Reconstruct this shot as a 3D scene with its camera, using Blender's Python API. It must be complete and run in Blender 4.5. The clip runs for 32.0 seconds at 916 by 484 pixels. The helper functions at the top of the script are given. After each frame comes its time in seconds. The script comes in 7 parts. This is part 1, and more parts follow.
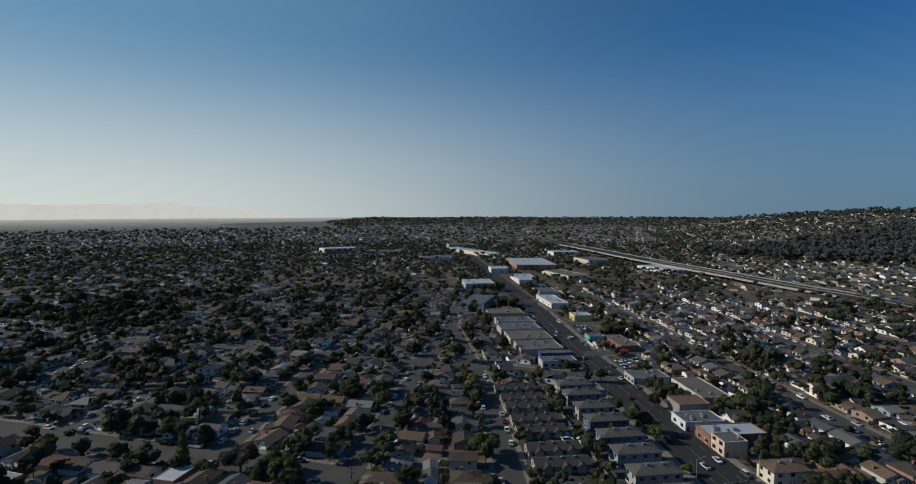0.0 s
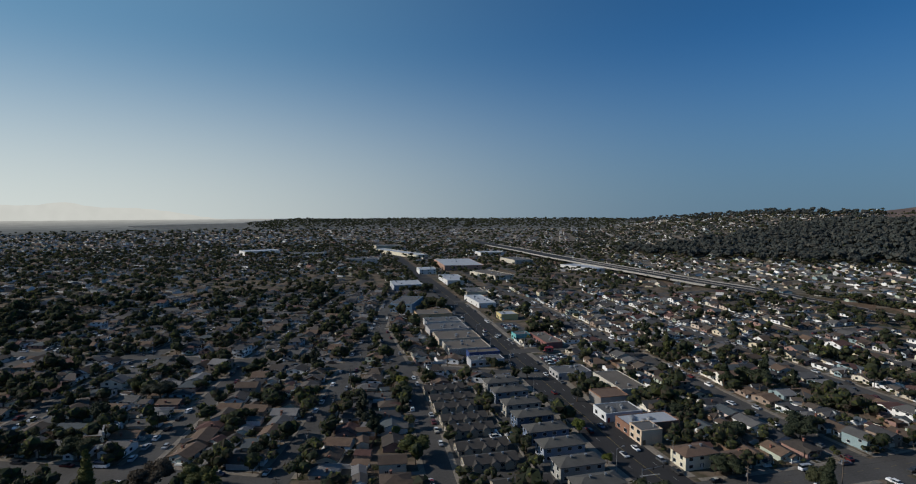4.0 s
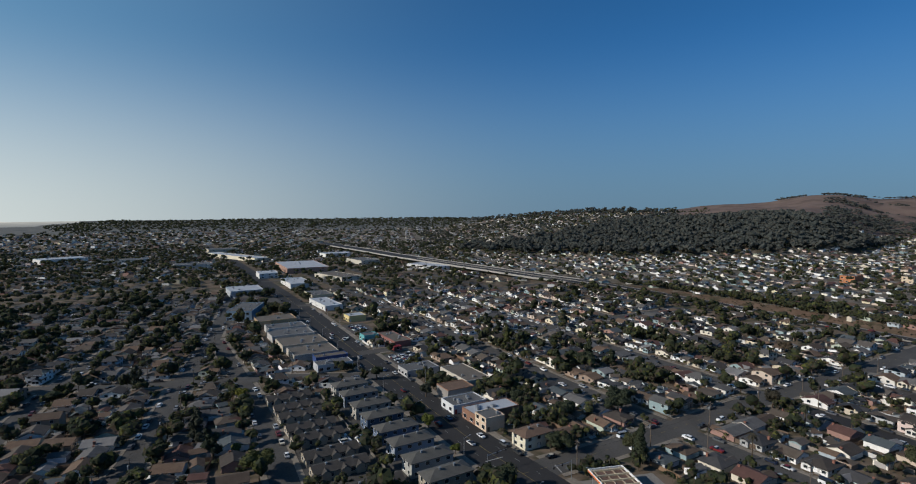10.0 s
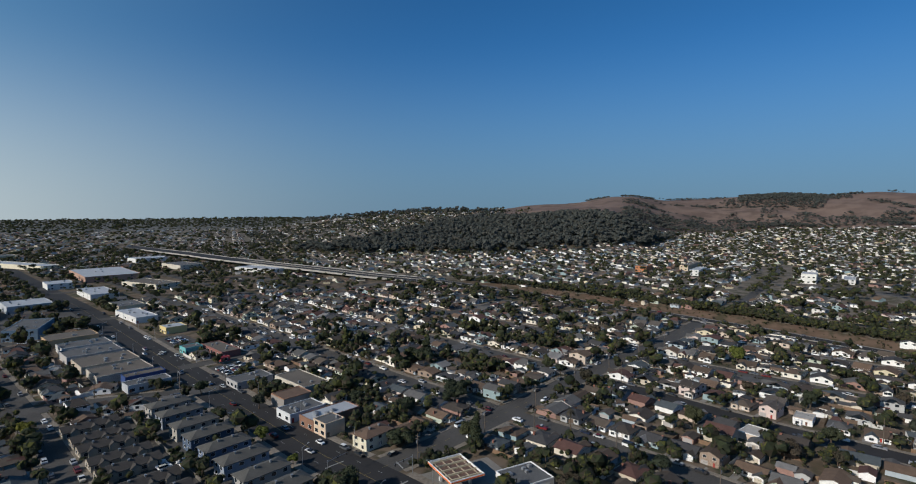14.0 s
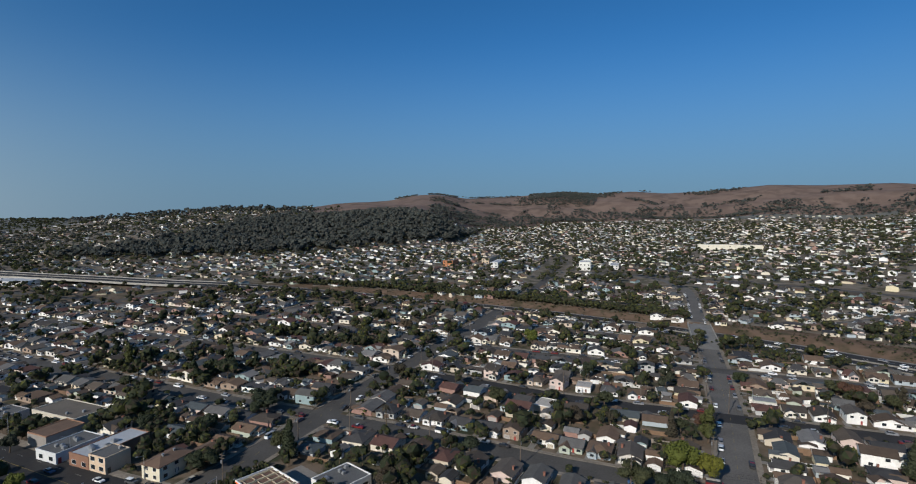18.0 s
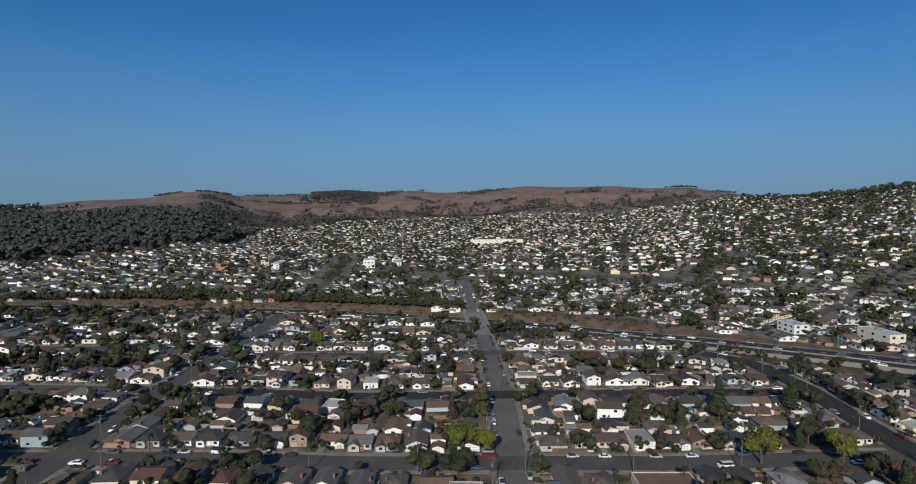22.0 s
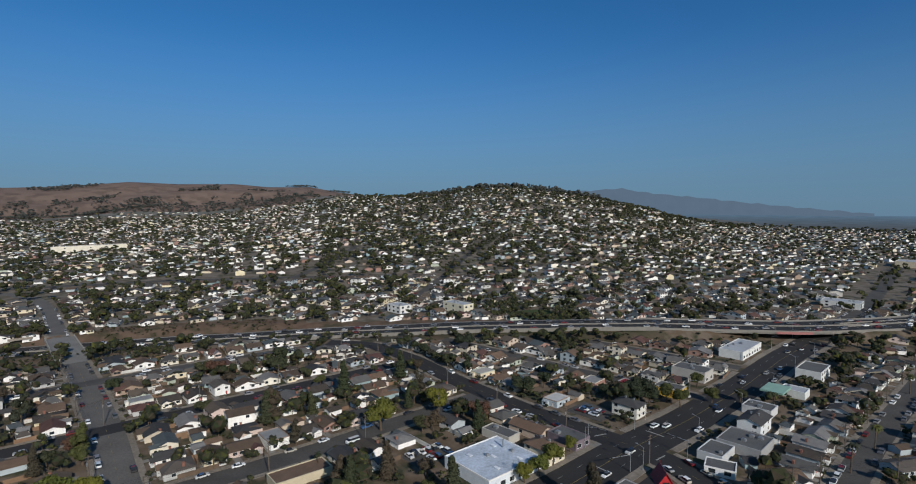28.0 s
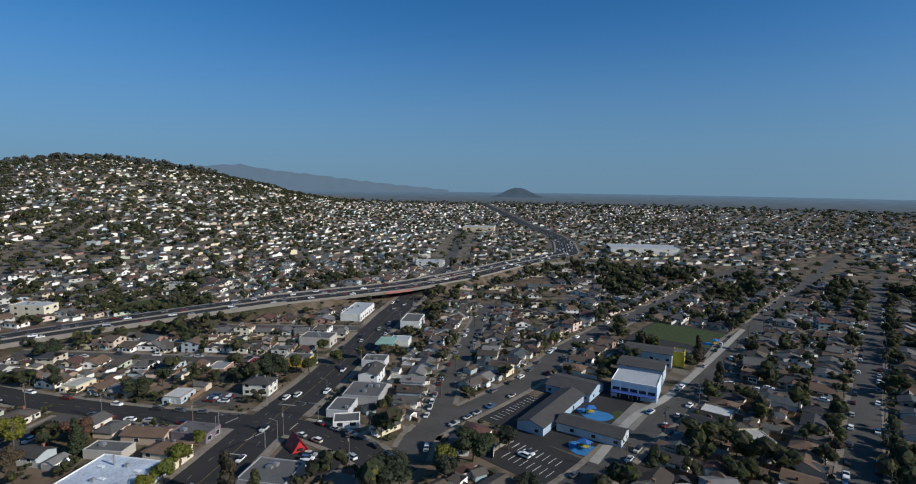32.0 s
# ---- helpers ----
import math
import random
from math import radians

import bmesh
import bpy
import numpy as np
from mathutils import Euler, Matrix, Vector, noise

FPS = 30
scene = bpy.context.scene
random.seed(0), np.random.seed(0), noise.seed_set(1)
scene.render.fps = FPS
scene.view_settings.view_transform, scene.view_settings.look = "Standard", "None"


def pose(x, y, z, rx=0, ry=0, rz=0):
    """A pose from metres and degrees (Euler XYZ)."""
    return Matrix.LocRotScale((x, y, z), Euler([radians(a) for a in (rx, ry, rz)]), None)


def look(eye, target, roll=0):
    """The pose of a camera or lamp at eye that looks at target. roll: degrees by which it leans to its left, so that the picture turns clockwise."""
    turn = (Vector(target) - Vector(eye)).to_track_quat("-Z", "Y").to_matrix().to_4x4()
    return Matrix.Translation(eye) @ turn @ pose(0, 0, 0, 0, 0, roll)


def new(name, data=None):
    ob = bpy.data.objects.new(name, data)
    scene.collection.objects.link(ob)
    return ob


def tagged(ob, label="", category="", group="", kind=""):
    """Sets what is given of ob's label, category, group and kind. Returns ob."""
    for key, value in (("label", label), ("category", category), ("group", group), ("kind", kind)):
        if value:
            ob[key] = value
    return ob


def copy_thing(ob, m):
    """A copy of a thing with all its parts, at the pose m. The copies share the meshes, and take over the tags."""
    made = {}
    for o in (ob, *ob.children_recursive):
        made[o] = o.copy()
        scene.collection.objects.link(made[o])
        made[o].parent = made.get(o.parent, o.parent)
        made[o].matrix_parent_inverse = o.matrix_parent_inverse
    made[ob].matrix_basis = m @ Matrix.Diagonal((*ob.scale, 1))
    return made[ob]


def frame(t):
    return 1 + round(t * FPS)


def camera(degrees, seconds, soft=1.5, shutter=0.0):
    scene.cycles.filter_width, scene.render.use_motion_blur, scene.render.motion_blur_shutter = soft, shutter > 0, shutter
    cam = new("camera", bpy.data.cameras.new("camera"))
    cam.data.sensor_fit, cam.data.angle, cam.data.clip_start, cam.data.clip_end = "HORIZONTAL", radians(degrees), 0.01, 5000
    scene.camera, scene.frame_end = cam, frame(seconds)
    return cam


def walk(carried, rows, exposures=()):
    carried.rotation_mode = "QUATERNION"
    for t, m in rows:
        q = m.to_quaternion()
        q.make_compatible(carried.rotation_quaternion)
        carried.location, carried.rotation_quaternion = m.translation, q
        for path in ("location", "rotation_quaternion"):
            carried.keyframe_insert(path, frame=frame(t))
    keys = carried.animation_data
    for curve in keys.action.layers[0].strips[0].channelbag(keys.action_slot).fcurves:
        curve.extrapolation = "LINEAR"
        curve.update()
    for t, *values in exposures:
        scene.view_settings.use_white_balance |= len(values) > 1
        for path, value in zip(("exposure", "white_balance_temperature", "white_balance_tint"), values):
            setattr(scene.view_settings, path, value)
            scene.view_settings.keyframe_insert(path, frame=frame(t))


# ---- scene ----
PATH = [
    (0, pose(0, 0, 95, 86.31, -0.09, 0.01)),
    (0.5, pose(0, 0, 95, 86.30, -0.07, -1.33)),
    (1, pose(0, 0, 95, 86.32, -0.10, -2.44)),
    (1.5, pose(0, 0, 95, 86.34, -0.09, -3.06)),
    (2, pose(0, 0, 95, 86.38, -0.10, -3.62)),
    (2.5, pose(0, 0, 95, 86.41, -0.10, -4.29)),
    (3, pose(0, 0, 95, 86.42, -0.13, -5.23)),
    (3.5, pose(0, 0, 95, 86.43, -0.13, -6.35)),
    (5.5, pose(0, 0, 95, 86.44, -0.10, -11.76)),
    (6, pose(0, 0, 95, 86.44, -0.09, -12.88)),
    (6.5, pose(0, 0, 95, 86.47, -0.03, -14.18)),
    (7, pose(0, 0, 95, 86.46, -0.05, -15.61)),
    (7.5, pose(0, 0, 95, 86.42, -0.10, -17.10)),
    (8, pose(0, 0, 95, 86.43, -0.08, -18.73)),
    (8.5, pose(0, 0, 95, 86.42, -0.00, -20.20)),
    (9, pose(0, 0, 95, 86.44, 0.04, -21.66)),
    (9.5, pose(0, 0, 95, 86.44, 0.05, -22.88)),
    (10, pose(0, 0, 95, 86.44, 0.05, -23.93)),
    (10.5, pose(0, 0, 95, 86.43, 0.02, -25.14)),
    (11, pose(0, 0, 95, 86.44, -0.00, -26.72)),
    (11.5, pose(0, 0, 95, 86.40, -0.02, -29.03)),
    (12, pose(0, 0, 95, 86.44, -0.06, -31.39)),
    (12.5, pose(0, 0, 95, 86.40, -0.08, -33.76)),
    (13, pose(0, 0, 95, 86.41, -0.08, -36.14)),
    (13.5, pose(0, 0, 95, 86.37, -0.07, -38.50)),
    (14, pose(0, 0, 95, 86.38, -0.04, -41.10)),
    (14.5, pose(0, 0, 95, 86.32, -0.00, -43.89)),
    (16.5, pose(0, 0, 95, 86.26, 0.12, -53.94)),
    (17, pose(0, 0, 95, 86.25, 0.08, -56.33)),
    (17.5, pose(0, 0, 95, 86.21, 0.10, -58.61)),
    (18, pose(0, 0, 95, 86.15, 0.14, -61.05)),
    (18.5, pose(0, 0, 95, 86.11, 0.15, -63.78)),
    (19, pose(0, 0, 95, 86.13, 0.19, -66.78)),
    (19.5, pose(0, 0, 95, 86.07, 0.17, -69.90)),
    (20, pose(0, 0, 95, 86.06, 0.11, -72.88)),
    (20.5, pose(0, 0, 95, 86.01, 0.06, -75.63)),
    (21, pose(0, 0, 95, 86.00, 0.08, -78.44)),
    (21.5, pose(0, 0, 95, 85.97, 0.11, -81.19)),
    (22, pose(0, 0, 95, 85.95, 0.04, -83.78)),
    (22.5, pose(0, 0, 95, 85.93, 0.08, -86.46)),
    (23, pose(0, 0, 95, 85.94, 0.04, -89.11)),
    (23.5, pose(0, 0, 95, 85.93, -0.02, -91.67)),
    (24, pose(0, 0, 95, 85.92, -0.02, -94.14)),
    (24.5, pose(0, 0, 95, 85.91, -0.05, -96.75)),
    (25, pose(0, 0, 95, 85.92, -0.09, -99.88)),
    (25.5, pose(0, 0, 95, 85.90, -0.09, -103.61)),
    (27.5, pose(0, 0, 95, 85.82, -0.02, -118.83)),
    (28, pose(0, 0, 95, 85.83, -0.05, -122.31)),
    (28.5, pose(0, 0, 95, 85.81, -0.18, -126.87)),
    (29, pose(0, 0, 95, 85.79, -0.23, -132.04)),
    (29.5, pose(0, 0, 95, 85.74, -0.29, -137.23)),
    (30, pose(0, 0, 95, 85.52, -0.36, -142.32)),
    (30.5, pose(0, 0, 95, 85.22, -0.43, -147.29)),
    (31, pose(0, 0, 95, 84.90, -0.54, -152.30)),
    (31.5, pose(0, 0, 95, 84.28, -0.59, -156.82)),
    (32, pose(0, 0, 95, 83.60, -0.65, -160.98)),
]
cam = camera(80.77, 32.0, soft=1.1)
walk(cam, PATH, exposures=((0, -0.36), (8, -0.22), (12, -0.1), (17, -0.05), (20, -0.02), (25, -0.08), (30, -0.14), (32, 0.08)))

# ---- light ----
SUN_AZ, SUN_EL = 84.0, 29.0      # degrees to the left of +y, and above the horizon
HAZE_FAR, HAZE_SUN = (1.2, 2.25, 3.4), (9.0, 9.4, 8.8)
sun_way = Vector((-math.sin(radians(SUN_AZ)) * math.cos(radians(SUN_EL)),
                  math.cos(radians(SUN_AZ)) * math.cos(radians(SUN_EL)), math.sin(radians(SUN_EL))))
world = bpy.data.worlds.new("sky")
scene.world = world
world.use_nodes = True
wn, wl = world.node_tree.nodes, world.node_tree.links
wn.clear()
w_out = wn.new("ShaderNodeOutputWorld")
w_bg = wn.new("ShaderNodeBackground")
w_sky = wn.new("ShaderNodeTexSky")
w_sky.sky_type = "NISHITA"
w_sky.sun_disc = False
w_sky.sun_elevation = radians(SUN_EL)
w_sky.sun_rotation = radians(-SUN_AZ)
w_sky.altitude = 100
w_sky.air_density = 0.9
w_sky.dust_density = 0.4
w_sky.ozone_density = 5.0
w_co = wn.new("ShaderNodeTexCoord")
w_add = wn.new("ShaderNodeVectorMath")
w_add.operation = "ADD"
w_add.inputs[1].default_value = (0, 0, 0.05)   # the camera stands high: the horizon lies a little below level
wl.new(w_co.outputs["Generated"], w_add.inputs[0])
wl.new(w_add.outputs[0], w_sky.inputs["Vector"])
w_sat = wn.new("ShaderNodeHueSaturation")
w_sat.inputs["Saturation"].default_value = 1.24
wl.new(w_sky.outputs["Color"], w_sat.inputs["Color"])
# valley haze low on the horizon, palest below the sun
w_dot = wn.new("ShaderNodeVectorMath")
w_dot.operation = "DOT_PRODUCT"
w_dot.inputs[1].default_value = (-math.sin(radians(62)), math.cos(radians(62)), 0)   # thickest over the bay
wl.new(w_co.outputs["Generated"], w_dot.inputs[0])
w_side = wn.new("ShaderNodeMapRange")
w_side.interpolation_type = "SMOOTHSTEP"
w_side.inputs["From Min"].default_value, w_side.inputs["From Max"].default_value = -0.5, 1.1
wl.new(w_dot.outputs["Value"], w_side.inputs["Value"])
w_sq = wn.new("ShaderNodeMath")
w_sq.operation = "POWER"
w_sq.inputs[1].default_value = 2.0
wl.new(w_side.outputs[0], w_sq.inputs[0])
w_haze = wn.new("ShaderNodeMix")
w_haze.data_type = "RGBA"
w_haze.inputs["A"].default_value = (*HAZE_FAR, 1)
w_haze.inputs["B"].default_value = (*HAZE_SUN, 1)
wl.new(w_sq.outputs[0], w_haze.inputs["Factor"])
w_sep = wn.new("ShaderNodeSeparateXYZ")
wl.new(w_co.outputs["Generated"], w_sep.inputs[0])
w_low = wn.new("ShaderNodeMapRange")
w_low.interpolation_type = "SMOOTHSTEP"
w_low.inputs["From Min"].default_value, w_low.inputs["From Max"].default_value = -0.05, 0.30
w_low.inputs["To Min"].default_value, w_low.inputs["To Max"].default_value = 0.95, 0.0
wl.new(w_sep.outputs["Z"], w_low.inputs["Value"])
w_mix = wn.new("ShaderNodeMix")
w_mix.data_type = "RGBA"
wl.new(w_low.outputs[0], w_mix.inputs["Factor"])
wl.new(w_haze.outputs["Result"], w_mix.inputs["B"])
w_pale = wn.new("ShaderNodeMix")
w_pale.data_type = "RGBA"
w_pale.inputs["B"].default_value = (2.6, 4.8, 6.0, 1)
w_half = wn.new("ShaderNodeMath")
w_half.operation = "MULTIPLY"
w_half.inputs[1].default_value = 0.6
wl.new(w_sq.outputs[0], w_half.inputs[0])
wl.new(w_half.outputs[0], w_pale.inputs["Factor"])
wl.new(w_sat.outputs["Color"], w_pale.inputs["A"])
wl.new(w_pale.outputs["Result"], w_mix.inputs["A"])
wl.new(w_mix.outputs["Result"], w_bg.inputs["Color"])
w_bg.inputs["Strength"].default_value = 0.1
wl.new(w_bg.outputs[0], w_out.inputs["Surface"])
sun = new("sun", bpy.data.lights.new("sun", "SUN"))
sun.data.energy, sun.data.angle, sun.data.color = 4.4, radians(0.55), (1.0, 0.94, 0.86)
sun.matrix_world = look(sun_way * 500, (0, 0, 0))


# ---- materials ----
def mat(name, colors, rough=0.85, source="", scale=0.6, vary=0.25, fine=4.0, bump=0.0, metal=0.0, spec=0.3, bump_scale=None, through_light=0.0):
    """A surface: one colour, or a palette drawn by object or by island, with stains at a large and a fine scale and relief."""
    m = bpy.data.materials.new(name)
    m.use_nodes = True
    n, l = m.node_tree.nodes, m.node_tree.links
    b = n["Principled BSDF"]
    b.inputs["Roughness"].default_value, b.inputs["Metallic"].default_value = rough, metal
    b.inputs["Specular IOR Level"].default_value = spec
    co = n.new("ShaderNodeTexCoord")
    if source:
        src = n.new("ShaderNodeObjectInfo" if source == "object" else "ShaderNodeNewGeometry")
        ramp = n.new("ShaderNodeValToRGB")
        ramp.color_ramp.interpolation = "CONSTANT"
        el = ramp.color_ramp.elements
        for i, c in enumerate(colors):
            e = el[0] if i == 0 else el[1] if i == 1 else el.new(i / len(colors))
            e.position, e.color = i / len(colors), (*c, 1)
        l.new(src.outputs["Random" if source == "object" else "Random Per Island"], ramp.inputs[0])
        base = ramp.outputs[0]
    else:
        rgb = n.new("ShaderNodeRGB")
        rgb.outputs[0].default_value = (*colors[0], 1)
        base = rgb.outputs[0]
    big, small = n.new("ShaderNodeTexNoise"), n.new("ShaderNodeTexNoise")
    big.inputs["Scale"].default_value, big.inputs["Detail"].default_value = scale, 3
    small.inputs["Scale"].default_value, small.inputs["Detail"].default_value = fine, 4
    l.new(co.outputs["Object"], big.inputs["Vector"])
    l.new(co.outputs["Object"], small.inputs["Vector"])
    add = n.new("ShaderNodeMath")
    add.operation = "ADD"
    l.new(big.outputs[0], add.inputs[0])
    l.new(small.outputs[0], add.inputs[1])
    rng = n.new("ShaderNodeMapRange")
    rng.inputs["From Min"].default_value, rng.inputs["From Max"].default_value = 0.65, 1.35
    rng.inputs["To Min"].default_value, rng.inputs["To Max"].default_value = 1 - vary, 1 + vary
    l.new(add.outputs[0], rng.inputs["Value"])
    mul = n.new("ShaderNodeVectorMath")
    mul.operation = "SCALE"
    l.new(base, mul.inputs[0])
    l.new(rng.outputs[0], mul.inputs["Scale"])
    l.new(mul.outputs[0], b.inputs["Base Color"])
    if bump:
        bp = n.new("ShaderNodeBump")
        bp.inputs["Strength"].default_value, bp.inputs["Distance"].default_value = min(1, bump), 0.05
        hgt = small
        if bump_scale:
            hgt = n.new("ShaderNodeTexNoise")
            hgt.inputs["Scale"].default_value = bump_scale
            l.new(co.outputs["Object"], hgt.inputs["Vector"])
        l.new(hgt.outputs[0], bp.inputs["Height"])
        l.new(bp.outputs[0], b.inputs["Normal"])
    if through_light:
        tr, mix = n.new("ShaderNodeBsdfTranslucent"), n.new("ShaderNodeMixShader")
        l.new(mul.outputs[0], tr.inputs["Color"])
        mix.inputs[0].default_value = through_light
        l.new(b.outputs[0], mix.inputs[1])
        l.new(tr.outputs[0], mix.inputs[2])
        l.new(mix.outputs[0], n["Material Output"].inputs["Surface"])
    return m


def blend_mat(name, colors, scales, rough=0.95, bump=0.3):
    """Open ground: three colours mixed by two noises."""
    m = bpy.data.materials.new(name)
    m.use_nodes = True
    n, l = m.node_tree.nodes, m.node_tree.links
    b = n["Principled BSDF"]
    b.inputs["Roughness"].default_value = rough
    b.inputs["Specular IOR Level"].default_value = 0.15
    co = n.new("ShaderNodeTexCoord")
    prev = None
    for i, s in enumerate(scales):
        t = n.new("ShaderNodeTexNoise")
        t.inputs["Scale"].default_value, t.inputs["Detail"].default_value = s, 5
        l.new(co.outputs["Object"], t.inputs["Vector"])
        r = n.new("ShaderNodeMapRange")
        r.inputs["From Min"].default_value, r.inputs["From Max"].default_value = 0.42, 0.58
        l.new(t.outputs[0], r.inputs["Value"])
        mx = n.new("ShaderNodeMix")
        mx.data_type = "RGBA"
        l.new(r.outputs[0], mx.inputs["Factor"])
        if prev is None:
            mx.inputs["A"].default_value = (*colors[0], 1)
        else:
            l.new(prev, mx.inputs["A"])
        mx.inputs["B"].default_value = (*colors[i + 1], 1)
        prev = mx.outputs["Result"]
    l.new(prev, b.inputs["Base Color"])
    return m


WALLS = [(0.74, 0.73, 0.69), (0.60, 0.55, 0.45), (0.40, 0.40, 0.39), (0.76, 0.75, 0.72), (0.48, 0.42, 0.33), (0.36, 0.41, 0.44),
         (0.60, 0.52, 0.38), (0.72, 0.71, 0.68), (0.50, 0.41, 0.33), (0.40, 0.44, 0.36), (0.74, 0.73, 0.71), (0.28, 0.21, 0.16),
         (0.60, 0.57, 0.52), (0.24, 0.32, 0.33), (0.56, 0.45, 0.40), (0.70, 0.66, 0.57), (0.76, 0.75, 0.73), (0.28, 0.17, 0.14),
         (0.72, 0.71, 0.69), (0.62, 0.55, 0.38)]
ROOFS = [(0.053, 0.051, 0.051), (0.085, 0.082, 0.078), (0.085, 0.060, 0.043), (0.038, 0.038, 0.040), (0.106, 0.102, 0.098), (0.068, 0.049, 0.037),
         (0.089, 0.070, 0.054), (0.128, 0.085, 0.058), (0.089, 0.076, 0.066), (0.088, 0.046, 0.038), (0.162, 0.157, 0.153), (0.053, 0.044, 0.037),
         (0.064, 0.076, 0.081), (0.111, 0.075, 0.053)]
M_WALL = mat("painted_stucco", WALLS, 0.85, "object", 0.5, 0.14, 3.0, 0.3)
M_ROOF = mat("asphalt_shingle", ROOFS, 0.9, "object", 0.4, 0.25, 6.0, 0.8, bump_scale=5.0)
M_FAR_WALL = mat("far_stucco", WALLS, 0.85, "island", 0.2, 0.12, 1.0)
M_FAR_ROOF = mat("far_shingle", ROOFS, 0.9, "island", 0.2, 0.22, 2.0)
M_TRIM = mat("white_trim", [(0.72, 0.71, 0.68)], 0.6, vary=0.08)
M_GLASS = mat("window_glass", [(0.02, 0.025, 0.03)], 0.08, vary=0.1, spec=0.6)
M_DOOR = mat("door_paint", [(0.12, 0.05, 0.03), (0.6, 0.58, 0.54), (0.05, 0.06, 0.08), (0.3, 0.05, 0.04), (0.15, 0.1, 0.06)], 0.5, "object")
M_GARAGE = mat("garage_panel", [(0.68, 0.66, 0.62), (0.5, 0.44, 0.34), (0.35, 0.33, 0.31), (0.7, 0.69, 0.66)], 0.6, "object", vary=0.08)
M_ASPHALT = mat("worn_asphalt", [(0.066, 0.062, 0.057)], 0.9, "", 0.08, 0.3, 1.2, 0.3)
M_ASPHALT_OLD = mat("sun_bleached_asphalt", [(0.108, 0.101, 0.093)], 0.9, "", 0.08, 0.28, 1.2, 0.3)
M_ASPHALT_NEW = mat("fresh_asphalt", [(0.026, 0.025, 0.025)], 0.88, "", 0.08, 0.25, 1.2, 0.3)
M_CONCRETE = mat("concrete", [(0.19, 0.178, 0.16)], 0.9, "", 0.12, 0.22, 1.6, 0.3)
M_PALE = mat("pale_concrete", [(0.30, 0.285, 0.255)], 0.9, "", 0.1, 0.18, 1.2, 0.3)
M_VERGE = mat("worn_pavement_and_verge", [(0.185, 0.160, 0.130)], 0.95, "", 0.1, 0.35, 0.8, 0.3)
M_PAINT = mat("road_paint", [(0.7, 0.69, 0.64)], 0.7, "", 1.0, 0.3, 6.0)
M_PAINT_Y = mat("yellow_road_paint", [(0.20, 0.15, 0.05)], 0.7, "", 1.0, 0.3, 6.0)
M_BARK = mat("bark", [(0.09, 0.065, 0.045)], 0.95, "", 2.0, 0.3, 12, 0.8)
LEAF = [(0.040, 0.049, 0.026), (0.049, 0.056, 0.030), (0.035, 0.044, 0.026), (0.058, 0.062, 0.030), (0.044, 0.049, 0.032), (0.070, 0.077, 0.026),
        (0.037, 0.046, 0.026), (0.058, 0.051, 0.035), (0.106, 0.109, 0.032), (0.044, 0.055, 0.028), (0.070, 0.056, 0.039)]
M_LEAF = mat("foliage", LEAF, 0.75, "object", 0.8, 0.35, 3.0, spec=0.2, through_light=0.24)
M_LEAF_YELLOW = mat("yellow_green_foliage", [(0.125, 0.125, 0.022), (0.11, 0.115, 0.024), (0.095, 0.11, 0.024)], 0.75, "object", 0.8, 0.3, 3.0, spec=0.2, through_light=0.24)
M_LEAF_RED = mat("russet_foliage", [(0.10, 0.055, 0.038), (0.085, 0.065, 0.042), (0.11, 0.06, 0.042)], 0.8, "object", 0.8, 0.3, 3.0, spec=0.2, through_light=0.24)
M_FAR_LEAF = mat("far_foliage", LEAF, 0.85, "island", 0.05, 0.3, 0.5, spec=0.15, through_light=0.36)
# eucalyptus grey-green, lightened and blued so the colour holds the distance haze
M_HAZED_WOOD_LEAF = mat("hazed_eucalyptus_foliage", [(0.066, 0.075, 0.068), (0.056, 0.066, 0.062), (0.075, 0.080, 0.069), (0.082, 0.080, 0.068)], 0.85, "island", 0.02, 0.3, 0.3, spec=0.15, through_light=0.25)
M_YARD = blend_mat("yard_soil", [(0.106, 0.076, 0.050), (0.040, 0.045, 0.025), (0.144, 0.111, 0.083)], [0.05, 0.11])
M_DRY = blend_mat("dry_grass", [(0.142, 0.100, 0.082), (0.105, 0.076, 0.062), (0.160, 0.116, 0.095)], [0.006, 0.02])
M_SCRUB = blend_mat("wooded_ground", [(0.06, 0.055, 0.035), (0.045, 0.045, 0.026), (0.085, 0.065, 0.045)], [0.02, 0.06])
M_BANK = blend_mat("dry_bank", [(0.105, 0.068, 0.048), (0.062, 0.052, 0.032), (0.125, 0.085, 0.060)], [0.04, 0.12])
# tan dry soil, its colour also lightened to stand for haze beyond the freeway
M_LIGHTENED_DRY_YARD = blend_mat("lightened_dry_yard", [(0.117, 0.094, 0.070), (0.070, 0.066, 0.043), (0.156, 0.136, 0.113)], [0.03, 0.09])
# plain colours paled and greyed to put haze into the far ground
M_HAZED_PLAIN = blend_mat("hazed_far_plain", [(0.105, 0.108, 0.10), (0.08, 0.086, 0.082), (0.135, 0.132, 0.12)], [0.008, 0.02])


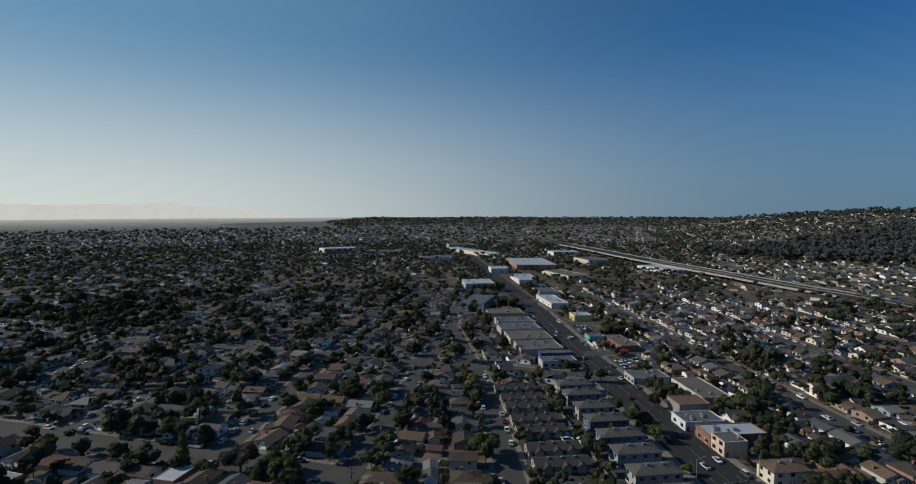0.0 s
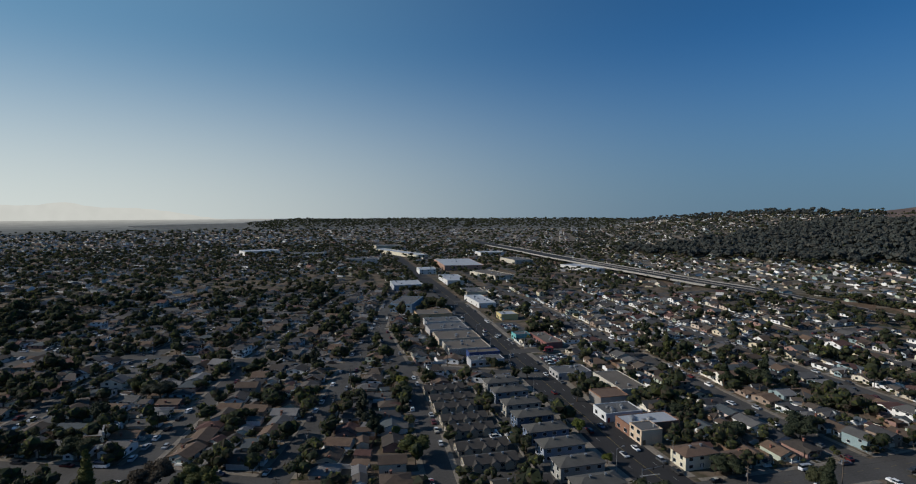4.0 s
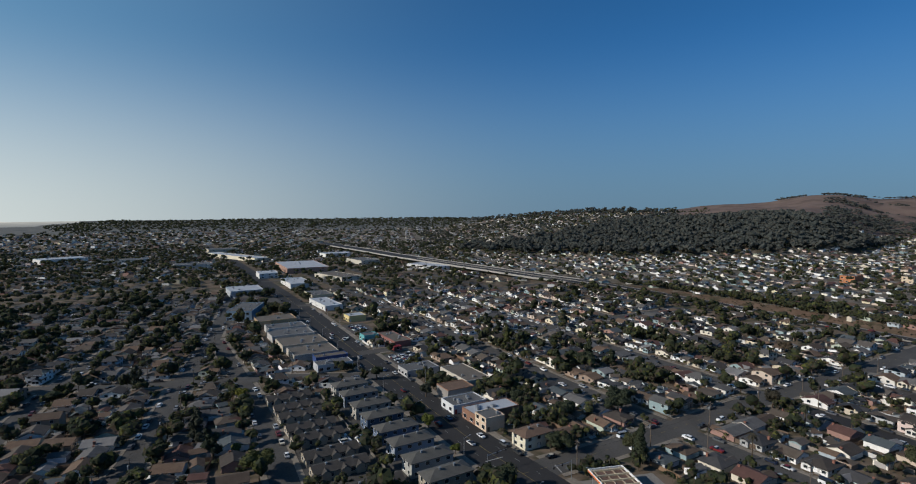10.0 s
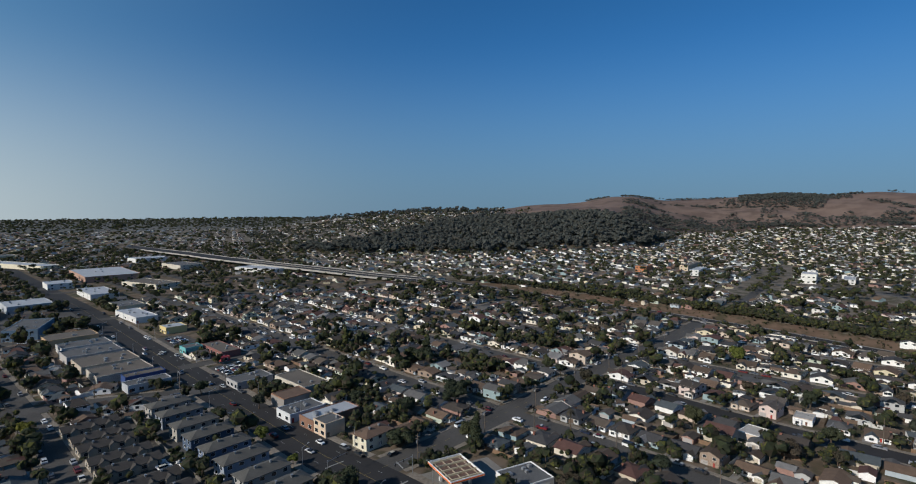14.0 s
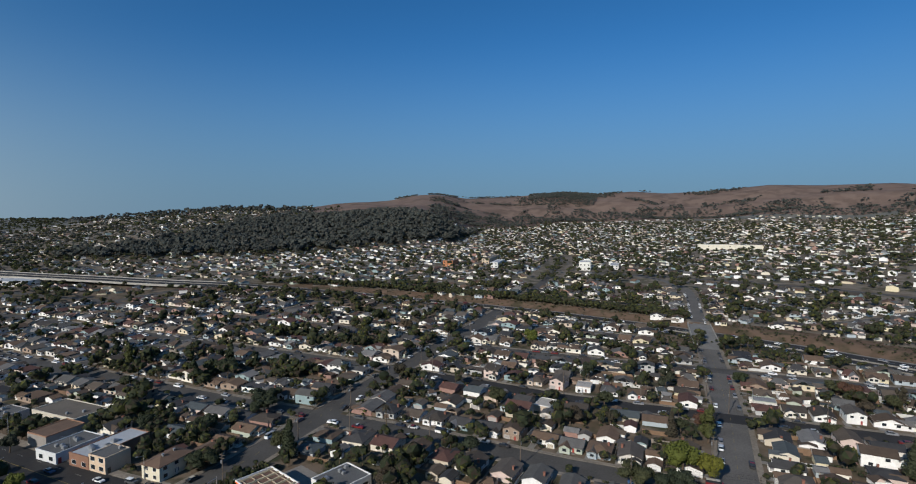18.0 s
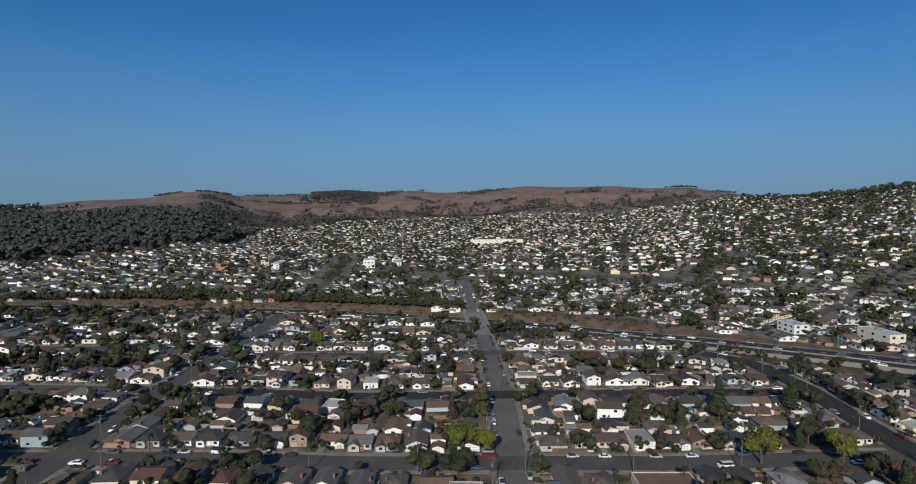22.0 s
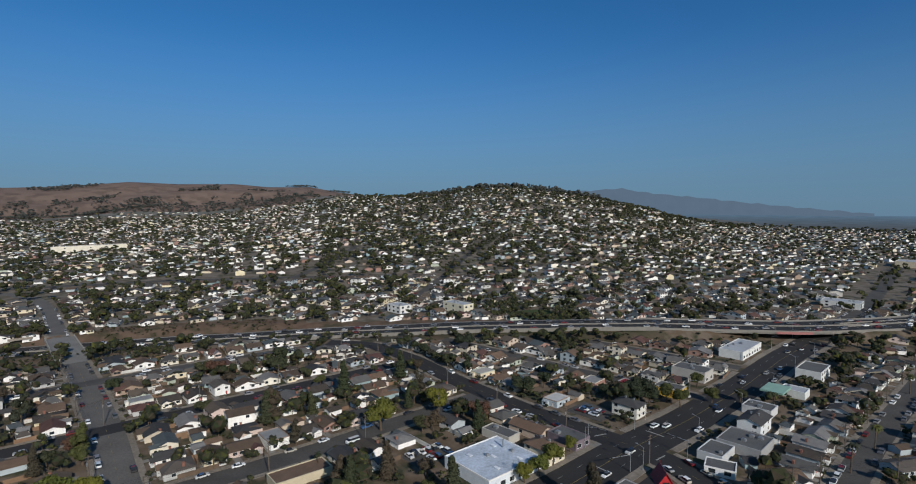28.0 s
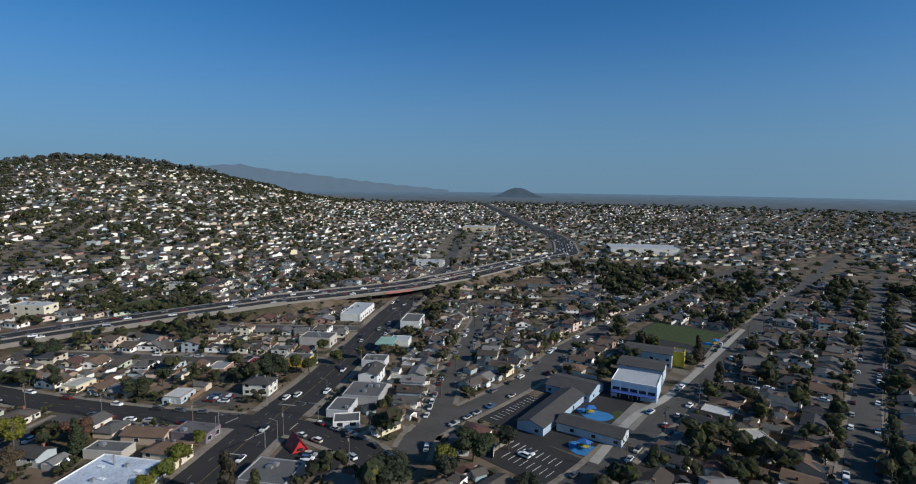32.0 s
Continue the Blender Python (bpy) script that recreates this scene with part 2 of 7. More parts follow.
def haze_glow_mat(name, near_far, near_bay, edge_far, edge_bay, r0, r1, rough=0.2):
    """A glowing backdrop of far distance, haze put into its emission colour: it turns from the plain's colour to the
    horizon's, paler towards the bay.
    """
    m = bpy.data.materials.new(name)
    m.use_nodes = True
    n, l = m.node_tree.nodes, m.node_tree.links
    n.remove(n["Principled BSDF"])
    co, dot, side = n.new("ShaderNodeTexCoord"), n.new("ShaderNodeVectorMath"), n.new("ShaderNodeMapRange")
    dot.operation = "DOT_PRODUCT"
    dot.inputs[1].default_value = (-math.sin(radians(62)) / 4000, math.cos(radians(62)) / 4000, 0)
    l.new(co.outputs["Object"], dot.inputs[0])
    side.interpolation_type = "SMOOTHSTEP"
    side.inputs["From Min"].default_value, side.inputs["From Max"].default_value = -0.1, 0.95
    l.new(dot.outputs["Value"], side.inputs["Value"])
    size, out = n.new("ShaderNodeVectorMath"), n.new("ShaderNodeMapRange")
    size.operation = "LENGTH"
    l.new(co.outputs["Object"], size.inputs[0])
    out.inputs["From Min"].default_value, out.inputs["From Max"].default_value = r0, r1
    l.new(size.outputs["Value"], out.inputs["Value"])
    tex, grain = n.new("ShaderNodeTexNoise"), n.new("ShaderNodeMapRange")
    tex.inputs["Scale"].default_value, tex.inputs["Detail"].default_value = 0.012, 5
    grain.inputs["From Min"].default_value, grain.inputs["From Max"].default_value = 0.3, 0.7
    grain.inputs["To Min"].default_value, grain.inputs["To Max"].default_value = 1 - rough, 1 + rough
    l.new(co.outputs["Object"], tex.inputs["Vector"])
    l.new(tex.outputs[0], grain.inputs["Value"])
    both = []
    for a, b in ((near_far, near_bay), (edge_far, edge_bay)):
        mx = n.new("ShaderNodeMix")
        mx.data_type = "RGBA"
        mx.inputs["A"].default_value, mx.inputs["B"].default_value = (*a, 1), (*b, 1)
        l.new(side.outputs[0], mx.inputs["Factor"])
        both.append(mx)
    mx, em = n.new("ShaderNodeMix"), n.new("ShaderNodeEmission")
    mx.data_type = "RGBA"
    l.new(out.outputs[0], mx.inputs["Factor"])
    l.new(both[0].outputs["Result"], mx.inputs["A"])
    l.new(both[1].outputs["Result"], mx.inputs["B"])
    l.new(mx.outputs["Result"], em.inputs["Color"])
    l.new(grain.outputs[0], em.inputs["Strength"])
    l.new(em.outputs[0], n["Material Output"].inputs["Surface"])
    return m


# unlit emission colours carry the haze of the distance
M_HAZE_DISTANCE = haze_glow_mat("hazed_distance", (0.075, 0.09, 0.11), (0.11, 0.12, 0.125), (0.10, 0.17, 0.25), (0.50, 0.50, 0.47), 2380, 4700)
M_HAZE_LONE_HILL = haze_glow_mat("hazy_hill", (0.058, 0.088, 0.125), (0.058, 0.088, 0.125), (0.058, 0.088, 0.125), (0.058, 0.088, 0.125), 3000, 4000, 0.15)
M_HAZE_FAR_HILLS = haze_glow_mat("hazed_far_hills", (0.115, 0.17, 0.24), (0.73, 0.74, 0.69), (0.115, 0.17, 0.24), (0.73, 0.74, 0.69), 4000, 4800, 0.03)


# ---- mesh tools ----
def part(name, bm, material, parent=None, label=""):
    me = bpy.data.meshes.new(name)
    bm.to_mesh(me)
    bm.free()
    me.materials.append(material)
    ob = new(name, me)
    ob.parent = parent
    return tagged(ob, label)


def bulk(name, verts, faces, material, parent=None, kind=""):
    """One mesh from arrays: verts (n, 3), faces (m, 3 or 4)."""
    verts, faces = np.asarray(verts, np.float32), np.asarray(faces, np.int32)
    me = bpy.data.meshes.new(name)
    k = faces.shape[1]
    me.vertices.add(len(verts))
    me.vertices.foreach_set("co", verts.ravel())
    me.loops.add(faces.size)
    me.loops.foreach_set("vertex_index", faces.ravel())
    me.polygons.add(len(faces))
    me.polygons.foreach_set("loop_start", np.arange(0, faces.size, k, dtype=np.int32))
    me.update(calc_edges=True)
    me.validate()
    me.polygons.foreach_set("use_smooth", np.zeros(len(me.polygons), bool))
    me.materials.append(material)
    ob = new(name, me)
    ob.parent = parent
    return tagged(ob, kind=kind)


def box(bm, x0, y0, z0, x1, y1, z1):
    v = [bm.verts.new(p) for p in ((x0, y0, z0), (x1, y0, z0), (x1, y1, z0), (x0, y1, z0),
                                   (x0, y0, z1), (x1, y0, z1), (x1, y1, z1), (x0, y1, z1))]
    for f in ((3, 2, 1, 0), (4, 5, 6, 7), (0, 1, 5, 4), (1, 2, 6, 5), (2, 3, 7, 6), (3, 0, 4, 7)):
        bm.faces.new([v[i] for i in f])
    return bm


def boxes(*rows):
    bm = bmesh.new()
    for r in rows:
        box(bm, *r)
    return bm


def thing(name, label, category, group="", kind=""):
    return tagged(new(name), label, category, group, kind)


def tube(bm, a, b, r0, r1, sides=8):
    a, b = Vector(a), Vector(b)
    q = (b - a).to_track_quat("Z", "Y")
    rings = []
    for p, r in ((a, r0), (b, r1)):
        rings.append([bm.verts.new(p + q @ Vector((r * math.cos(k * math.tau / sides), r * math.sin(k * math.tau / sides), 0))) for k in range(sides)])
    for k in range(sides):
        j = (k + 1) % sides
        bm.faces.new((rings[0][k], rings[0][j], rings[1][j], rings[1][k]))
    bm.faces.new(rings[0][::-1])
    bm.faces.new(rings[1])
    return bm

# ---- the lie of the land ----
# degrees to the left of +y; then range and height of the first rise
NEAR_RISE = [(45, 1000, 0), (-20, 1000, 0), (-26, 1000, 2), (-34, 1000, 4), (-44, 1050, 6), (-54, 1050, 3), (-62, 1200, 2), (-72, 1300, 6),
             (-86, 1300, 12), (-98, 1200, 22), (-105, 1100, 28), (-110, 1000, 30), (-116, 900, 28), (-124, 800, 24), (-132, 800, 22),
             (-136, 800, 20), (-140, 850, 15), (-144, 900, 8), (-149, 900, 2), (-155, 900, 0), (-210, 900, 0)]
# the hills: range and height of the middle ridge
MID_RIDGE = [(45, 2000, 0), (-22, 2000, 5), (-26, 1700, 20), (-30, 1500, 35), (-34, 1500, 50), (-38, 1450, 55), (-44, 1400, 55), (-48, 1400, 62),
             (-54, 1450, 72), (-57, 1450, 68), (-59, 1450, 50), (-62, 1700, 12), (-66, 2100, 8), (-72, 2200, 14), (-86, 2200, 22), (-91, 2200, 30),
             (-98, 2200, 35), (-105, 2000, 66), (-110, 1800, 98), (-116, 1700, 110), (-120, 1700, 118), (-124, 1700, 138), (-128, 1700, 142),
             (-132, 1700, 130), (-136, 1700, 110), (-140, 1700, 86), (-144, 1700, 52), (-149, 1700, 20), (-155, 1700, 3), (-210, 1700, 0)]
# and of the far ridge
FAR_RIDGE = [(45, 3200, 2), (14, 3200, 4), (9, 3200, 28), (5, 3200, 24), (-4, 3200, 31), (-9, 3200, 28), (-16, 3200, 32), (-22, 3000, 34), (-26, 2600, 38), (-30, 2200, 58), (-34, 2000, 70), (-38, 1900, 80),
             (-44, 1800, 80), (-48, 3000, 102), (-54, 3000, 125), (-57, 3000, 152), (-59, 3000, 156), (-62, 3000, 134), (-66, 3000, 142)]
FAR_RIDGE_EAST = [(-72, 3000, 161), (-75, 3000, 152), (-79, 3000, 168), (-82, 3000, 156), (-86, 3000, 165), (-91, 3000, 192), (-95, 3000, 185),
                  (-100, 3000, 189), (-103, 3000, 175), (-107, 3000, 178), (-110, 3000, 150), (-116, 2600, 108), (-124, 2600, 104), (-132, 2600, 98),
                  (-140, 2600, 60), (-144, 2600, 20), (-149, 2600, 5), (-155, 2600, 0), (-210, 2600, 0)]
FREEWAY = [(240, 1420), (262, 1260), (288, 1110), (305, 980), (333, 825), (358, 705), (386, 610), (418, 535), (444, 460), (458, 390), (468, 270), (466, 170), (450, 60),
           (425, -40), (387, -126), (338, -215), (290, -282), (238, -348), (190, -410), (158, -480), (126, -590), (92, -712), (116, -855), (160, -990), (247, -1180), (467, -1757), (700, -2350)]
FREEWAY_Z = [(-2400, 1), (-1000, 1), (-700, 3), (-560, 6.5), (-330, 6.5), (-200, 1), (-60, -4.0), (300, -4.5), (430, -2), (560, 4), (700, 7), (1420, 7)]


def resample(pts, step):
    p = np.array(pts, float)
    d = np.r_[0, np.cumsum(np.linalg.norm(np.diff(p, axis=0), axis=1))]
    s = np.linspace(0, d[-1], max(2, int(d[-1] / step)))
    q = np.stack([np.interp(s, d, p[:, 0]), np.interp(s, d, p[:, 1])], 1)
    for _ in range(3):
        q[1:-1] = (q[:-2] + 2 * q[1:-1] + q[2:]) / 4
    return q


def gap_to(pts, x, y):
    """Distance from points to a polyline, and the nearest place on it."""
    x, y = np.asarray(x, float), np.asarray(y, float)
    best, bx, by = np.full(x.shape, 1e9), np.zeros(x.shape), np.zeros(x.shape)
    for (ax, ay), (cx, cy) in zip(pts[:-1], pts[1:]):
        ux, uy = cx - ax, cy - ay
        s = np.clip(((x - ax) * ux + (y - ay) * uy) / (ux * ux + uy * uy), 0, 1)
        px, py = ax + s * ux, ay + s * uy
        d = np.hypot(x - px, y - py)
        m = d < best
        best, bx, by = np.where(m, d, best), np.where(m, px, bx), np.where(m, py, by)
    return best, bx, by


def table(rows, az, k):
    r = sorted(rows)
    return np.interp(az, [q[0] for q in r], [q[k] for q in r])


def ripple(x, y):
    return np.sin(x * 0.0061 + y * 0.0043) + np.sin(x * 0.0107 - y * 0.0081 + 1.3) * 0.7 + np.sin(x * 0.017 + y * 0.021 + 0.4) * 0.4


def bearing(x, y):
    az = np.degrees(np.arctan2(-x, y))
    return np.where(az > 75, az - 360, az)


def smooth(a, b, v):
    t = np.clip((v - a) / (b - a), 0, 1)
    return t * t * (3 - 2 * t)


def natural(x, y):
    x, y = np.asarray(x, float), np.asarray(y, float)
    r, az = np.hypot(x, y), bearing(x, y)
    ra, za = table(NEAR_RISE, az, 1), table(NEAR_RISE, az, 2)
    rb, zb = table(MID_RIDGE, az, 1), table(MID_RIDGE, az, 2)
    far = FAR_RIDGE + FAR_RIDGE_EAST
    rc, zc = table(far, az, 1), table(far, az, 2)
    z = za * np.clip((r - 540) / (ra - 540), 0, 1)
    z = z + (zb - za) * (0.5 * smooth(0, 1, (r - ra) / (rb - ra)) + 0.5 * np.clip((r - ra) / (rb - ra), 0, 1))
    z = z + (zc - zb) * (0.6 * smooth(0, 1, (r - rb) / (rc - rb)) + 0.4 * np.clip((r - rb) / (rc - rb), 0, 1))
    z = z - smooth(0, 1200, r - rc) * zc * 0.8
    crest = smooth(60, 420, np.minimum(np.abs(r - rc), np.abs(r - rb)))   # the skylines keep their own line
    hilly = smooth(15, 60, z) * crest
    z = z + ripple(x, y) * 6 * hilly * smooth(1000, 1800, r) + ripple(x * 2.3, y * 2.3) * 2.0 * hilly
    fold = np.abs(np.sin(x * 0.0125 + 0.9 * np.sin(y * 0.006) + 0.8)) - 0.6
    z = z + 22 * fold * smooth(2250, 2450, r) * (1 - smooth(2600, 2950, r)) * smooth(60, 63, -az) * (1 - smooth(106, 113, -az))
    # a lone round hill on the plain to the south
    hx, hy = 760, -3370
    z = z + 66 * np.exp(-(((x - hx) / 110) ** 2 + ((y - hy) / 110) ** 2) ** 1.2)
    return z


def freeway_z(y):
    return np.interp(y, [q[0] for q in FREEWAY_Z], [q[1] for q in FREEWAY_Z])


def height(x, y):
    x, y = np.asarray(x, float), np.asarray(y, float)
    z = natural(x, y)
    d, px, py = gap_to(FREEWAY, x, y)
    zf = freeway_z(py) - 0.4
    bank = (1 - smooth(17, 27, d)) * (1 - smooth(500, 560, py))   # beyond, the freeway stands on piers
    under = np.clip(np.abs(py + 400) / 45, 0, 1) ** 2 * (py < 0) + (py >= 0)   # the street passes under here
    bank = bank * under
    return z * (1 - bank) + zf * bank


def ground_mesh():
    rings = np.r_[np.linspace(60, 140, 5), np.arange(150, 640, 6.0), 640 * 1.022 ** np.arange(0, 94)]
    rings = rings[rings < 4880]
    rings = np.r_[rings, 4880]
    az = np.radians(np.arange(-215, 55, 0.6))
    A, Rg = np.meshgrid(az, rings)
    X, Y = -np.sin(A) * Rg, np.cos(A) * Rg
    Z = height(X, Y)
    n, m = X.shape
    idx = np.arange(n * m).reshape(n, m)
    faces = np.stack([idx[:-1, :-1], idx[1:, :-1], idx[1:, 1:], idx[:-1, 1:]], -1).reshape(-1, 4)[:, ::-1]
    verts = np.stack([X, Y, Z], -1).reshape(-1, 3)
    # the middle, right under the camera, and the west side that is never in view
    c = len(verts)
    first = idx[0]
    extra = [(0, 0, 0)]
    west = np.radians(np.linspace(54.4, 145, 12))
    w_in = [(-math.sin(a) * 60, math.cos(a) * 60, 0) for a in west]
    w_out = [(-math.sin(a) * 4880, math.cos(a) * 4880, 0) for a in west]
    verts = np.vstack([verts, extra, w_in, w_out])
    ob = bulk("ground", verts, faces, M_YARD)
    me = ob.data
    bm = bmesh.new()
    bm.from_mesh(me)
    bm.verts.ensure_lookup_table()
    for k in range(m - 1):
        bm.faces.new([bm.verts[i] for i in (c, first[k + 1], first[k])])
    a0, b0 = c + 1, c + 13
    for k in range(11):
        bm.faces.new([bm.verts[i] for i in (a0 + k, a0 + k + 1, b0 + k + 1, b0 + k)])
        bm.faces.new([bm.verts[i] for i in (c, a0 + k + 1, a0 + k)])
    bm.normal_update()
    for f in bm.faces:
        f.smooth = True
        if f.normal.z < 0:
            f.normal_flip()
    bm.to_mesh(me)
    bm.free()
    for mm in (M_DRY, M_SCRUB, M_HAZED_PLAIN, M_LIGHTENED_DRY_YARD, M_BANK, M_HAZE_LONE_HILL):
        me.materials.append(mm)
    cx = np.zeros(len(me.polygons) * 3)
    me.polygons.foreach_get("center", cx)
    cx = cx.reshape(-1, 3)
    r, b = np.hypot(cx[:, 0], cx[:, 1]), bearing(cx[:, 0], cx[:, 1])
    kind = np.zeros(len(cx), np.int32)
    east = (cx[:, 0] > np.interp(cx[:, 1], [-1700, -1000, -712, -480, -348, -215, -40, 170, 400, 825, 1300], [440, 160, 92, 158, 238, 338, 425, 466, 458, 333, 258])) & (r > 300)
    kind[east] = 4
    kind[(wooded(cx[:, 0], cx[:, 1]) > 0.5)] = 2
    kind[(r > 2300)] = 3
    brown = brown_hill(cx[:, 0], cx[:, 1])
    kind[brown] = 1
    # the lone hill glows in a flat haze blue instead of being lit
    kind[np.hypot(cx[:, 0] - 760, cx[:, 1] + 3370) < 260] = 6
    d, _, py = gap_to(FREEWAY, cx[:, 0], cx[:, 1])
    kind[(d < 30) & (py > -330) & (py < 560)] = 2
    kind[(d < 30) & (py > -330) & (py < 500) & east] = 5
    kind[(d < 46) & (py > -110) & (py < 24) & east] = 5
    me.polygons.foreach_set("material_index", kind)
    return tagged(ob, "open ground of dry yards, soil and brown grassy hills", "ground", kind="structure")


def wooded(x, y):
    """1 in the dark woods on the slope to the north-east, 0 outside."""
    r, az = np.hypot(x, y), bearing(x, y)
    inner = np.interp(az, [-63, -60, -54, -47, -42, -36, -30, -24], [1600, 1260, 1140, 1090, 1060, 1060, 1070, 1180])
    outer = np.interp(az, [-63, -60, -54, -47, -42, -37, -33, -28, -24], [1650, 1560, 1640, 1600, 1500, 1330, 1240, 1215, 1220])
    edge = 34 * np.sin(az * 1.9 + 0.6) + 22 * np.sin(az * 5.3)
    return ((az < -24) & (az > -63) & (r > inner + 0.6 * edge) & (r < outer + edge)).astype(float)


def brown_hill(x, y):
    r, az = np.hypot(x, y), bearing(x, y)
    start = np.interp(az, [-111, -106, -98, -86, -72, -64, -60, -47], [2600, 2300, 2350, 2350, 2300, 2000, 1680, 1680])
    return (az < -46) & (az > -111) & (r > start)

# ---- streets ----
BOULEVARD = [(-30, 1500), (0, 1240), (18.8, 1081), (45, 793), (61, 630), (72.7, 482), (81.7, 334), (87.7, 259), (92.4, 193), (99, 150), (113, 20),
             (128, -127), (134.4, -160), (140, -207), (151, -270), (167, -340), (181, -420)]
STREETS = {
    "south_boulevard": ([(180, -416), (214, -585), (270, -790), (342, -1055)], 6.5),
    "cross_street": ([(97, 162), (128, 164), (180, 170), (236, 178), (290, 183), (340, 187), (410, 196), (440, 200)], 6.6),
    "bridge_street": ([(117, -6), (180, -0.4), (212, 3), (259, 6.7), (343, 18), (388, 25)], 6.2),
    "hill_street": ([(462, 37), (520, 45), (581, 53), (641, 66), (692, 90), (722, 122), (736, 165), (742, 205)], 6.0),
    "avenue_one": ([(178, 168), (184, 113), (186, 59), (194, -11), (199, -61), (207, -106), (214, -152)], 5.6),
    "avenue_two": ([(250, 178), (253, 139), (253, 78), (264, 4), (272, -53), (281, -125), (284, -150)], 5.5),
    "avenue_three": ([(318, 184), (322, 120), (330, 60), (338, 18), (345, -50), (348, -100), (338, -138)], 5.0),
    "avenue_four": ([(392, 190), (396, 110), (398, 60)], 5.0),
    "diagonal_street": ([(69.5, -150), (96, -163), (118, -168), (136, -167), (157, -162), (190, -155), (240, -150), (288, -149), (334, -140), (352, -118)], 6.5),
    "north_avenue": ([(178, 170), (170, 240), (162, 345), (150, 480), (125, 700), (100, 950)], 5.0),
    "north_avenue_b": ([(252, 180), (246, 260), (235, 380), (222, 520), (200, 720), (180, 900)], 5.0),
    "north_avenue_c": ([(330, 188), (322, 280), (310, 400), (298, 540), (275, 740)], 5.0),
    "north_cross": ([(82, 345), (162, 352), (236, 360), (312, 368), (400, 380)], 5.0),
    "north_cross_b": ([(68, 540), (145, 548), (222, 555), (297, 560), (390, 570)], 5.0),
    "north_cross_c": ([(48, 740), (120, 745), (198, 750), (275, 755)], 5.0),
    "west_avenue": ([(-42, 150), (-39, 191), (-33, 222), (-27, 264), (-20, 331), (-6, 430), (5, 560), (14, 700)], 5.5),
    "apartment_lane": ([(20, 150), (18.5, 191), (16.5, 241), (13, 282), (6, 338), (-4, 422)], 5.0),
    "west_cross": ([(88, 292), (30, 313), (-12, 322), (-68, 337), (-118, 351), (-300, 395), (-420, 425)], 5.5),
    "west_boulevard": ([(-40, 183), (-89, 198), (-120, 204), (-149, 211), (-195, 224), (-330, 258)], 7.5),
    "west_avenue_b": ([(-92, 204), (-82, 340), (-60, 480), (-40, 640), (-25, 760)], 5.0),
    "west_avenue_c": ([(-165, 218), (-150, 360), (-128, 500), (-105, 650), (-90, 780)], 5.0),
    "west_avenue_d": ([(-240, 236), (-222, 376), (-200, 520), (-175, 670)], 5.0),
    "west_cross_b": ([(66, 470), (0, 485), (-60, 498), (-128, 512), (-280, 548)], 5.0),
    "west_cross_c": ([(52, 640), (10, 648), (-40, 660), (-105, 675), (-300, 720)], 5.0),
    "school_street": ([(33, -128), (10.6, -172), (-1.7, -207), (-15.4, -237), (-35.6, -290), (-53, -349), (-74, -399), (-180, -666), (-260, -870)], 6.0),
    "south_avenue": ([(-48, -130), (-71.5, -200), (-94, -267), (-129, -366), (-183, -517), (-260, -730)], 5.5),
    "south_avenue_b": ([(-140, -210), (-175, -300), (-215, -400), (-280, -570)], 5.0),
    "school_front": ([(72, -160), (76, -180), (68, -199), (57.7, -223), (48, -250), (40, -301), (22, -354), (-7, -426), (-50, -540), (-110, -690)], 6.0),
    "palm_street": ([(74, -176), (75, -192), (86, -244), (94, -292), (112, -400)], 5.0),
    "south_cross": ([(-215, -392), (-140, -400), (-74, -399), (-7, -426), (60, -452)], 5.0),
    "south_cross_b": ([(-260, -560), (-180, -590), (-110, -612), (-50, -640), (60, -670)], 5.0),
    "slope_street": ([(520, 208), (600, 222), (697, 242), (820, 272), (942, 304)], 4.5),
    "slope_street_b": ([(500, -40), (590, -130), (700, -230), (830, -330)], 4.5),
    "slope_street_c": ([(420, -180), (520, -300), (640, -420), (760, -560)], 4.5),
    "slope_cross": ([(560, -300), (640, -180), (700, -60), (730, 60), (740, 200)], 4.5),
    "east_lane": ([(152, -238), (200, -222), (262, -205), (318, -190)], 4.5),
    "east_lane_b": ([(170, -300), (215, -285), (262, -270)], 4.5),
    "south_cross_c": ([(-92, -262), (-40, -282), (-28, -284)], 4.5),
}


def strip(name, pts, half, lift, material, step=6.0, side=0.0, label="", zf=None, kind="structure", category="road"):
    q = resample(pts, step)
    t = np.gradient(q, axis=0)
    t /= np.linalg.norm(t, axis=1)[:, None]
    nrm = np.stack([t[:, 1], -t[:, 0]], 1)
    cols = []
    for o in (side - half, side, side + half):
        p = q + nrm * o
        z = (height(p[:, 0], p[:, 1]) if zf is None else zf(q[:, 1])) + lift
        cols.append(np.column_stack([p, z]))
    v = np.stack(cols, 1).reshape(-1, 3)
    k = np.arange(len(q) - 1)[:, None] * 3
    f = np.vstack([k + [0, 3, 4, 1], k + [1, 4, 5, 2]])[:, ::-1]
    ob = bulk(name, v, f, material)
    if ob.data.polygons[0].normal.z < 0:
        ob.data.flip_normals()
    return tagged(ob, label, category, kind=kind)


ROADS = [(BOULEVARD, 9.8)] + list(STREETS.values())


def off_road(x, y, margin, skip=-1):
    """True where a place is clear of every street by the margin."""
    ok = np.ones(np.shape(x), bool)
    for i, (pts, half) in enumerate(ROADS):
        if i != skip:
            ok &= gap_to(pts, x, y)[0] > half + margin
    return ok


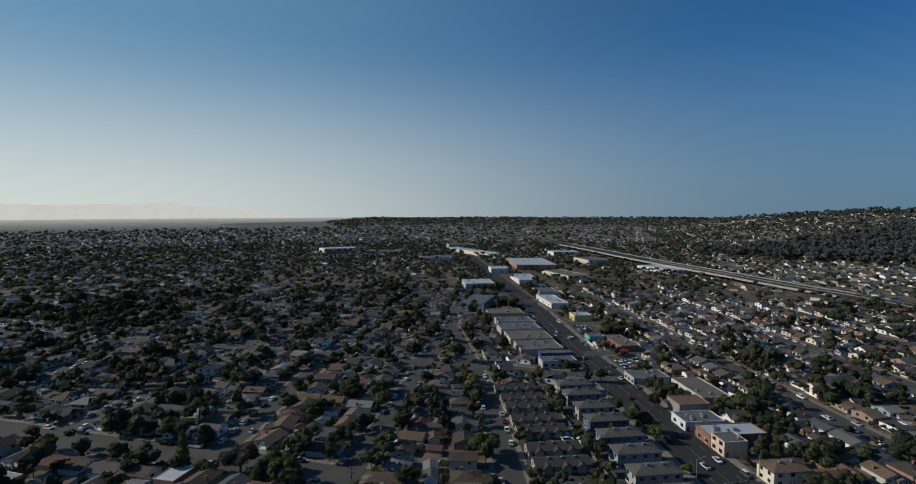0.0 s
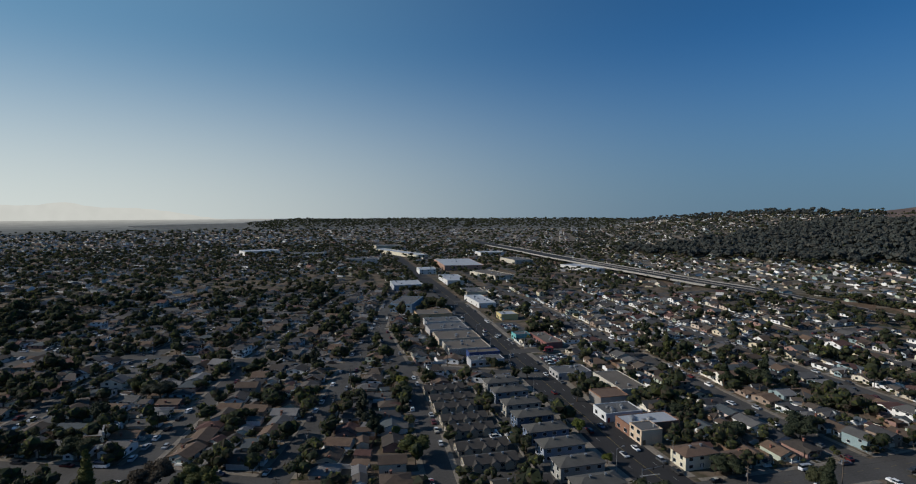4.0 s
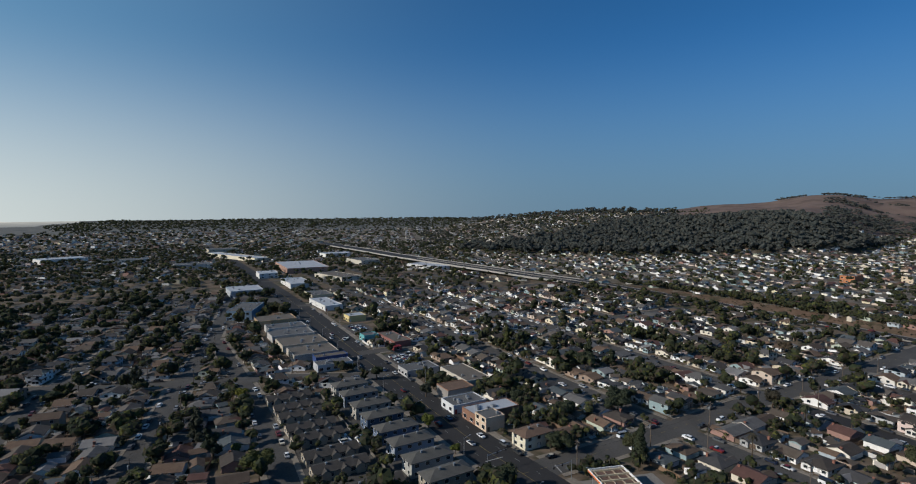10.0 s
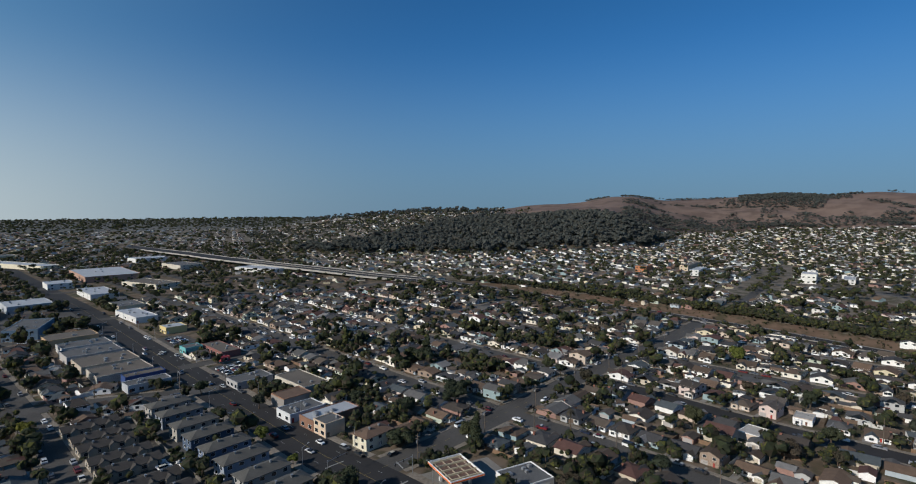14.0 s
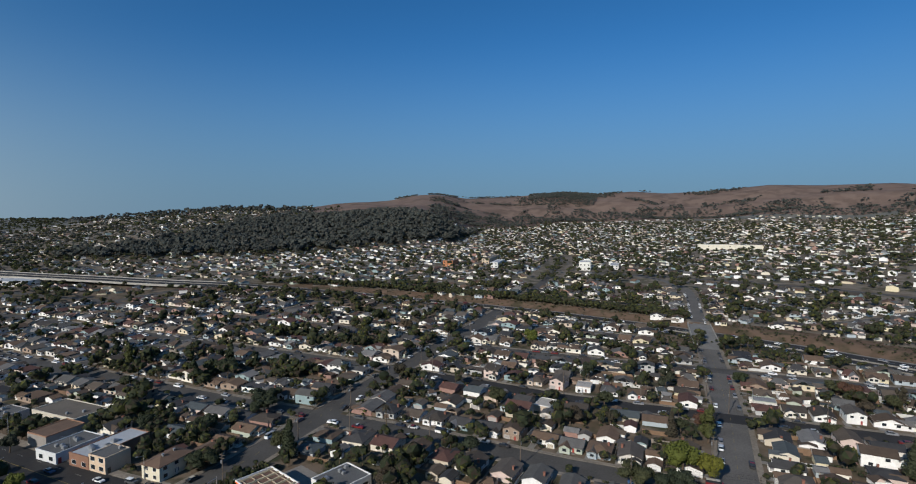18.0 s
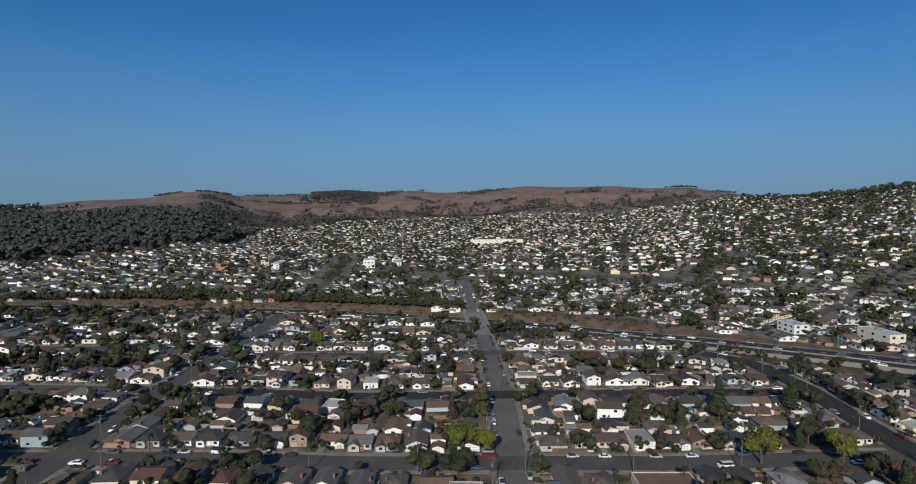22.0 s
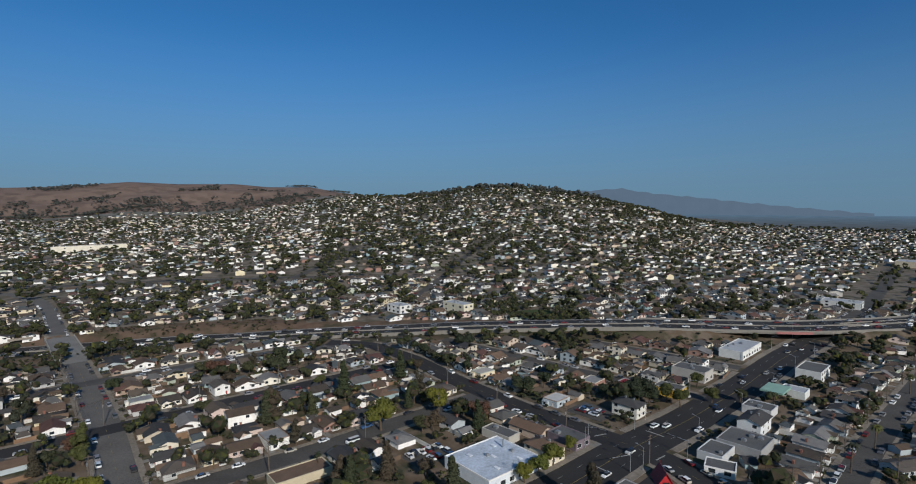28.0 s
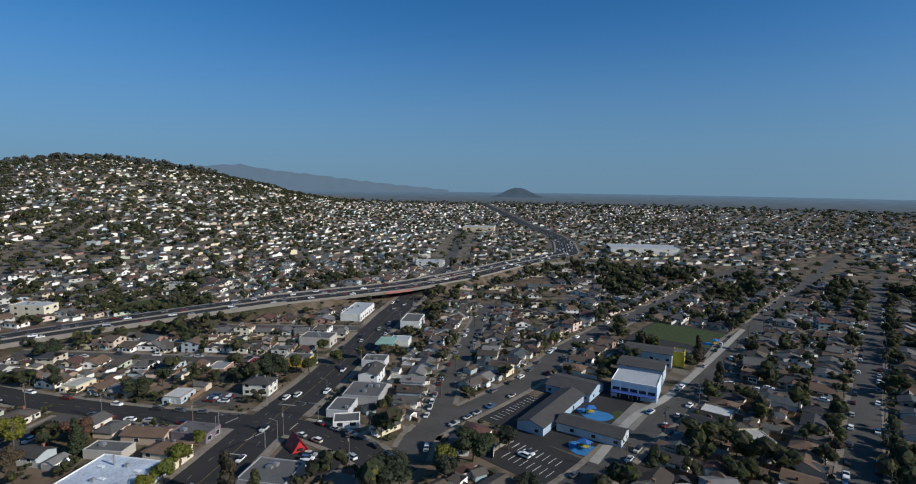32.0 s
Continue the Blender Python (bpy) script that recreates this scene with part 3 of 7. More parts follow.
def pavement_for(i, name, width=2.6):
    """Raised pavements with kerbs along both sides of street i, broken where other streets cross."""
    pts, half = ROADS[i]
    q = resample(pts, 4.0)
    t = np.gradient(q, axis=0)
    t /= np.linalg.norm(t, axis=1)[:, None]
    nrm = np.stack([t[:, 1], -t[:, 0]], 1)
    for s in (-1, 1):
        lines = [q + nrm * s * o for o in (half, half, half + width, half + width)]
        mid = q + nrm * s * (half + width / 2)
        ok = off_road(mid[:, 0], mid[:, 1], 1.0, i)
        ok &= np.hypot(mid[:, 0], mid[:, 1]) < 560
        z = height(mid[:, 0], mid[:, 1])
        zs = (z - 0.05, z + 0.17, z + 0.17, z - 0.05)
        v = np.stack([np.column_stack([a, b]) for a, b in zip(lines, zs)], 1).reshape(-1, 3)
        f = []
        for k in range(len(q) - 1):
            if ok[k] and ok[k + 1]:
                for c in range(3):
                    a = k * 4 + c
                    f.append((a, a + 1, a + 5, a + 4) if s > 0 else (a, a + 4, a + 5, a + 1))
        if f:
            ob = bulk(name, v, f, M_VERGE)
            tagged(ob, "pale concrete pavement with a raised kerb", "pavement", kind="structure")


def dashes(name, pts, side, on, off, width, material, lift, y0=-1e9, y1=1e9, zf=None):
    q = resample(pts, 1.0)
    t = np.gradient(q, axis=0)
    t /= np.linalg.norm(t, axis=1)[:, None]
    nrm = np.stack([t[:, 1], -t[:, 0]], 1)
    p = q + nrm * side
    v, f = [], []
    k = 0
    while k + on < len(p):
        a, b = p[k], p[k + on]
        if y0 < a[1] < y1:
            z0, z1 = (float(height(*a)), float(height(*b))) if zf is None else (float(zf(a[1])), float(zf(b[1])))
            w = nrm[k] * width / 2
            c = len(v)
            v += [(*(a - w), z0 + lift), (*(a + w), z0 + lift), (*(b + w), z1 + lift), (*(b - w), z1 + lift)]
            f.append((c, c + 1, c + 2, c + 3))
        k += on + off
    ob = bulk(name, v, f, material)
    if ob.data.polygons[0].normal.z < 0:
        ob.data.flip_normals()
    return tagged(ob, "painted line on the road", "road marking", kind="structure")

# ---- houses ----
def slab_gable(bm, x0, y0, x1, y1, z, rise, axis, over=0.45, th=0.2):
    """A gabled roof with overhanging eaves; its ridge runs along the axis."""
    if axis == "x":
        a, b, c, half = x0 - over, x1 + over, (y0 + y1) / 2, (y1 - y0) / 2 + over
    else:
        a, b, c, half = y0 - over, y1 + over, (x0 + x1) / 2, (x1 - x0) / 2 + over
    drop = rise * over / (half - over)
    sec = [(-half, z - drop), (0, z + rise), (half, z - drop), (half, z - drop + th), (0, z + rise + th), (-half, z - drop + th)]
    rings = []
    for e in (a, b):
        rings.append([bm.verts.new((e, c + s, h) if axis == "x" else (c + s, e, h)) for s, h in sec])
    for k in range(6):
        j = (k + 1) % 6
        bm.faces.new((rings[0][k], rings[0][j], rings[1][j], rings[1][k]))
    for r in rings:
        bm.faces.new((r[0], r[1], r[4], r[5]))
        bm.faces.new((r[1], r[2], r[3], r[4]))
    bmesh.ops.recalc_face_normals(bm, faces=bm.faces[:])
    return bm


def slab_hip(bm, x0, y0, x1, y1, z, rise, over=0.5, th=0.2):
    x0, y0, x1, y1 = x0 - over, y0 - over, x1 + over, y1 + over
    cx, cy = (x0 + x1) / 2, (y0 + y1) / 2
    if x1 - x0 >= y1 - y0:
        k = (y1 - y0) / 2
        ridge = ((x0 + k, cy), (x1 - k, cy))
    else:
        k = (x1 - x0) / 2
        ridge = ((cx, y0 + k), (cx, y1 - k))
    lo = [bm.verts.new((x, y, z - 0.15)) for x, y in ((x0, y0), (x1, y0), (x1, y1), (x0, y1))]
    hi = [bm.verts.new((v.co.x, v.co.y, z - 0.15 + th)) for v in lo]
    r = [bm.verts.new((x, y, z + rise)) for x, y in ridge]
    bm.faces.new(lo[::-1])
    for i in range(4):
        j = (i + 1) % 4
        bm.faces.new((lo[i], lo[j], hi[j], hi[i]))
    if x1 - x0 >= y1 - y0:
        sides = ((hi[0], hi[1], r[1], r[0]), (hi[1], hi[2], r[1]), (hi[2], hi[3], r[0], r[1]), (hi[3], hi[0], r[0]))
    else:
        sides = ((hi[0], hi[1], r[0]), (hi[1], hi[2], r[1], r[0]), (hi[2], hi[3], r[1]), (hi[3], hi[0], r[0], r[1]))
    for s in sides:
        bm.faces.new(s)
    bmesh.ops.recalc_face_normals(bm, faces=bm.faces[:])
    return bm


def gable_end(bm, x0, y0, x1, y1, z, rise, axis):
    """The wall under a gable, as a wedge."""
    if axis == "x":
        pts = [(x0, y0, z), (x0, y1, z), (x0, (y0 + y1) / 2, z + rise), (x1, y0, z), (x1, y1, z), (x1, (y0 + y1) / 2, z + rise)]
    else:
        pts = [(x0, y0, z), (x1, y0, z), ((x0 + x1) / 2, y0, z + rise), (x0, y1, z), (x1, y1, z), ((x0 + x1) / 2, y1, z + rise)]
    v = [bm.verts.new(p) for p in pts]
    for f in ((0, 1, 2), (5, 4, 3), (0, 3, 4, 1), (1, 4, 5, 2), (2, 5, 3, 0)):
        bm.faces.new([v[i] for i in f])
    return bm


def window(parent, x, y, z, w, h, side, name="window", split=True):
    """A framed window on a wall that faces side ('s', 'n', 'e', 'w'); x, y is a place on the wall."""
    d, f = 0.07, 0.09
    if not split:
        # one piece: a shallow box whose front is inset, the inset face being the glass
        s = -1 if side in "sw" else 1
        if side in "sn":
            bm = boxes((x - w / 2 - f, min(y, y + s * d), z - f, x + w / 2 + f, max(y, y + s * d), z + h + f))
        else:
            bm = boxes((min(x, x + s * d), y - w / 2 - f, z - f, max(x, x + s * d), y + w / 2 + f, z + h + f))
        bm.normal_update()
        front = max(bm.faces, key=lambda q: (q.normal.y if side in "sn" else q.normal.x) * s)
        bmesh.ops.inset_individual(bm, faces=[front], thickness=f, depth=-0.04)
        front.material_index = 1
        win = part(name, bm, M_TRIM, parent)
        win.data.materials.append(M_GLASS)
        return win
    if side in "sn":
        s = -1 if side == "s" else 1
        y0, y1 = sorted((y, y + s * d))
        fr = boxes((x - w / 2 - f, y0, z - f, x + w / 2 + f, y1, z), (x - w / 2 - f, y0, z + h, x + w / 2 + f, y1, z + h + f),
                   (x - w / 2 - f, y0, z, x - w / 2, y1, z + h), (x + w / 2, y0, z, x + w / 2 + f, y1, z + h), (x - 0.03, y0, z, x + 0.03, y1, z + h))
        p0, p1 = sorted((y, y + s * d * 0.5))
        pane = boxes((x - w / 2, p0, z, x + w / 2, p1, z + h))
    else:
        s = -1 if side == "w" else 1
        x0, x1 = sorted((x, x + s * d))
        fr = boxes((x0, y - w / 2 - f, z - f, x1, y + w / 2 + f, z), (x0, y - w / 2 - f, z + h, x1, y + w / 2 + f, z + h + f),
                   (x0, y - w / 2 - f, z, x1, y - w / 2, z + h), (x0, y + w / 2, z, x1, y + w / 2 + f, z + h), (x0, y - 0.03, z, x1, y + 0.03, z + h))
        p0, p1 = sorted((x, x + s * d * 0.5))
        pane = boxes((p0, y - w / 2, z, p1, y + w / 2, z + h))
    win = part(name, fr, M_TRIM, parent)
    part("pane", pane, M_GLASS, win)
    return win


def chimney(parent, x, y, z0, z1, material):
    part("chimney", boxes((x - 0.4, y - 0.4, z0, x + 0.4, y + 0.4, z1), (x - 0.5, y - 0.5, z1, x + 0.5, y + 0.5, z1 + 0.15)), material, parent, "brick chimney")


def house(style, fine=True):
    """One house at the origin, its front towards -y; the nearest ones have glazed windows with frames of their own."""
    h = thing("house", HOUSE_LABELS[style], "house", "houses of the neighbourhood")
    if style == "bungalow":
        w, d, e, rise = 8.6, 11.5, 2.9, 1.7
        wall = bmesh.new()
        box(wall, -w / 2, -d / 2, 0, w / 2, d / 2, e)
        gable_end(wall, -w / 2, -d / 2, w / 2, d / 2, e, rise, "y")
        part("wall", wall, M_WALL, h)
        part("roof", slab_gable(bmesh.new(), -w / 2, -d / 2, w / 2, d / 2, e, rise, "y"), M_ROOF, h)
        part("porch_roof", slab_gable(bmesh.new(), -0.6, -d / 2 - 1.8, w / 2 - 0.4, -d / 2, 2.5, 1.0, "y", 0.3, 0.15), M_ROOF, h)
        part("porch", boxes((-0.6, -d / 2 - 1.8, 0, w / 2 - 0.4, -d / 2, 0.45), (-0.5, -d / 2 - 1.75, 0.45, -0.25, -d / 2 - 1.5, 2.4),
                            (w / 2 - 0.75, -d / 2 - 1.75, 0.45, w / 2 - 0.5, -d / 2 - 1.5, 2.4)), M_TRIM, h)
        part("door", boxes((1.2, -d / 2 - 0.06, 0.45, 2.15, -d / 2, 2.5)), M_DOOR, h)
        for x, y, s in ((-2.3, -d / 2, "s"), (w / 2, -2.5, "e"), (w / 2, 2.5, "e"), (-w / 2, -2.5, "w"), (-w / 2, 2.2, "w"))[:9 if fine else 3]:
            window(h, x, y, 1.05, 1.5, 1.25, s, split=fine)
        chimney(h, -w / 2 + 1.2, 1.0, e, e + 2.0, M_BRICK)
    elif style == "ranch":
        w, d, e, rise = 12.0, 8.6, 2.8, 1.6
        wall = bmesh.new()
        box(wall, -w / 2, -d / 2, 0, w / 2, d / 2, e)
        gable_end(wall, -w / 2, -d / 2, w / 2, d / 2, e, rise, "x")
        box(wall, 2.0, -d / 2 - 2.4, 0, w / 2, -d / 2, e - 0.05)
        gable_end(wall, 2.0, -d / 2 - 2.4, w / 2, -d / 2 + 2, e - 0.05, 0.85, "y")
        part("wall", wall, M_WALL, h)
        part("roof", slab_gable(bmesh.new(), -w / 2, -d / 2, w / 2, d / 2, e, rise, "x"), M_ROOF, h)
        part("garage_roof", slab_gable(bmesh.new(), 2.0, -d / 2 - 2.4, w / 2, -0.6, e - 0.05, 0.85, "y", 0.4, 0.18), M_ROOF, h)
        part("garage_door", boxes((2.6, -d / 2 - 2.46, 0.02, w / 2 - 0.6, -d / 2 - 2.4, 2.15)), M_GARAGE, h)
        part("door", boxes((0.4, -d / 2 - 0.06, 0.1, 1.35, -d / 2, 2.15)), M_DOOR, h)
        for x, y, s in ((-3.9, -d / 2, "s"), (-1.4, -d / 2, "s"), (-w / 2, 0.5, "w"), (w / 2, 1.4, "e"), (-2.5, d / 2, "n"))[:9 if fine else 3]:
            window(h, x, y, 1.0, 1.6, 1.2, s, split=fine)
    elif style == "hip":
        w, d, e, rise = 9.4, 10.6, 2.9, 1.9
        part("wall", boxes((-w / 2, -d / 2, 0, w / 2, d / 2, e), (-w / 2 + 0.6, -d / 2 - 1.2, 0, -0.6, -d / 2, e - 0.1)), M_WALL, h)
        part("roof", slab_hip(bmesh.new(), -w / 2, -d / 2, w / 2, d / 2, e, rise), M_ROOF, h)
        part("bay_roof", slab_gable(bmesh.new(), -w / 2 + 0.6, -d / 2 - 1.2, -0.6, -1.0, e - 0.1, 1.2, "y", 0.35, 0.16), M_ROOF, h)
        part("door", boxes((1.0, -d / 2 - 0.06, 0.3, 1.95, -d / 2, 2.35)), M_DOOR, h)
        part("step", boxes((0.6, -d / 2 - 1.0, 0, 2.4, -d / 2, 0.3)), M_CONCRETE, h)
        for x, y, s in ((-2.4, -d / 2 - 1.2, "s"), (3.3, -d / 2, "s"), (w / 2, -2, "e"), (w / 2, 2, "e"), (-w / 2, -1.5, "w"), (-w / 2, 2.5, "w"))[:9 if fine else 3]:
            window(h, x, y, 1.05, 1.4, 1.2, s, split=fine)
        chimney(h, w / 2 - 1.5, 1.5, e, e + 2.1, M_BRICK)
    elif style == "two_storey":
        w, d, e, rise = 8.4, 11.0, 5.5, 1.8
        wall = bmesh.new()
        box(wall, -w / 2, -d / 2, 0, w / 2, d / 2, e)
        gable_end(wall, -w / 2, -d / 2, w / 2, d / 2, e, rise, "y")
        part("wall", wall, M_WALL, h)
        part("roof", slab_gable(bmesh.new(), -w / 2, -d / 2, w / 2, d / 2, e, rise, "y"), M_ROOF, h)
        part("garage_door", boxes((-w / 2 + 0.5, -d / 2 - 0.06, 0.02, -0.6, -d / 2, 2.2)), M_GARAGE, h)
        part("door", boxes((1.6, -d / 2 - 0.06, 0.1, 2.5, -d / 2, 2.2)), M_DOOR, h)
        for x, y, z, s in ((-2.1, -d / 2, 3.6, "s"), (2.1, -d / 2, 3.6, "s"), (w / 2, -2.5, 3.6, "e"), (w / 2, 2.5, 3.6, "e"), (-w / 2, -2.5, 3.6, "w"), (-w / 2, 2.5, 1.0, "w")):
            window(h, x, y, z, 1.4, 1.25, s, split=fine)
    elif style == "cross_gable":
        w, d, e, rise = 10.2, 9.4, 2.9, 1.9
        wall = bmesh.new()
        box(wall, -w / 2, -d / 2, 0, w / 2, d / 2, e)
        gable_end(wall, -w / 2, -d / 2, w / 2, d / 2, e, rise, "x")
        box(wall, -w / 2 + 0.4, -d / 2 - 2.0, 0, 0, -d / 2, e - 0.04)
        gable_end(wall, -w / 2 + 0.4, -d / 2 - 2.0, 0, 0, e - 0.04, 1.35, "y")
        part("wall", wall, M_WALL, h)
        part("roof", slab_gable(bmesh.new(), -w / 2, -d / 2, w / 2, d / 2, e, rise, "x"), M_ROOF, h)
        part("front_gable_roof", slab_gable(bmesh.new(), -w / 2 + 0.4, -d / 2 - 2.0, 0, 0.1, e - 0.04, 1.35, "y", 0.4, 0.18), M_ROOF, h)
        part("door", boxes((0.7, -d / 2 - 0.06, 0.3, 1.65, -d / 2, 2.35)), M_DOOR, h)
        part("step", boxes((0.3, -d / 2 - 1.3, 0, 2.2, -d / 2, 0.3)), M_CONCRETE, h)
        for x, y, s in ((-2.4, -d / 2 - 2.0, "s"), (3.4, -d / 2, "s"), (w / 2, 0, "e"), (-w / 2, 1.5, "w"), (1.5, d / 2, "n"))[:9 if fine else 3]:
            window(h, x, y, 1.05, 1.7, 1.25, s, split=fine)
        chimney(h, w / 2 - 0.5, 1.0, 0, e + 2.2, M_BRICK)
    elif style == "flat_stucco":
        w, d, e = 8.8, 11.5, 3.4
        part("wall", boxes((-w / 2, -d / 2, 0, w / 2, d / 2, e), (-w / 2 + 0.5, -d / 2 - 1.6, 0, -0.3, -d / 2, e - 0.5)), M_WALL, h)
        part("parapet", boxes((-w / 2 - 0.04, -d / 2 - 0.04, e, w / 2 + 0.04, -d / 2 + 0.2, e + 0.4), (-w / 2 - 0.04, d / 2 - 0.2, e, w / 2 + 0.04, d / 2 + 0.04, e + 0.4),
                              (-w / 2 - 0.04, -d / 2 + 0.2, e, -w / 2 + 0.2, d / 2 - 0.2, e + 0.4), (w / 2 - 0.2, -d / 2 + 0.2, e, w / 2 + 0.04, d / 2 - 0.2, e + 0.4)), M_WALL, h)
        part("roof", boxes((-w / 2 + 0.2, -d / 2 + 0.2, e, w / 2 - 0.2, d / 2 - 0.2, e + 0.12)), M_GRAVEL, h, "pale flat gravel roof")
        part("door", boxes((1.2, -d / 2 - 0.06, 0.2, 2.15, -d / 2, 2.25)), M_DOOR, h)
        for x, y, s in ((-2.1, -d / 2 - 1.6, "s"), (w / 2, -2.5, "e"), (w / 2, 2.5, "e"), (-w / 2, -1, "w"), (-w / 2, 3, "w"))[:9 if fine else 3]:
            window(h, x, y, 1.0, 1.5, 1.25, s, split=fine)
    return h


HOUSE_LABELS = {
    "bungalow": "single-storey bungalow with gable to the street and porch",
    "ranch": "low stucco ranch house with attached garage and shingle roof",
    "hip": "small stucco house with hipped shingle roof and front bay",
    "two_storey": "two-storey stucco house with gabled roof over a garage",
    "cross_gable": "stucco cottage with cross-gabled shingle roof and chimney",
    "flat_stucco": "flat-roofed stucco house with low parapet",
}
M_BRICK = mat("chimney_brick", [(0.22, 0.10, 0.07)], 0.9, "", 1.5, 0.25, 9.0, 0.5)
M_GRAVEL = mat("roof_gravel", [(0.30, 0.30, 0.29), (0.42, 0.42, 0.41), (0.22, 0.22, 0.22), (0.36, 0.34, 0.31)], 0.9, "object", 0.3, 0.2, 5.0)


# ---- trees ----
def leaf_cloud(rng, blobs, per_blob, leaf):
    """Leaf clumps on the skins of several rough ellipsoids (x, y, z, rx, rz)."""
    V = []
    for bx, by, bz, rx, rz in blobs:
        d = rng.normal(size=(per_blob, 3))
        d /= np.linalg.norm(d, axis=1)[:, None]
        d[:, 2] = np.where(d[:, 2] < -0.5, -d[:, 2], d[:, 2])
        rad = rng.uniform(0.72, 1.12, (per_blob, 1))
        c = np.array([bx, by, bz]) + d * rad * np.array([rx, rx, rz])
        nrm = d + rng.normal(scale=0.55, size=(per_blob, 3))
        nrm /= np.linalg.norm(nrm, axis=1)[:, None]
        a = np.cross(nrm, rng.normal(size=(per_blob, 3)))
        a /= np.linalg.norm(a, axis=1)[:, None]
        b = np.cross(nrm, a)
        s = leaf * rng.uniform(0.6, 1.4, (per_blob, 1))
        q = rng.uniform(0.5, 1.0, (per_blob, 1))
        V.append(np.stack([c - a * s, c - b * s * q, c + a * s * 0.8, c + b * s], 1))
    V = np.concatenate(V).reshape(-1, 3)
    return V, np.arange(len(V)).reshape(-1, 4)


def core(bm, x, y, z, rx, rz, rng):
    g = bmesh.ops.create_icosphere(bm, subdivisions=2, radius=1.0)
    for v in g["verts"]:
        k = 1 + rng.uniform(-0.22, 0.22)
        v.co = Vector((x + v.co.x * rx * k, y + v.co.y * rx * k, z + v.co.z * rz * k))


def tree(style, seed):
    rng = np.random.default_rng(seed)
    label, cat, leafmat = TREE_STYLES[style]
    style = {"golden": "round", "russet": "wide"}.get(style, style)
    t = thing("tree", label, cat, "trees of the neighbourhood")
    bm = bmesh.new()
    if style == "palm":
        hgt = 11.0
        tube(bm, (0, 0, 0), (0.25, 0.1, hgt), 0.32, 0.2)
        part("trunk", bm, M_BARK, t)
        fr = bmesh.new()
        for k in range(26):
            a, up = k * 2.4, rng.uniform(-0.5, 1.0)
            prev = None
            for s in range(6):
                u = s / 5
                r, z = 2.4 * u, hgt + up * 1.8 * u - 2.0 * u * u
                wd = 0.42 * math.sin(math.pi * (0.12 + 0.85 * u))
                p = Vector((0.25 + r * math.cos(a), 0.1 + r * math.sin(a), z))
                q = Vector((-math.sin(a), math.cos(a), 0)) * wd
                row = [fr.verts.new(p - q - Vector((0, 0, 0.12))), fr.verts.new(p), fr.verts.new(p + q - Vector((0, 0, 0.12)))]
                if prev:
                    fr.faces.new((prev[0], prev[1], row[1], row[0]))
                    fr.faces.new((prev[1], prev[2], row[2], row[1]))
                prev = row
        part("crown", fr, leafmat, t)
        return t
    if style == "conifer":
        hgt = 15.0
        tube(bm, (0, 0, 0), (0, 0, hgt * 0.9), 0.38, 0.06)
        for k in range(10):
            z = 2.0 + k * 1.2
            a = k * 2.1
            tube(bm, (0, 0, z), (math.cos(a) * (3.6 - k * 0.3), math.sin(a) * (3.6 - k * 0.3), z + 0.2), 0.09, 0.03, 5)
        blobs = [(rng.normal(scale=0.3), rng.normal(scale=0.3), 2.6 + k * 1.5, 3.3 * (1 - k / 9.5) + 0.5, 1.3) for k in range(9)]
        per, leaf = 150, 0.36
    elif style == "round":
        hgt = 8.0
        blobs = [(rng.uniform(-1.9, 1.9), rng.uniform(-1.9, 1.9), rng.uniform(3.8, 6.2), rng.uniform(1.4, 2.3), rng.uniform(1.2, 1.9)) for _ in range(8)]
        per, leaf = 200, 0.26
    elif style == "tall":
        hgt = 14.0
        blobs = [(rng.uniform(-2.2, 2.2), rng.uniform(-2.2, 2.2), 4.5 + k * 0.95, rng.uniform(1.7, 2.9) * (1 - k / 16), rng.uniform(1.4, 2.2)) for k in range(10)]
        per, leaf = 180, 0.32
    elif style == "wide":
        hgt = 10.0
        blobs = [(rng.uniform(-4.2, 4.2), rng.uniform(-4.2, 4.2), rng.uniform(4.4, 7.6), rng.uniform(1.9, 3.0), rng.uniform(1.3, 2.1)) for _ in range(13)]
        per, leaf = 190, 0.3
    else:  # shrub
        hgt = 3.2
        blobs = [(rng.uniform(-1.2, 1.2), rng.uniform(-1.2, 1.2), rng.uniform(0.9, 2.0), rng.uniform(0.9, 1.4), rng.uniform(0.8, 1.2)) for _ in range(5)]
        per, leaf = 70, 0.2
    if style != "conifer":
        top = (rng.normal(scale=0.3), rng.normal(scale=0.3), hgt * 0.55)
        tube(bm, (0, 0, 0), top, 0.035 * hgt + 0.05, 0.02 * hgt)
        for b in blobs[:6]:
            tube(bm, (top[0] * 0.7, top[1] * 0.7, hgt * 0.38), b[:3], 0.014 * hgt, 0.03, 5)
    part("trunk", bm, M_BARK, t)
    V, F = leaf_cloud(rng, blobs, per, leaf)
    cb = bmesh.new()
    for b in blobs:
        core(cb, b[0], b[1], b[2], b[3] * 0.8, b[4] * 0.8, rng)
    me = bpy.data.meshes.new("crown_core")
    cb.to_mesh(me)
    cb.free()
    cv = np.zeros(len(me.vertices) * 3)
    me.vertices.foreach_get("co", cv)
    cf = np.array([list(p.vertices) for p in me.polygons])
    bpy.data.meshes.remove(me)
    V2 = np.vstack([V, cv.reshape(-1, 3)])
    bm2 = bmesh.new()
    vs = [bm2.verts.new(p) for p in V2]
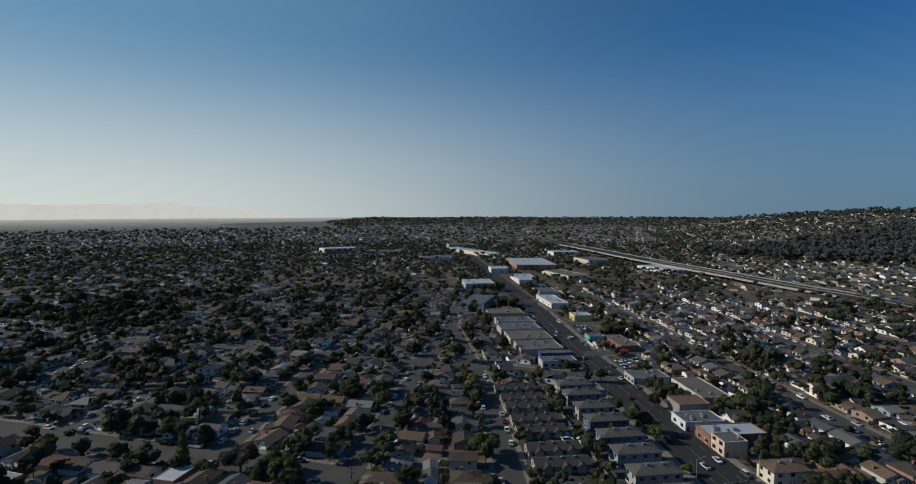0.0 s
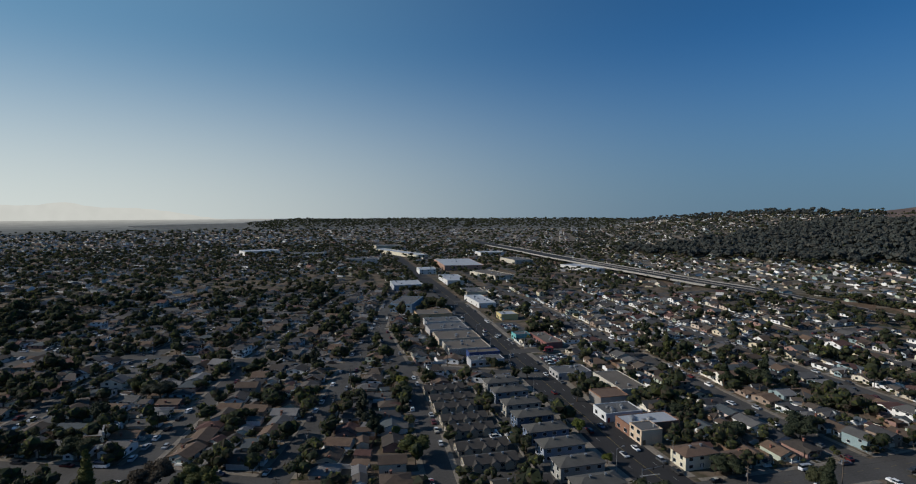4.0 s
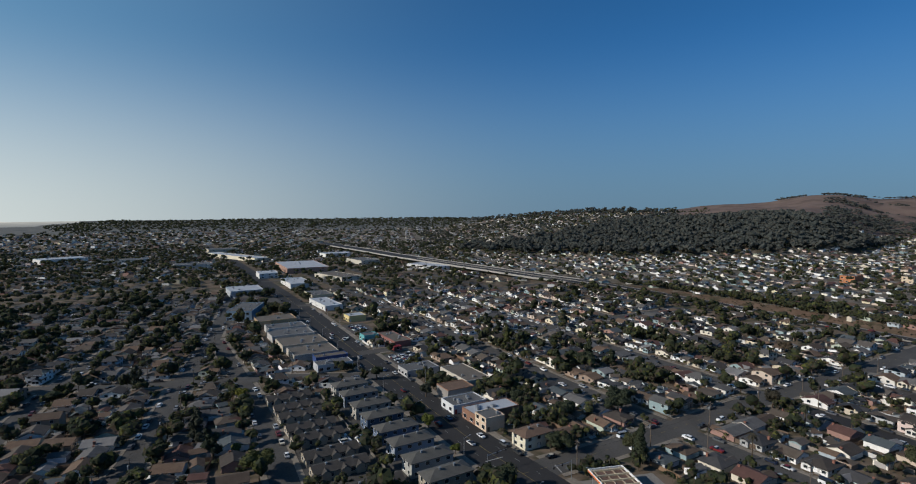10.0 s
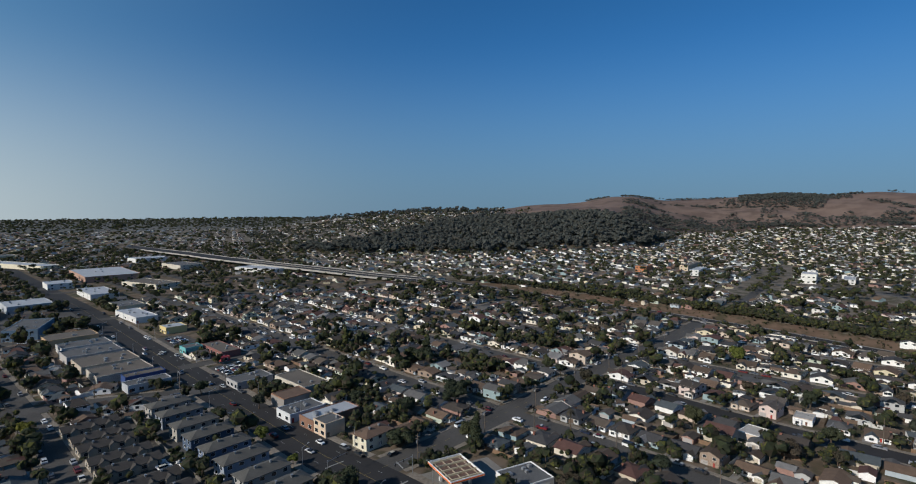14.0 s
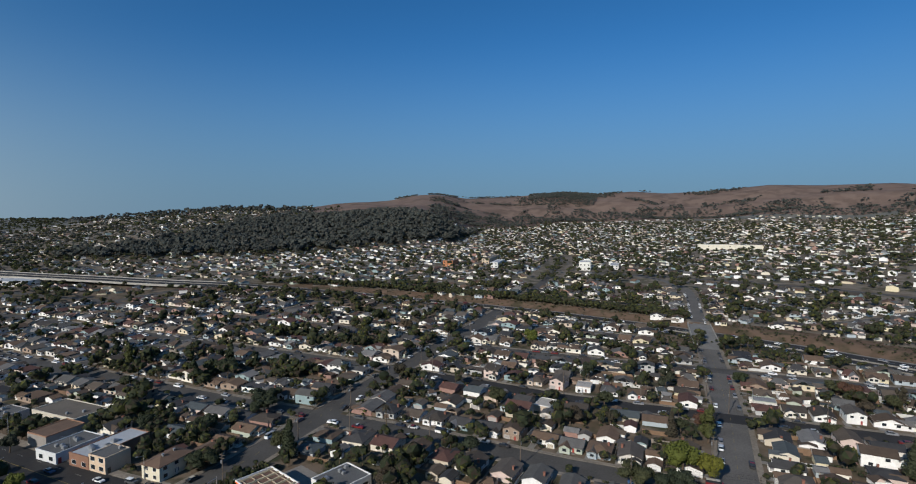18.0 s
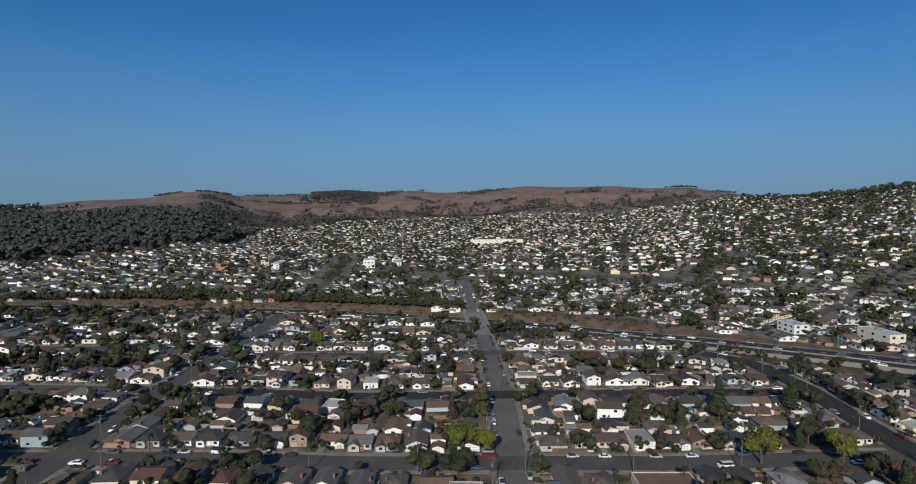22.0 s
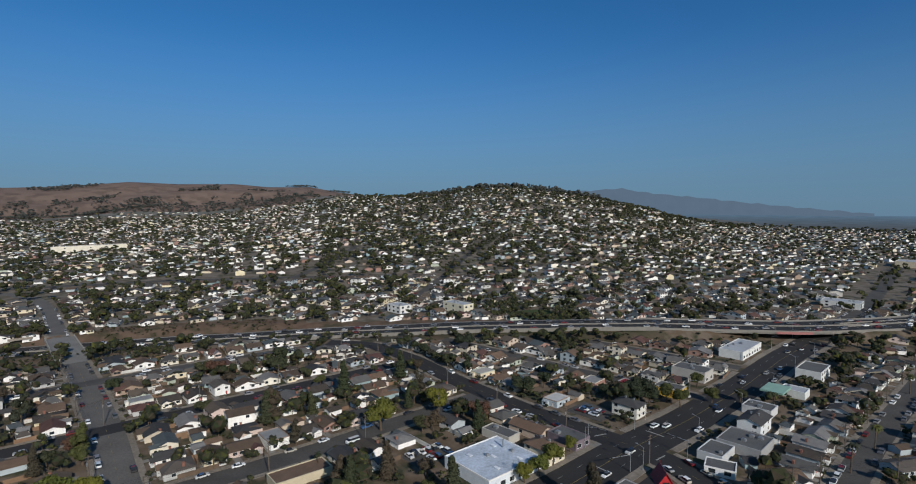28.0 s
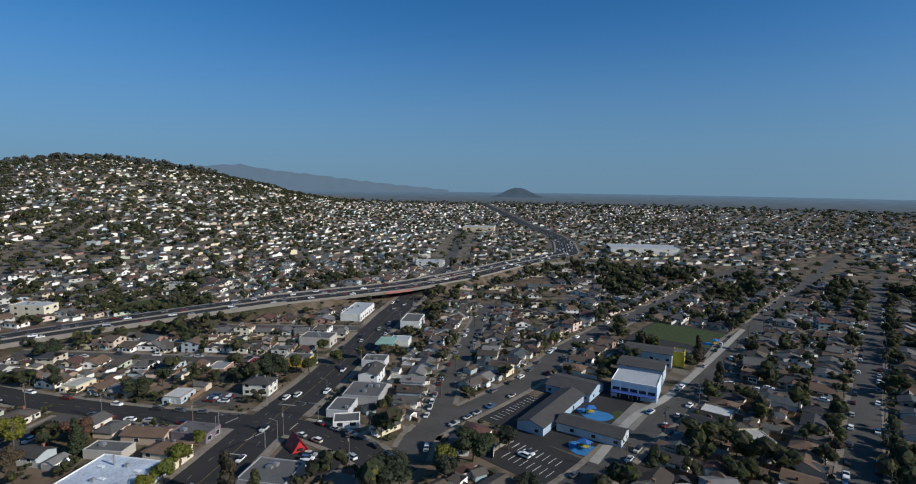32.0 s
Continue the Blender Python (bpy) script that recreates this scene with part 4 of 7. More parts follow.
    for f in F:
        bm2.faces.new([vs[i] for i in f])
    for f in cf:
        bm2.faces.new([vs[i + len(V)] for i in f])
    part("crown", bm2, leafmat, t)
    return t


TREE_STYLES = {
    "round": ("broadleaf garden tree with dense dark green crown", "tree", M_LEAF),
    "tall": ("tall dark evergreen tree with uneven crown", "tree", M_LEAF),
    "wide": ("wide spreading dark green shade tree", "tree", M_LEAF),
    "conifer": ("dark conifer with tapering layered crown", "tree", M_LEAF),
    "golden": ("rounded street tree with yellow-green autumn crown", "tree", M_LEAF_YELLOW),
    "russet": ("spreading tree with thin russet-brown crown", "tree", M_LEAF_RED),
    "palm": ("fan palm with tall bare trunk", "palm tree", M_LEAF),
    "shrub": ("low rounded garden shrub", "shrub", M_LEAF),
}


# ---- cars ----
def car(style):
    label, (ln, wd, hb, hc), cabin = CAR_STYLES[style]
    c = thing("car", label, "car", "cars in the streets")
    b = bmesh.new()
    box(b, -ln / 2, -wd / 2, 0.28, ln / 2, wd / 2, hb)
    bmesh.ops.bevel(b, geom=[e for e in b.edges], offset=0.16, segments=2, affect="EDGES")
    part("body", b, M_CAR, c)
    g = bmesh.new()
    x0, x1, x2, x3 = [ln * k for k in cabin]
    v = [g.verts.new(p) for p in ((x0, -wd / 2 + 0.08, hb - 0.03), (x3, -wd / 2 + 0.08, hb - 0.03), (x3, wd / 2 - 0.08, hb - 0.03), (x0, wd / 2 - 0.08, hb - 0.03),
                                  (x1, -wd / 2 + 0.24, hc - 0.06), (x2, -wd / 2 + 0.24, hc - 0.06), (x2, wd / 2 - 0.24, hc - 0.06), (x1, wd / 2 - 0.24, hc - 0.06))]
    for f in ((3, 2, 1, 0), (4, 5, 6, 7), (0, 1, 5, 4), (1, 2, 6, 5), (2, 3, 7, 6), (3, 0, 4, 7)):
        g.faces.new([v[i] for i in f])
    part("glasshouse", g, M_GLASS, c)
    r = boxes((x1 - 0.05, -wd / 2 + 0.22, hc - 0.08, x2 + 0.05, wd / 2 - 0.22, hc))
    bmesh.ops.bevel(r, geom=[e for e in r.edges], offset=0.03, segments=1, affect="EDGES")
    part("car_roof", r, M_CAR, c)
    for sx in (-1, 1):
        for sy in (-1, 1):
            t = tube(bmesh.new(), (sx * ln * 0.31, sy * (wd / 2 - 0.2), 0.33), (sx * ln * 0.31, sy * (wd / 2 + 0.01), 0.33), 0.33, 0.33, 12)
            part("wheel", t, M_TYRE, c)
    return c


CAR_STYLES = {
    "sedan": ("parked saloon car with painted body and dark windows", (4.6, 1.8, 0.92, 1.45), (-0.36, -0.2, 0.1, 0.26)),
    "suv": ("tall family car with painted body and dark windows", (4.7, 1.9, 1.1, 1.75), (-0.47, -0.4, 0.08, 0.24)),
    "pickup": ("pickup truck with open bed and dark cab windows", (5.4, 1.95, 1.05, 1.8), (-0.08, -0.02, 0.14, 0.26)),
    "van": ("boxy delivery van beside the kerb", (5.6, 2.0, 1.5, 2.3), (-0.48, -0.46, 0.3, 0.42)),
}
M_CAR = mat("car_paint", [(0.72, 0.72, 0.72), (0.03, 0.03, 0.033), (0.32, 0.33, 0.34), (0.74, 0.74, 0.73), (0.08, 0.085, 0.09), (0.02, 0.03, 0.06),
                          (0.16, 0.02, 0.02), (0.5, 0.5, 0.5), (0.04, 0.04, 0.04), (0.45, 0.42, 0.36), (0.70, 0.71, 0.72), (0.05, 0.10, 0.2)], 0.25, "object", vary=0.03, spec=0.5)
M_TYRE = mat("tyre_rubber", [(0.015, 0.015, 0.016)], 0.8, vary=0.1)
M_POLE = mat("weathered_pole_wood", [(0.12, 0.095, 0.075)], 0.95, "", 1.0, 0.25, 8.0)
M_STEEL = mat("galvanised_steel", [(0.34, 0.35, 0.36)], 0.45, "", 1.0, 0.1, 6.0, metal=0.6)

# ---- laying out the town ----
RNG = np.random.default_rng(7)
CELL, HALF = 3.0, 2400.0
NCELL = int(2 * HALF / CELL)
taken = np.zeros((NCELL, NCELL), bool)


def claim(x, y, r):
    i0, i1 = int((x - r + HALF) / CELL), int((x + r + HALF) / CELL) + 1
    j0, j1 = int((y - r + HALF) / CELL), int((y + r + HALF) / CELL) + 1
    taken[max(0, i0):max(0, i1), max(0, j0):max(0, j1)] = True


def claim_block(x, y, w, d, ang):
    c, s = math.cos(radians(ang)), math.sin(radians(ang))
    for u in np.linspace(-w / 2, w / 2, int(w / 2.5) + 2):
        for v in np.linspace(-d / 2, d / 2, int(d / 2.5) + 2):
            claim(x + u * c - v * s, y + u * s + v * c, 1.8)


def is_free(x, y, r):
    i0, i1 = int((x - r + HALF) / CELL), int((x + r + HALF) / CELL) + 1
    j0, j1 = int((y - r + HALF) / CELL), int((y + r + HALF) / CELL) + 1
    return not taken[max(0, i0):i1, max(0, j0):j1].any()


def freeway_clear(x, y, tall=False):
    """True off the freeway and its open banks: wide to the east of the street bridge, narrow where walls close it in."""
    x, y = np.asarray(x, float), np.asarray(y, float)
    d, px, py = gap_to(FREEWAY, x, y)
    need = np.where(y < -330, 24.0, np.where(y < 30, 33.0, np.where(y < 430, 25.0, 22.0)))
    if tall:
        need = np.where((y < 30) & (y > -330), 30.0, np.where(y < 30, 20.0, 27.0))
    bank = (x > px) & (py > -105) & (py < 22)
    return d > np.where(bank, 46.0, need)


def in_view(x, y, slack=2.0):
    az = bearing(x, y)
    return (az < 42 + slack) & (az > -205 - slack)


def street_lots():
    """House places along every street that is laid out one by one: x, y, turn."""
    out = []
    for i, (pts, half) in enumerate(ROADS):
        if i == 0:
            continue
        q = resample(pts, 1.0)
        t = np.gradient(q, axis=0)
        t /= np.linalg.norm(t, axis=1)[:, None]
        for s in (-1, 1):
            k = 8
            while k < len(q) - 6:
                n = np.array([t[k, 1], -t[k, 0]]) * s
                p = q[k] + n * (half + 2.6 + 2.6 + 5.0 + RNG.uniform(-0.8, 1.4))
                step = int(RNG.uniform(10.8, 14.2))
                ok = off_road(p[0], p[1], 6.2, i) and gap_to(BOULEVARD, p[0], p[1])[0] > 17 and freeway_clear(p[0], p[1])
                r = math.hypot(*p)
                if ok and r > 110 and in_view(*p) and not reserved(*p) and is_free(p[0], p[1], 3.9):
                    claim(p[0], p[1], 4.2)
                    f = -n
                    out.append((p[0], p[1], math.atan2(f[0], -f[1])))
                    k += step
                else:
                    k += 3
    return out


def grid_lots(angle, lot, row, r0, r1, test, keep=0.9, seed=1, size=4.4, yard=7.0):
    """House places on a plain street grid turned by angle (degrees)."""
    rng = np.random.default_rng(seed)
    c, s = math.cos(radians(angle)), math.sin(radians(angle))
    n, m = int(2 * r1 / lot), int(2 * r1 / row)
    U, W = np.meshgrid((np.arange(n) - n / 2) * lot, (np.arange(m) - m / 2) * row)
    pair = (np.arange(m) % 2)[:, None]
    W = W + np.where(pair == 0, 4.5, -4.5) + rng.uniform(-2.4, 2.4, W.shape)
    U = U + rng.uniform(-3.5, 3.5, U.shape)
    X, Y = U * c - W * s, U * s + W * c
    R = np.hypot(X, Y)
    ok = (R > r0) & (R < r1) & in_view(X, Y) & (rng.random(X.shape) < keep) & ((np.abs(U) % 150) > 9)
    ok &= (wooded(X, Y) < 0.5) & ~brown_hill(X, Y)
    X, Y, P = X[ok], Y[ok], np.broadcast_to(pair, U.shape)[ok]
    ok = np.asarray(test(X, Y), bool)
    X, Y, P = X[ok], Y[ok], P[ok]
    ok = freeway_clear(X, Y) & off_road(X, Y, yard) & (gap_to(BOULEVARD, X, Y)[0] > 20)
    out = []
    for x, y, p in zip(X[ok], Y[ok], P[ok]):
        if not reserved(x, y) and is_free(x, y, size - 0.6):
            claim(x, y, size)
            out.append((x, y, radians(angle) + (math.pi if p else 0)))
    return out


RESERVED = []   # x, y, radius of the places of single buildings


def reserved(x, y):
    return any((x - a) ** 2 + (y - b) ** 2 < r * r for a, b, r in RESERVED)


# wall and roof of a plain house: x, y in half widths, then weights of the eaves height and of the roof's rise
WALL_T = np.array([(-1, -1, 0, 0), (1, -1, 0, 0), (1, 1, 0, 0), (-1, 1, 0, 0), (-1, -1, 1, 0), (1, -1, 1, 0), (1, 1, 1, 0), (-1, 1, 1, 0),
                   (-1, 0, 0, 0), (1, 0, 0, 0), (-1, 0, 1, 2), (1, 0, 1, 2)], float)
WALL_F = np.array([(0, 1, 5, 4), (2, 3, 7, 6), (8, 0, 4, 10), (3, 8, 10, 7), (1, 9, 11, 5), (9, 2, 6, 11)])
ROOF_T = np.array([(-1, -1, 1, -0.12), (-1, 1, 1, -0.12), (1, -1, 1, -0.12), (1, 1, 1, -0.12), (-1, 0, 1, 1), (1, 0, 1, 1),
                   (-1, -1, 1, -0.28), (-1, 1, 1, -0.28), (1, -1, 1, -0.28), (1, 1, 1, -0.28), (-1, 0, 1, 0.84), (1, 0, 1, 0.84)], float)
ROOF_F = np.array([(0, 2, 5, 4), (3, 1, 4, 5), (6, 10, 11, 8), (9, 11, 10, 7), (0, 6, 8, 2), (3, 9, 7, 1), (0, 4, 10, 6), (4, 1, 7, 10), (2, 8, 11, 5), (5, 11, 9, 3)])


def houses_joined(name, lots, seed, label, panes, small=1.0):
    """Far houses as one object: walls, roofs and, where asked, window panes."""
    rng = np.random.default_rng(seed)
    L = np.array(lots)
    n = len(L)
    w, d = rng.uniform(3.6, 4.9, n), rng.uniform(4.3, 6.0, n)
    two = rng.random(n) < 0.08
    e = np.where(two, 5.0, rng.uniform(2.3, 2.8, n))
    flat = rng.random(n) < 0.12
    rise = np.where(flat, 0.3, rng.uniform(1.3, 2.1, n))
    hip = rng.random(n) < 0.45
    if not panes and small == 1:
        w, d, e = w * 0.92, d * 0.92, e * 0.92
    if small < 1:
        w, d, e, rise, two = w * small, d * small, e * 0 + 2.2, rise * 0.5, two & False
    phi = L[:, 2] + rng.choice([0, math.pi / 2], n) + rng.normal(scale=0.04 if panes else 0.22, size=n)
    if panes:
        # a lower wing before each house, its ridge across the main one
        u, v = rng.choice([-0.45, 0.45], n) * w, -0.8 * d
        W = np.stack([L[:, 0] + u * np.cos(phi) - v * np.sin(phi), L[:, 1] + u * np.sin(phi) + v * np.cos(phi), L[:, 2]], 1)
        m = rng.random(n) < 0.75
        L = np.concatenate([L, W[m]])
        w, d = np.r_[w, d[m] * 0.55], np.r_[d, w[m] * 0.52]
        e, rise, hip, two = np.r_[e, np.minimum(e[m], 2.7) - 0.06], np.r_[rise, rise[m] * 0.7], np.r_[hip, hip[m] & False], np.r_[two, two[m] & False]
        phi = np.r_[phi, phi[m] + math.pi / 2]
        n = len(L)
    z = height(L[:, 0], L[:, 1])
    cph, sph = np.cos(phi)[:, None], np.sin(phi)[:, None]

    def shape(T, grow, apex, top):
        x = T[None, :, 0] * (w[:, None] + grow)
        mid = (T[:, 1] == 0) & (T[:, 2] == 1)
        x = np.where(mid[None, :], x * apex[:, None], x)
        y = T[None, :, 1] * (d[:, None] + grow)
        h = T[None, :, 2] * e[:, None] + T[None, :, 3] * top[:, None]
        return np.stack([L[:, :1] + x * cph - y * sph, L[:, 1:2] + x * sph + y * cph, z[:, None] + h - np.where(T[None, :, 2] == 0, 2.0, 0)], -1)

    root = thing(name, label, "houses", kind="stuff")
    apex = np.where(hip, 0.35, 1.0)
    wv = shape(WALL_T, 0.0, np.ones(n), np.where(hip, 0.0, rise * 0.48))
    rv = shape(ROOF_T, 0.45, apex, rise)
    off = np.arange(n)[:, None, None] * 12
    bulk("walls", wv.reshape(-1, 3), (off + WALL_F).reshape(-1, 4), M_FAR_WALL, root)
    bulk("roofs", rv.reshape(-1, 3), (off + (ROOF_F if panes else ROOF_F[[0, 1, 4, 5]])).reshape(-1, 4), M_FAR_ROOF, root)
    if panes:
        V = []
        for sx, sy, along in ((0, -1, 0.5), (0, -1, -0.5), (0, 1, 0.5), (0, 1, -0.45), (1, 0, 0.4), (-1, 0, 0.4), (1, 0, -0.4), (-1, 0, -0.45)):
            lo, hi, hw = 1.0, 2.2, 0.75
            for storey in (0, 1):
                m = two if storey else np.ones(n, bool)
                zz = z + storey * 2.6
                pts = []
                for du, dz in ((-hw, lo), (hw, lo), (hw, hi), (-hw, hi)):
                    if sy:
                        x, y = along * w + du * (-sy), sy * (d + 0.04)
                    else:
                        x, y = sx * (w + 0.04), along * d + du * sx
                    pts.append(np.stack([L[:, 0] + x * np.cos(phi) - y * np.sin(phi), L[:, 1] + x * np.sin(phi) + y * np.cos(phi), zz + dz], -1)[m])
                V.append(np.stack(pts, 1).reshape(-1, 3))
        V = np.concatenate(V)
        bulk("window_panes", V, np.arange(len(V)).reshape(-1, 4), M_GLASS, root)
    return root


ICO_V, ICO_F = [], []


def ico():
    """A twenty-faced ball, made once."""
    if not ICO_V:
        bm = bmesh.new()
        bmesh.ops.create_icosphere(bm, subdivisions=1, radius=1.0)
        bm.verts.index_update()
        ICO_V.extend([tuple(v.co) for v in bm.verts])
        ICO_F.extend([[v.index for v in f.verts] for f in bm.faces])
        bm.free()
    return np.array(ICO_V), np.array(ICO_F)


def tree_templates(seed, count, blobs, per, leaf):
    """Unit trees as triangles: rough clumps, with loose leaf tufts round them."""
    rng = np.random.default_rng(seed)
    iv, fi = ico()
    out = []
    for _ in range(count):
        tri = []
        for b in range(blobs):
            c = np.array([rng.uniform(-0.34, 0.34), rng.uniform(-0.34, 0.34), rng.uniform(0.36, 0.8)])
            r = np.array([1, 1, rng.uniform(0.62, 0.85)]) * rng.uniform(0.2, 0.34)
            v = iv @ np.array(Euler([rng.uniform(0, 6) for _ in range(3)]).to_matrix()) * rng.uniform(0.72, 1.2, (12, 1)) * r + c
            tri.append(v[fi].reshape(-1, 3))
            d = rng.normal(size=(per, 3))
            d /= np.linalg.norm(d, axis=1)[:, None]
            d[:, 2] = np.abs(d[:, 2]) - 0.25
            p = c + d * r * rng.uniform(0.85, 1.2, (per, 1))
            a = np.cross(d, rng.normal(size=(per, 3)))
            a /= np.linalg.norm(a, axis=1)[:, None]
            q = np.cross(d, a) + d * rng.uniform(-0.4, 0.4, (per, 1))
            s = leaf * rng.uniform(0.6, 1.4, (per, 1))
            tri.append(np.stack([p - a * s, p + a * s, p + q * s * 1.4], 1).reshape(-1, 3))
        out.append(np.concatenate(tri))
    return out


def trees_joined(name, pts, sizes, templates, material, label, slim=0.55, trunks=True):
    """Far trees as one object; each is a cloud of leaf clumps on a short trunk."""
    rng = np.random.default_rng(len(pts))
    P = np.array(pts)
    S = np.array(sizes)
    z = height(P[:, 0], P[:, 1])
    pick = rng.integers(0, len(templates), len(P))
    V = []
    for k, T in enumerate(templates):
        m = np.where(pick == k)[0]
        a = rng.uniform(0, math.tau, len(m))[:, None]
        sl = slim * rng.uniform(0.8, 1.25, (len(m), 1))
        s = S[m][:, None]
        x = (T[None, :, 0] * np.cos(a) - T[None, :, 1] * np.sin(a)) * s * sl * 1.6
        y = (T[None, :, 0] * np.sin(a) + T[None, :, 1] * np.cos(a)) * s * sl * 1.6
        h = T[None, :, 2] * s
        V.append(np.stack([P[m, 0][:, None] + x, P[m, 1][:, None] + y, z[m][:, None] + h], -1).reshape(-1, 3))
    V = np.concatenate(V)
    root = thing(name, label, "trees", kind="stuff")
    bulk("crowns", V, np.arange(len(V)).reshape(-1, 3), material, root)
    if not trunks:
        return root
    # trunks: slim three-sided prisms
    k = np.arange(3) * math.tau / 3
    r = (0.02 * S)[:, None]
    lo = np.stack([P[:, :1] + r * np.cos(k), P[:, 1:2] + r * np.sin(k), np.repeat(z[:, None] - 0.5, 3, 1)], -1)
    hi = np.stack([P[:, :1] + r * 0.6 * np.cos(k), P[:, 1:2] + r * 0.6 * np.sin(k), np.repeat((z + S * 0.6)[:, None], 3, 1)], -1)
    TV = np.concatenate([lo, hi], 1).reshape(-1, 3)
    TF = np.array([(0, 1, 4, 3), (1, 2, 5, 4), (2, 0, 3, 5)])
    bulk("trunks", TV, (np.arange(len(P))[:, None, None] * 6 + TF).reshape(-1, 4), M_BARK, root)
    return root

HOUSE_THINGS, FINE_HOUSES, TREE_THINGS, CAR_THINGS = 270, 80, 190, 100

# ---- the ground and the streets ----
ground_mesh()
strip("boulevard", BOULEVARD, 9.8, 0.08, M_ASPHALT_NEW, label="wide dark asphalt boulevard with painted lanes")
FRESH = {"avenue_two", "diagonal_street"}
for k, (key, (pts, half)) in enumerate(STREETS.items()):
    strip("road", pts, half, 0.045 + 0.003 * k, M_ASPHALT_NEW if key in FRESH else M_ASPHALT_OLD if key in ("bridge_street", "hill_street") else M_ASPHALT, label="grey asphalt street with worn patches")
for k in range(len(ROADS)):
    pavement_for(k, "pavement", 3.4 if k == 0 else 2.2)

# ---- the freeway, and the bridge over it ----
strip("freeway", FREEWAY, 14.5, 0.12, M_ASPHALT_NEW, 8.0, label="dark asphalt freeway with two carriageways", zf=freeway_z)
for sgn in (-1, 1):
    strip("freeway_shoulder", FREEWAY, 1.3, 0.2, M_CONCRETE, 8.0, side=sgn * 15.6, label="pale concrete shoulder of the freeway", zf=freeway_z)
    for lane in (4.2, 7.8):
        dashes("lane_marking", FREEWAY, sgn * lane, 4, 8, 0.25, M_PAINT, 0.2, -1200, 900, freeway_z)


def long_wall(name, pts, side, thick, z_of, h, material, label, category):
    """A wall along a line, with both faces and a top."""
    q = resample(pts, 8.0)
    t = np.gradient(q, axis=0)
    t /= np.linalg.norm(t, axis=1)[:, None]
    nrm = np.stack([t[:, 1], -t[:, 0]], 1)
    a, b = q + nrm * (side - thick / 2), q + nrm * (side + thick / 2)
    z = z_of(q)
    v = np.stack([np.column_stack([a, z - 0.6]), np.column_stack([a, z + h]), np.column_stack([b, z + h]), np.column_stack([b, z - 0.6])], 1).reshape(-1, 3)
    k = np.arange(len(q) - 1)[:, None] * 4
    f = np.vstack([k + [c, c + 1, c + 5, c + 4] for c in range(3)])
    ob = bulk(name, v, f, material)
    return tagged(ob, label, category, kind="structure")


def piece(pts, y0, y1):
    return [p for p in resample(pts, 6.0) if y0 <= p[1] <= y1]


long_wall("median_barrier", piece(FREEWAY, -1000, 900), 0.0, 0.6, lambda q: freeway_z(q[:, 1]), 0.95, M_CONCRETE, "pale concrete median barrier of the freeway", "barrier")
long_wall("sound_wall", piece(FREEWAY, -330, -20), 18.0, 0.4, lambda q: freeway_z(q[:, 1]), 2.2, M_CONCRETE, "long pale concrete wall beside the freeway", "wall")
long_wall("freeway_parapet", piece(FREEWAY, -620, -320), -16.8, 0.4, lambda q: freeway_z(q[:, 1]), 1.0, M_CONCRETE, "concrete parapet of the raised freeway", "barrier")
long_wall("freeway_parapet", piece(FREEWAY, -620, -320), 16.8, 0.4, lambda q: freeway_z(q[:, 1]), 1.0, M_CONCRETE, "concrete parapet of the raised freeway", "barrier")


for sgn in (-16.8, 16.8):
    long_wall("viaduct_side", piece(FREEWAY, 560, 1300), sgn, 0.6, lambda q: freeway_z(q[:, 1]) - 1.0, 1.9, M_PALE, "pale concrete side of the raised freeway", "barrier")
long_wall("viaduct_slab", piece(FREEWAY, 560, 1300), 0, 33.0, lambda q: freeway_z(q[:, 1]) - 1.0, 1.05, M_CONCRETE, "concrete slab of the raised freeway", "bridge")

# ---- single buildings ----
PAINTS = {}


def paint(r, g, b):
    key = (r, g, b)
    if key not in PAINTS:
        PAINTS[key] = mat("wall_paint", [key], 0.8, "", 0.3, 0.14, 2.5, 0.2)
    return PAINTS[key]


M_FLAT = mat("flat_roof_felt", [(0.098, 0.098, 0.097)], 0.85, "", 0.15, 0.25, 2.0)
M_FLAT_WHITE = mat("white_roof_coating", [(0.35, 0.365, 0.385)], 0.6, "", 0.12, 0.16, 1.5)
M_FLAT_TAN = mat("tan_roof_felt", [(0.118, 0.102, 0.084)], 0.85, "", 0.15, 0.22, 2.0)
M_DARK_SHINGLE = mat("dark_shingle", [(0.055, 0.053, 0.053)], 0.9, "", 0.3, 0.2, 4.0, 0.6)
M_BROWN_SHINGLE = mat("brown_shingle", [(0.13, 0.085, 0.06)], 0.9, "", 0.3, 0.2, 4.0, 0.6)
M_RED = mat("red_roof_panel", [(0.22, 0.018, 0.022)], 0.5, "", 0.4, 0.15, 3.0)
M_ORANGE = mat("orange_fascia", [(0.75, 0.16, 0.03)], 0.5, vary=0.08)
M_FENCE = mat("cedar_fence", [(0.30, 0.13, 0.06)], 0.9, "", 0.6, 0.25, 6.0)
M_BLUE = mat("blue_play_surface", [(0.03, 0.16, 0.36)], 0.8, "", 0.3, 0.3, 2.0)
M_YELLOW = mat("yellow_panel", [(0.46, 0.36, 0.035)], 0.6, vary=0.1)
M_GRASS = blend_mat("mown_grass", [(0.045, 0.065, 0.026), (0.06, 0.072, 0.03), (0.038, 0.055, 0.024)], [0.15, 0.5])
M_PAINT_OLD = mat("worn_road_paint", [(0.28, 0.275, 0.26)], 0.8, "", 1.0, 0.4, 6.0)
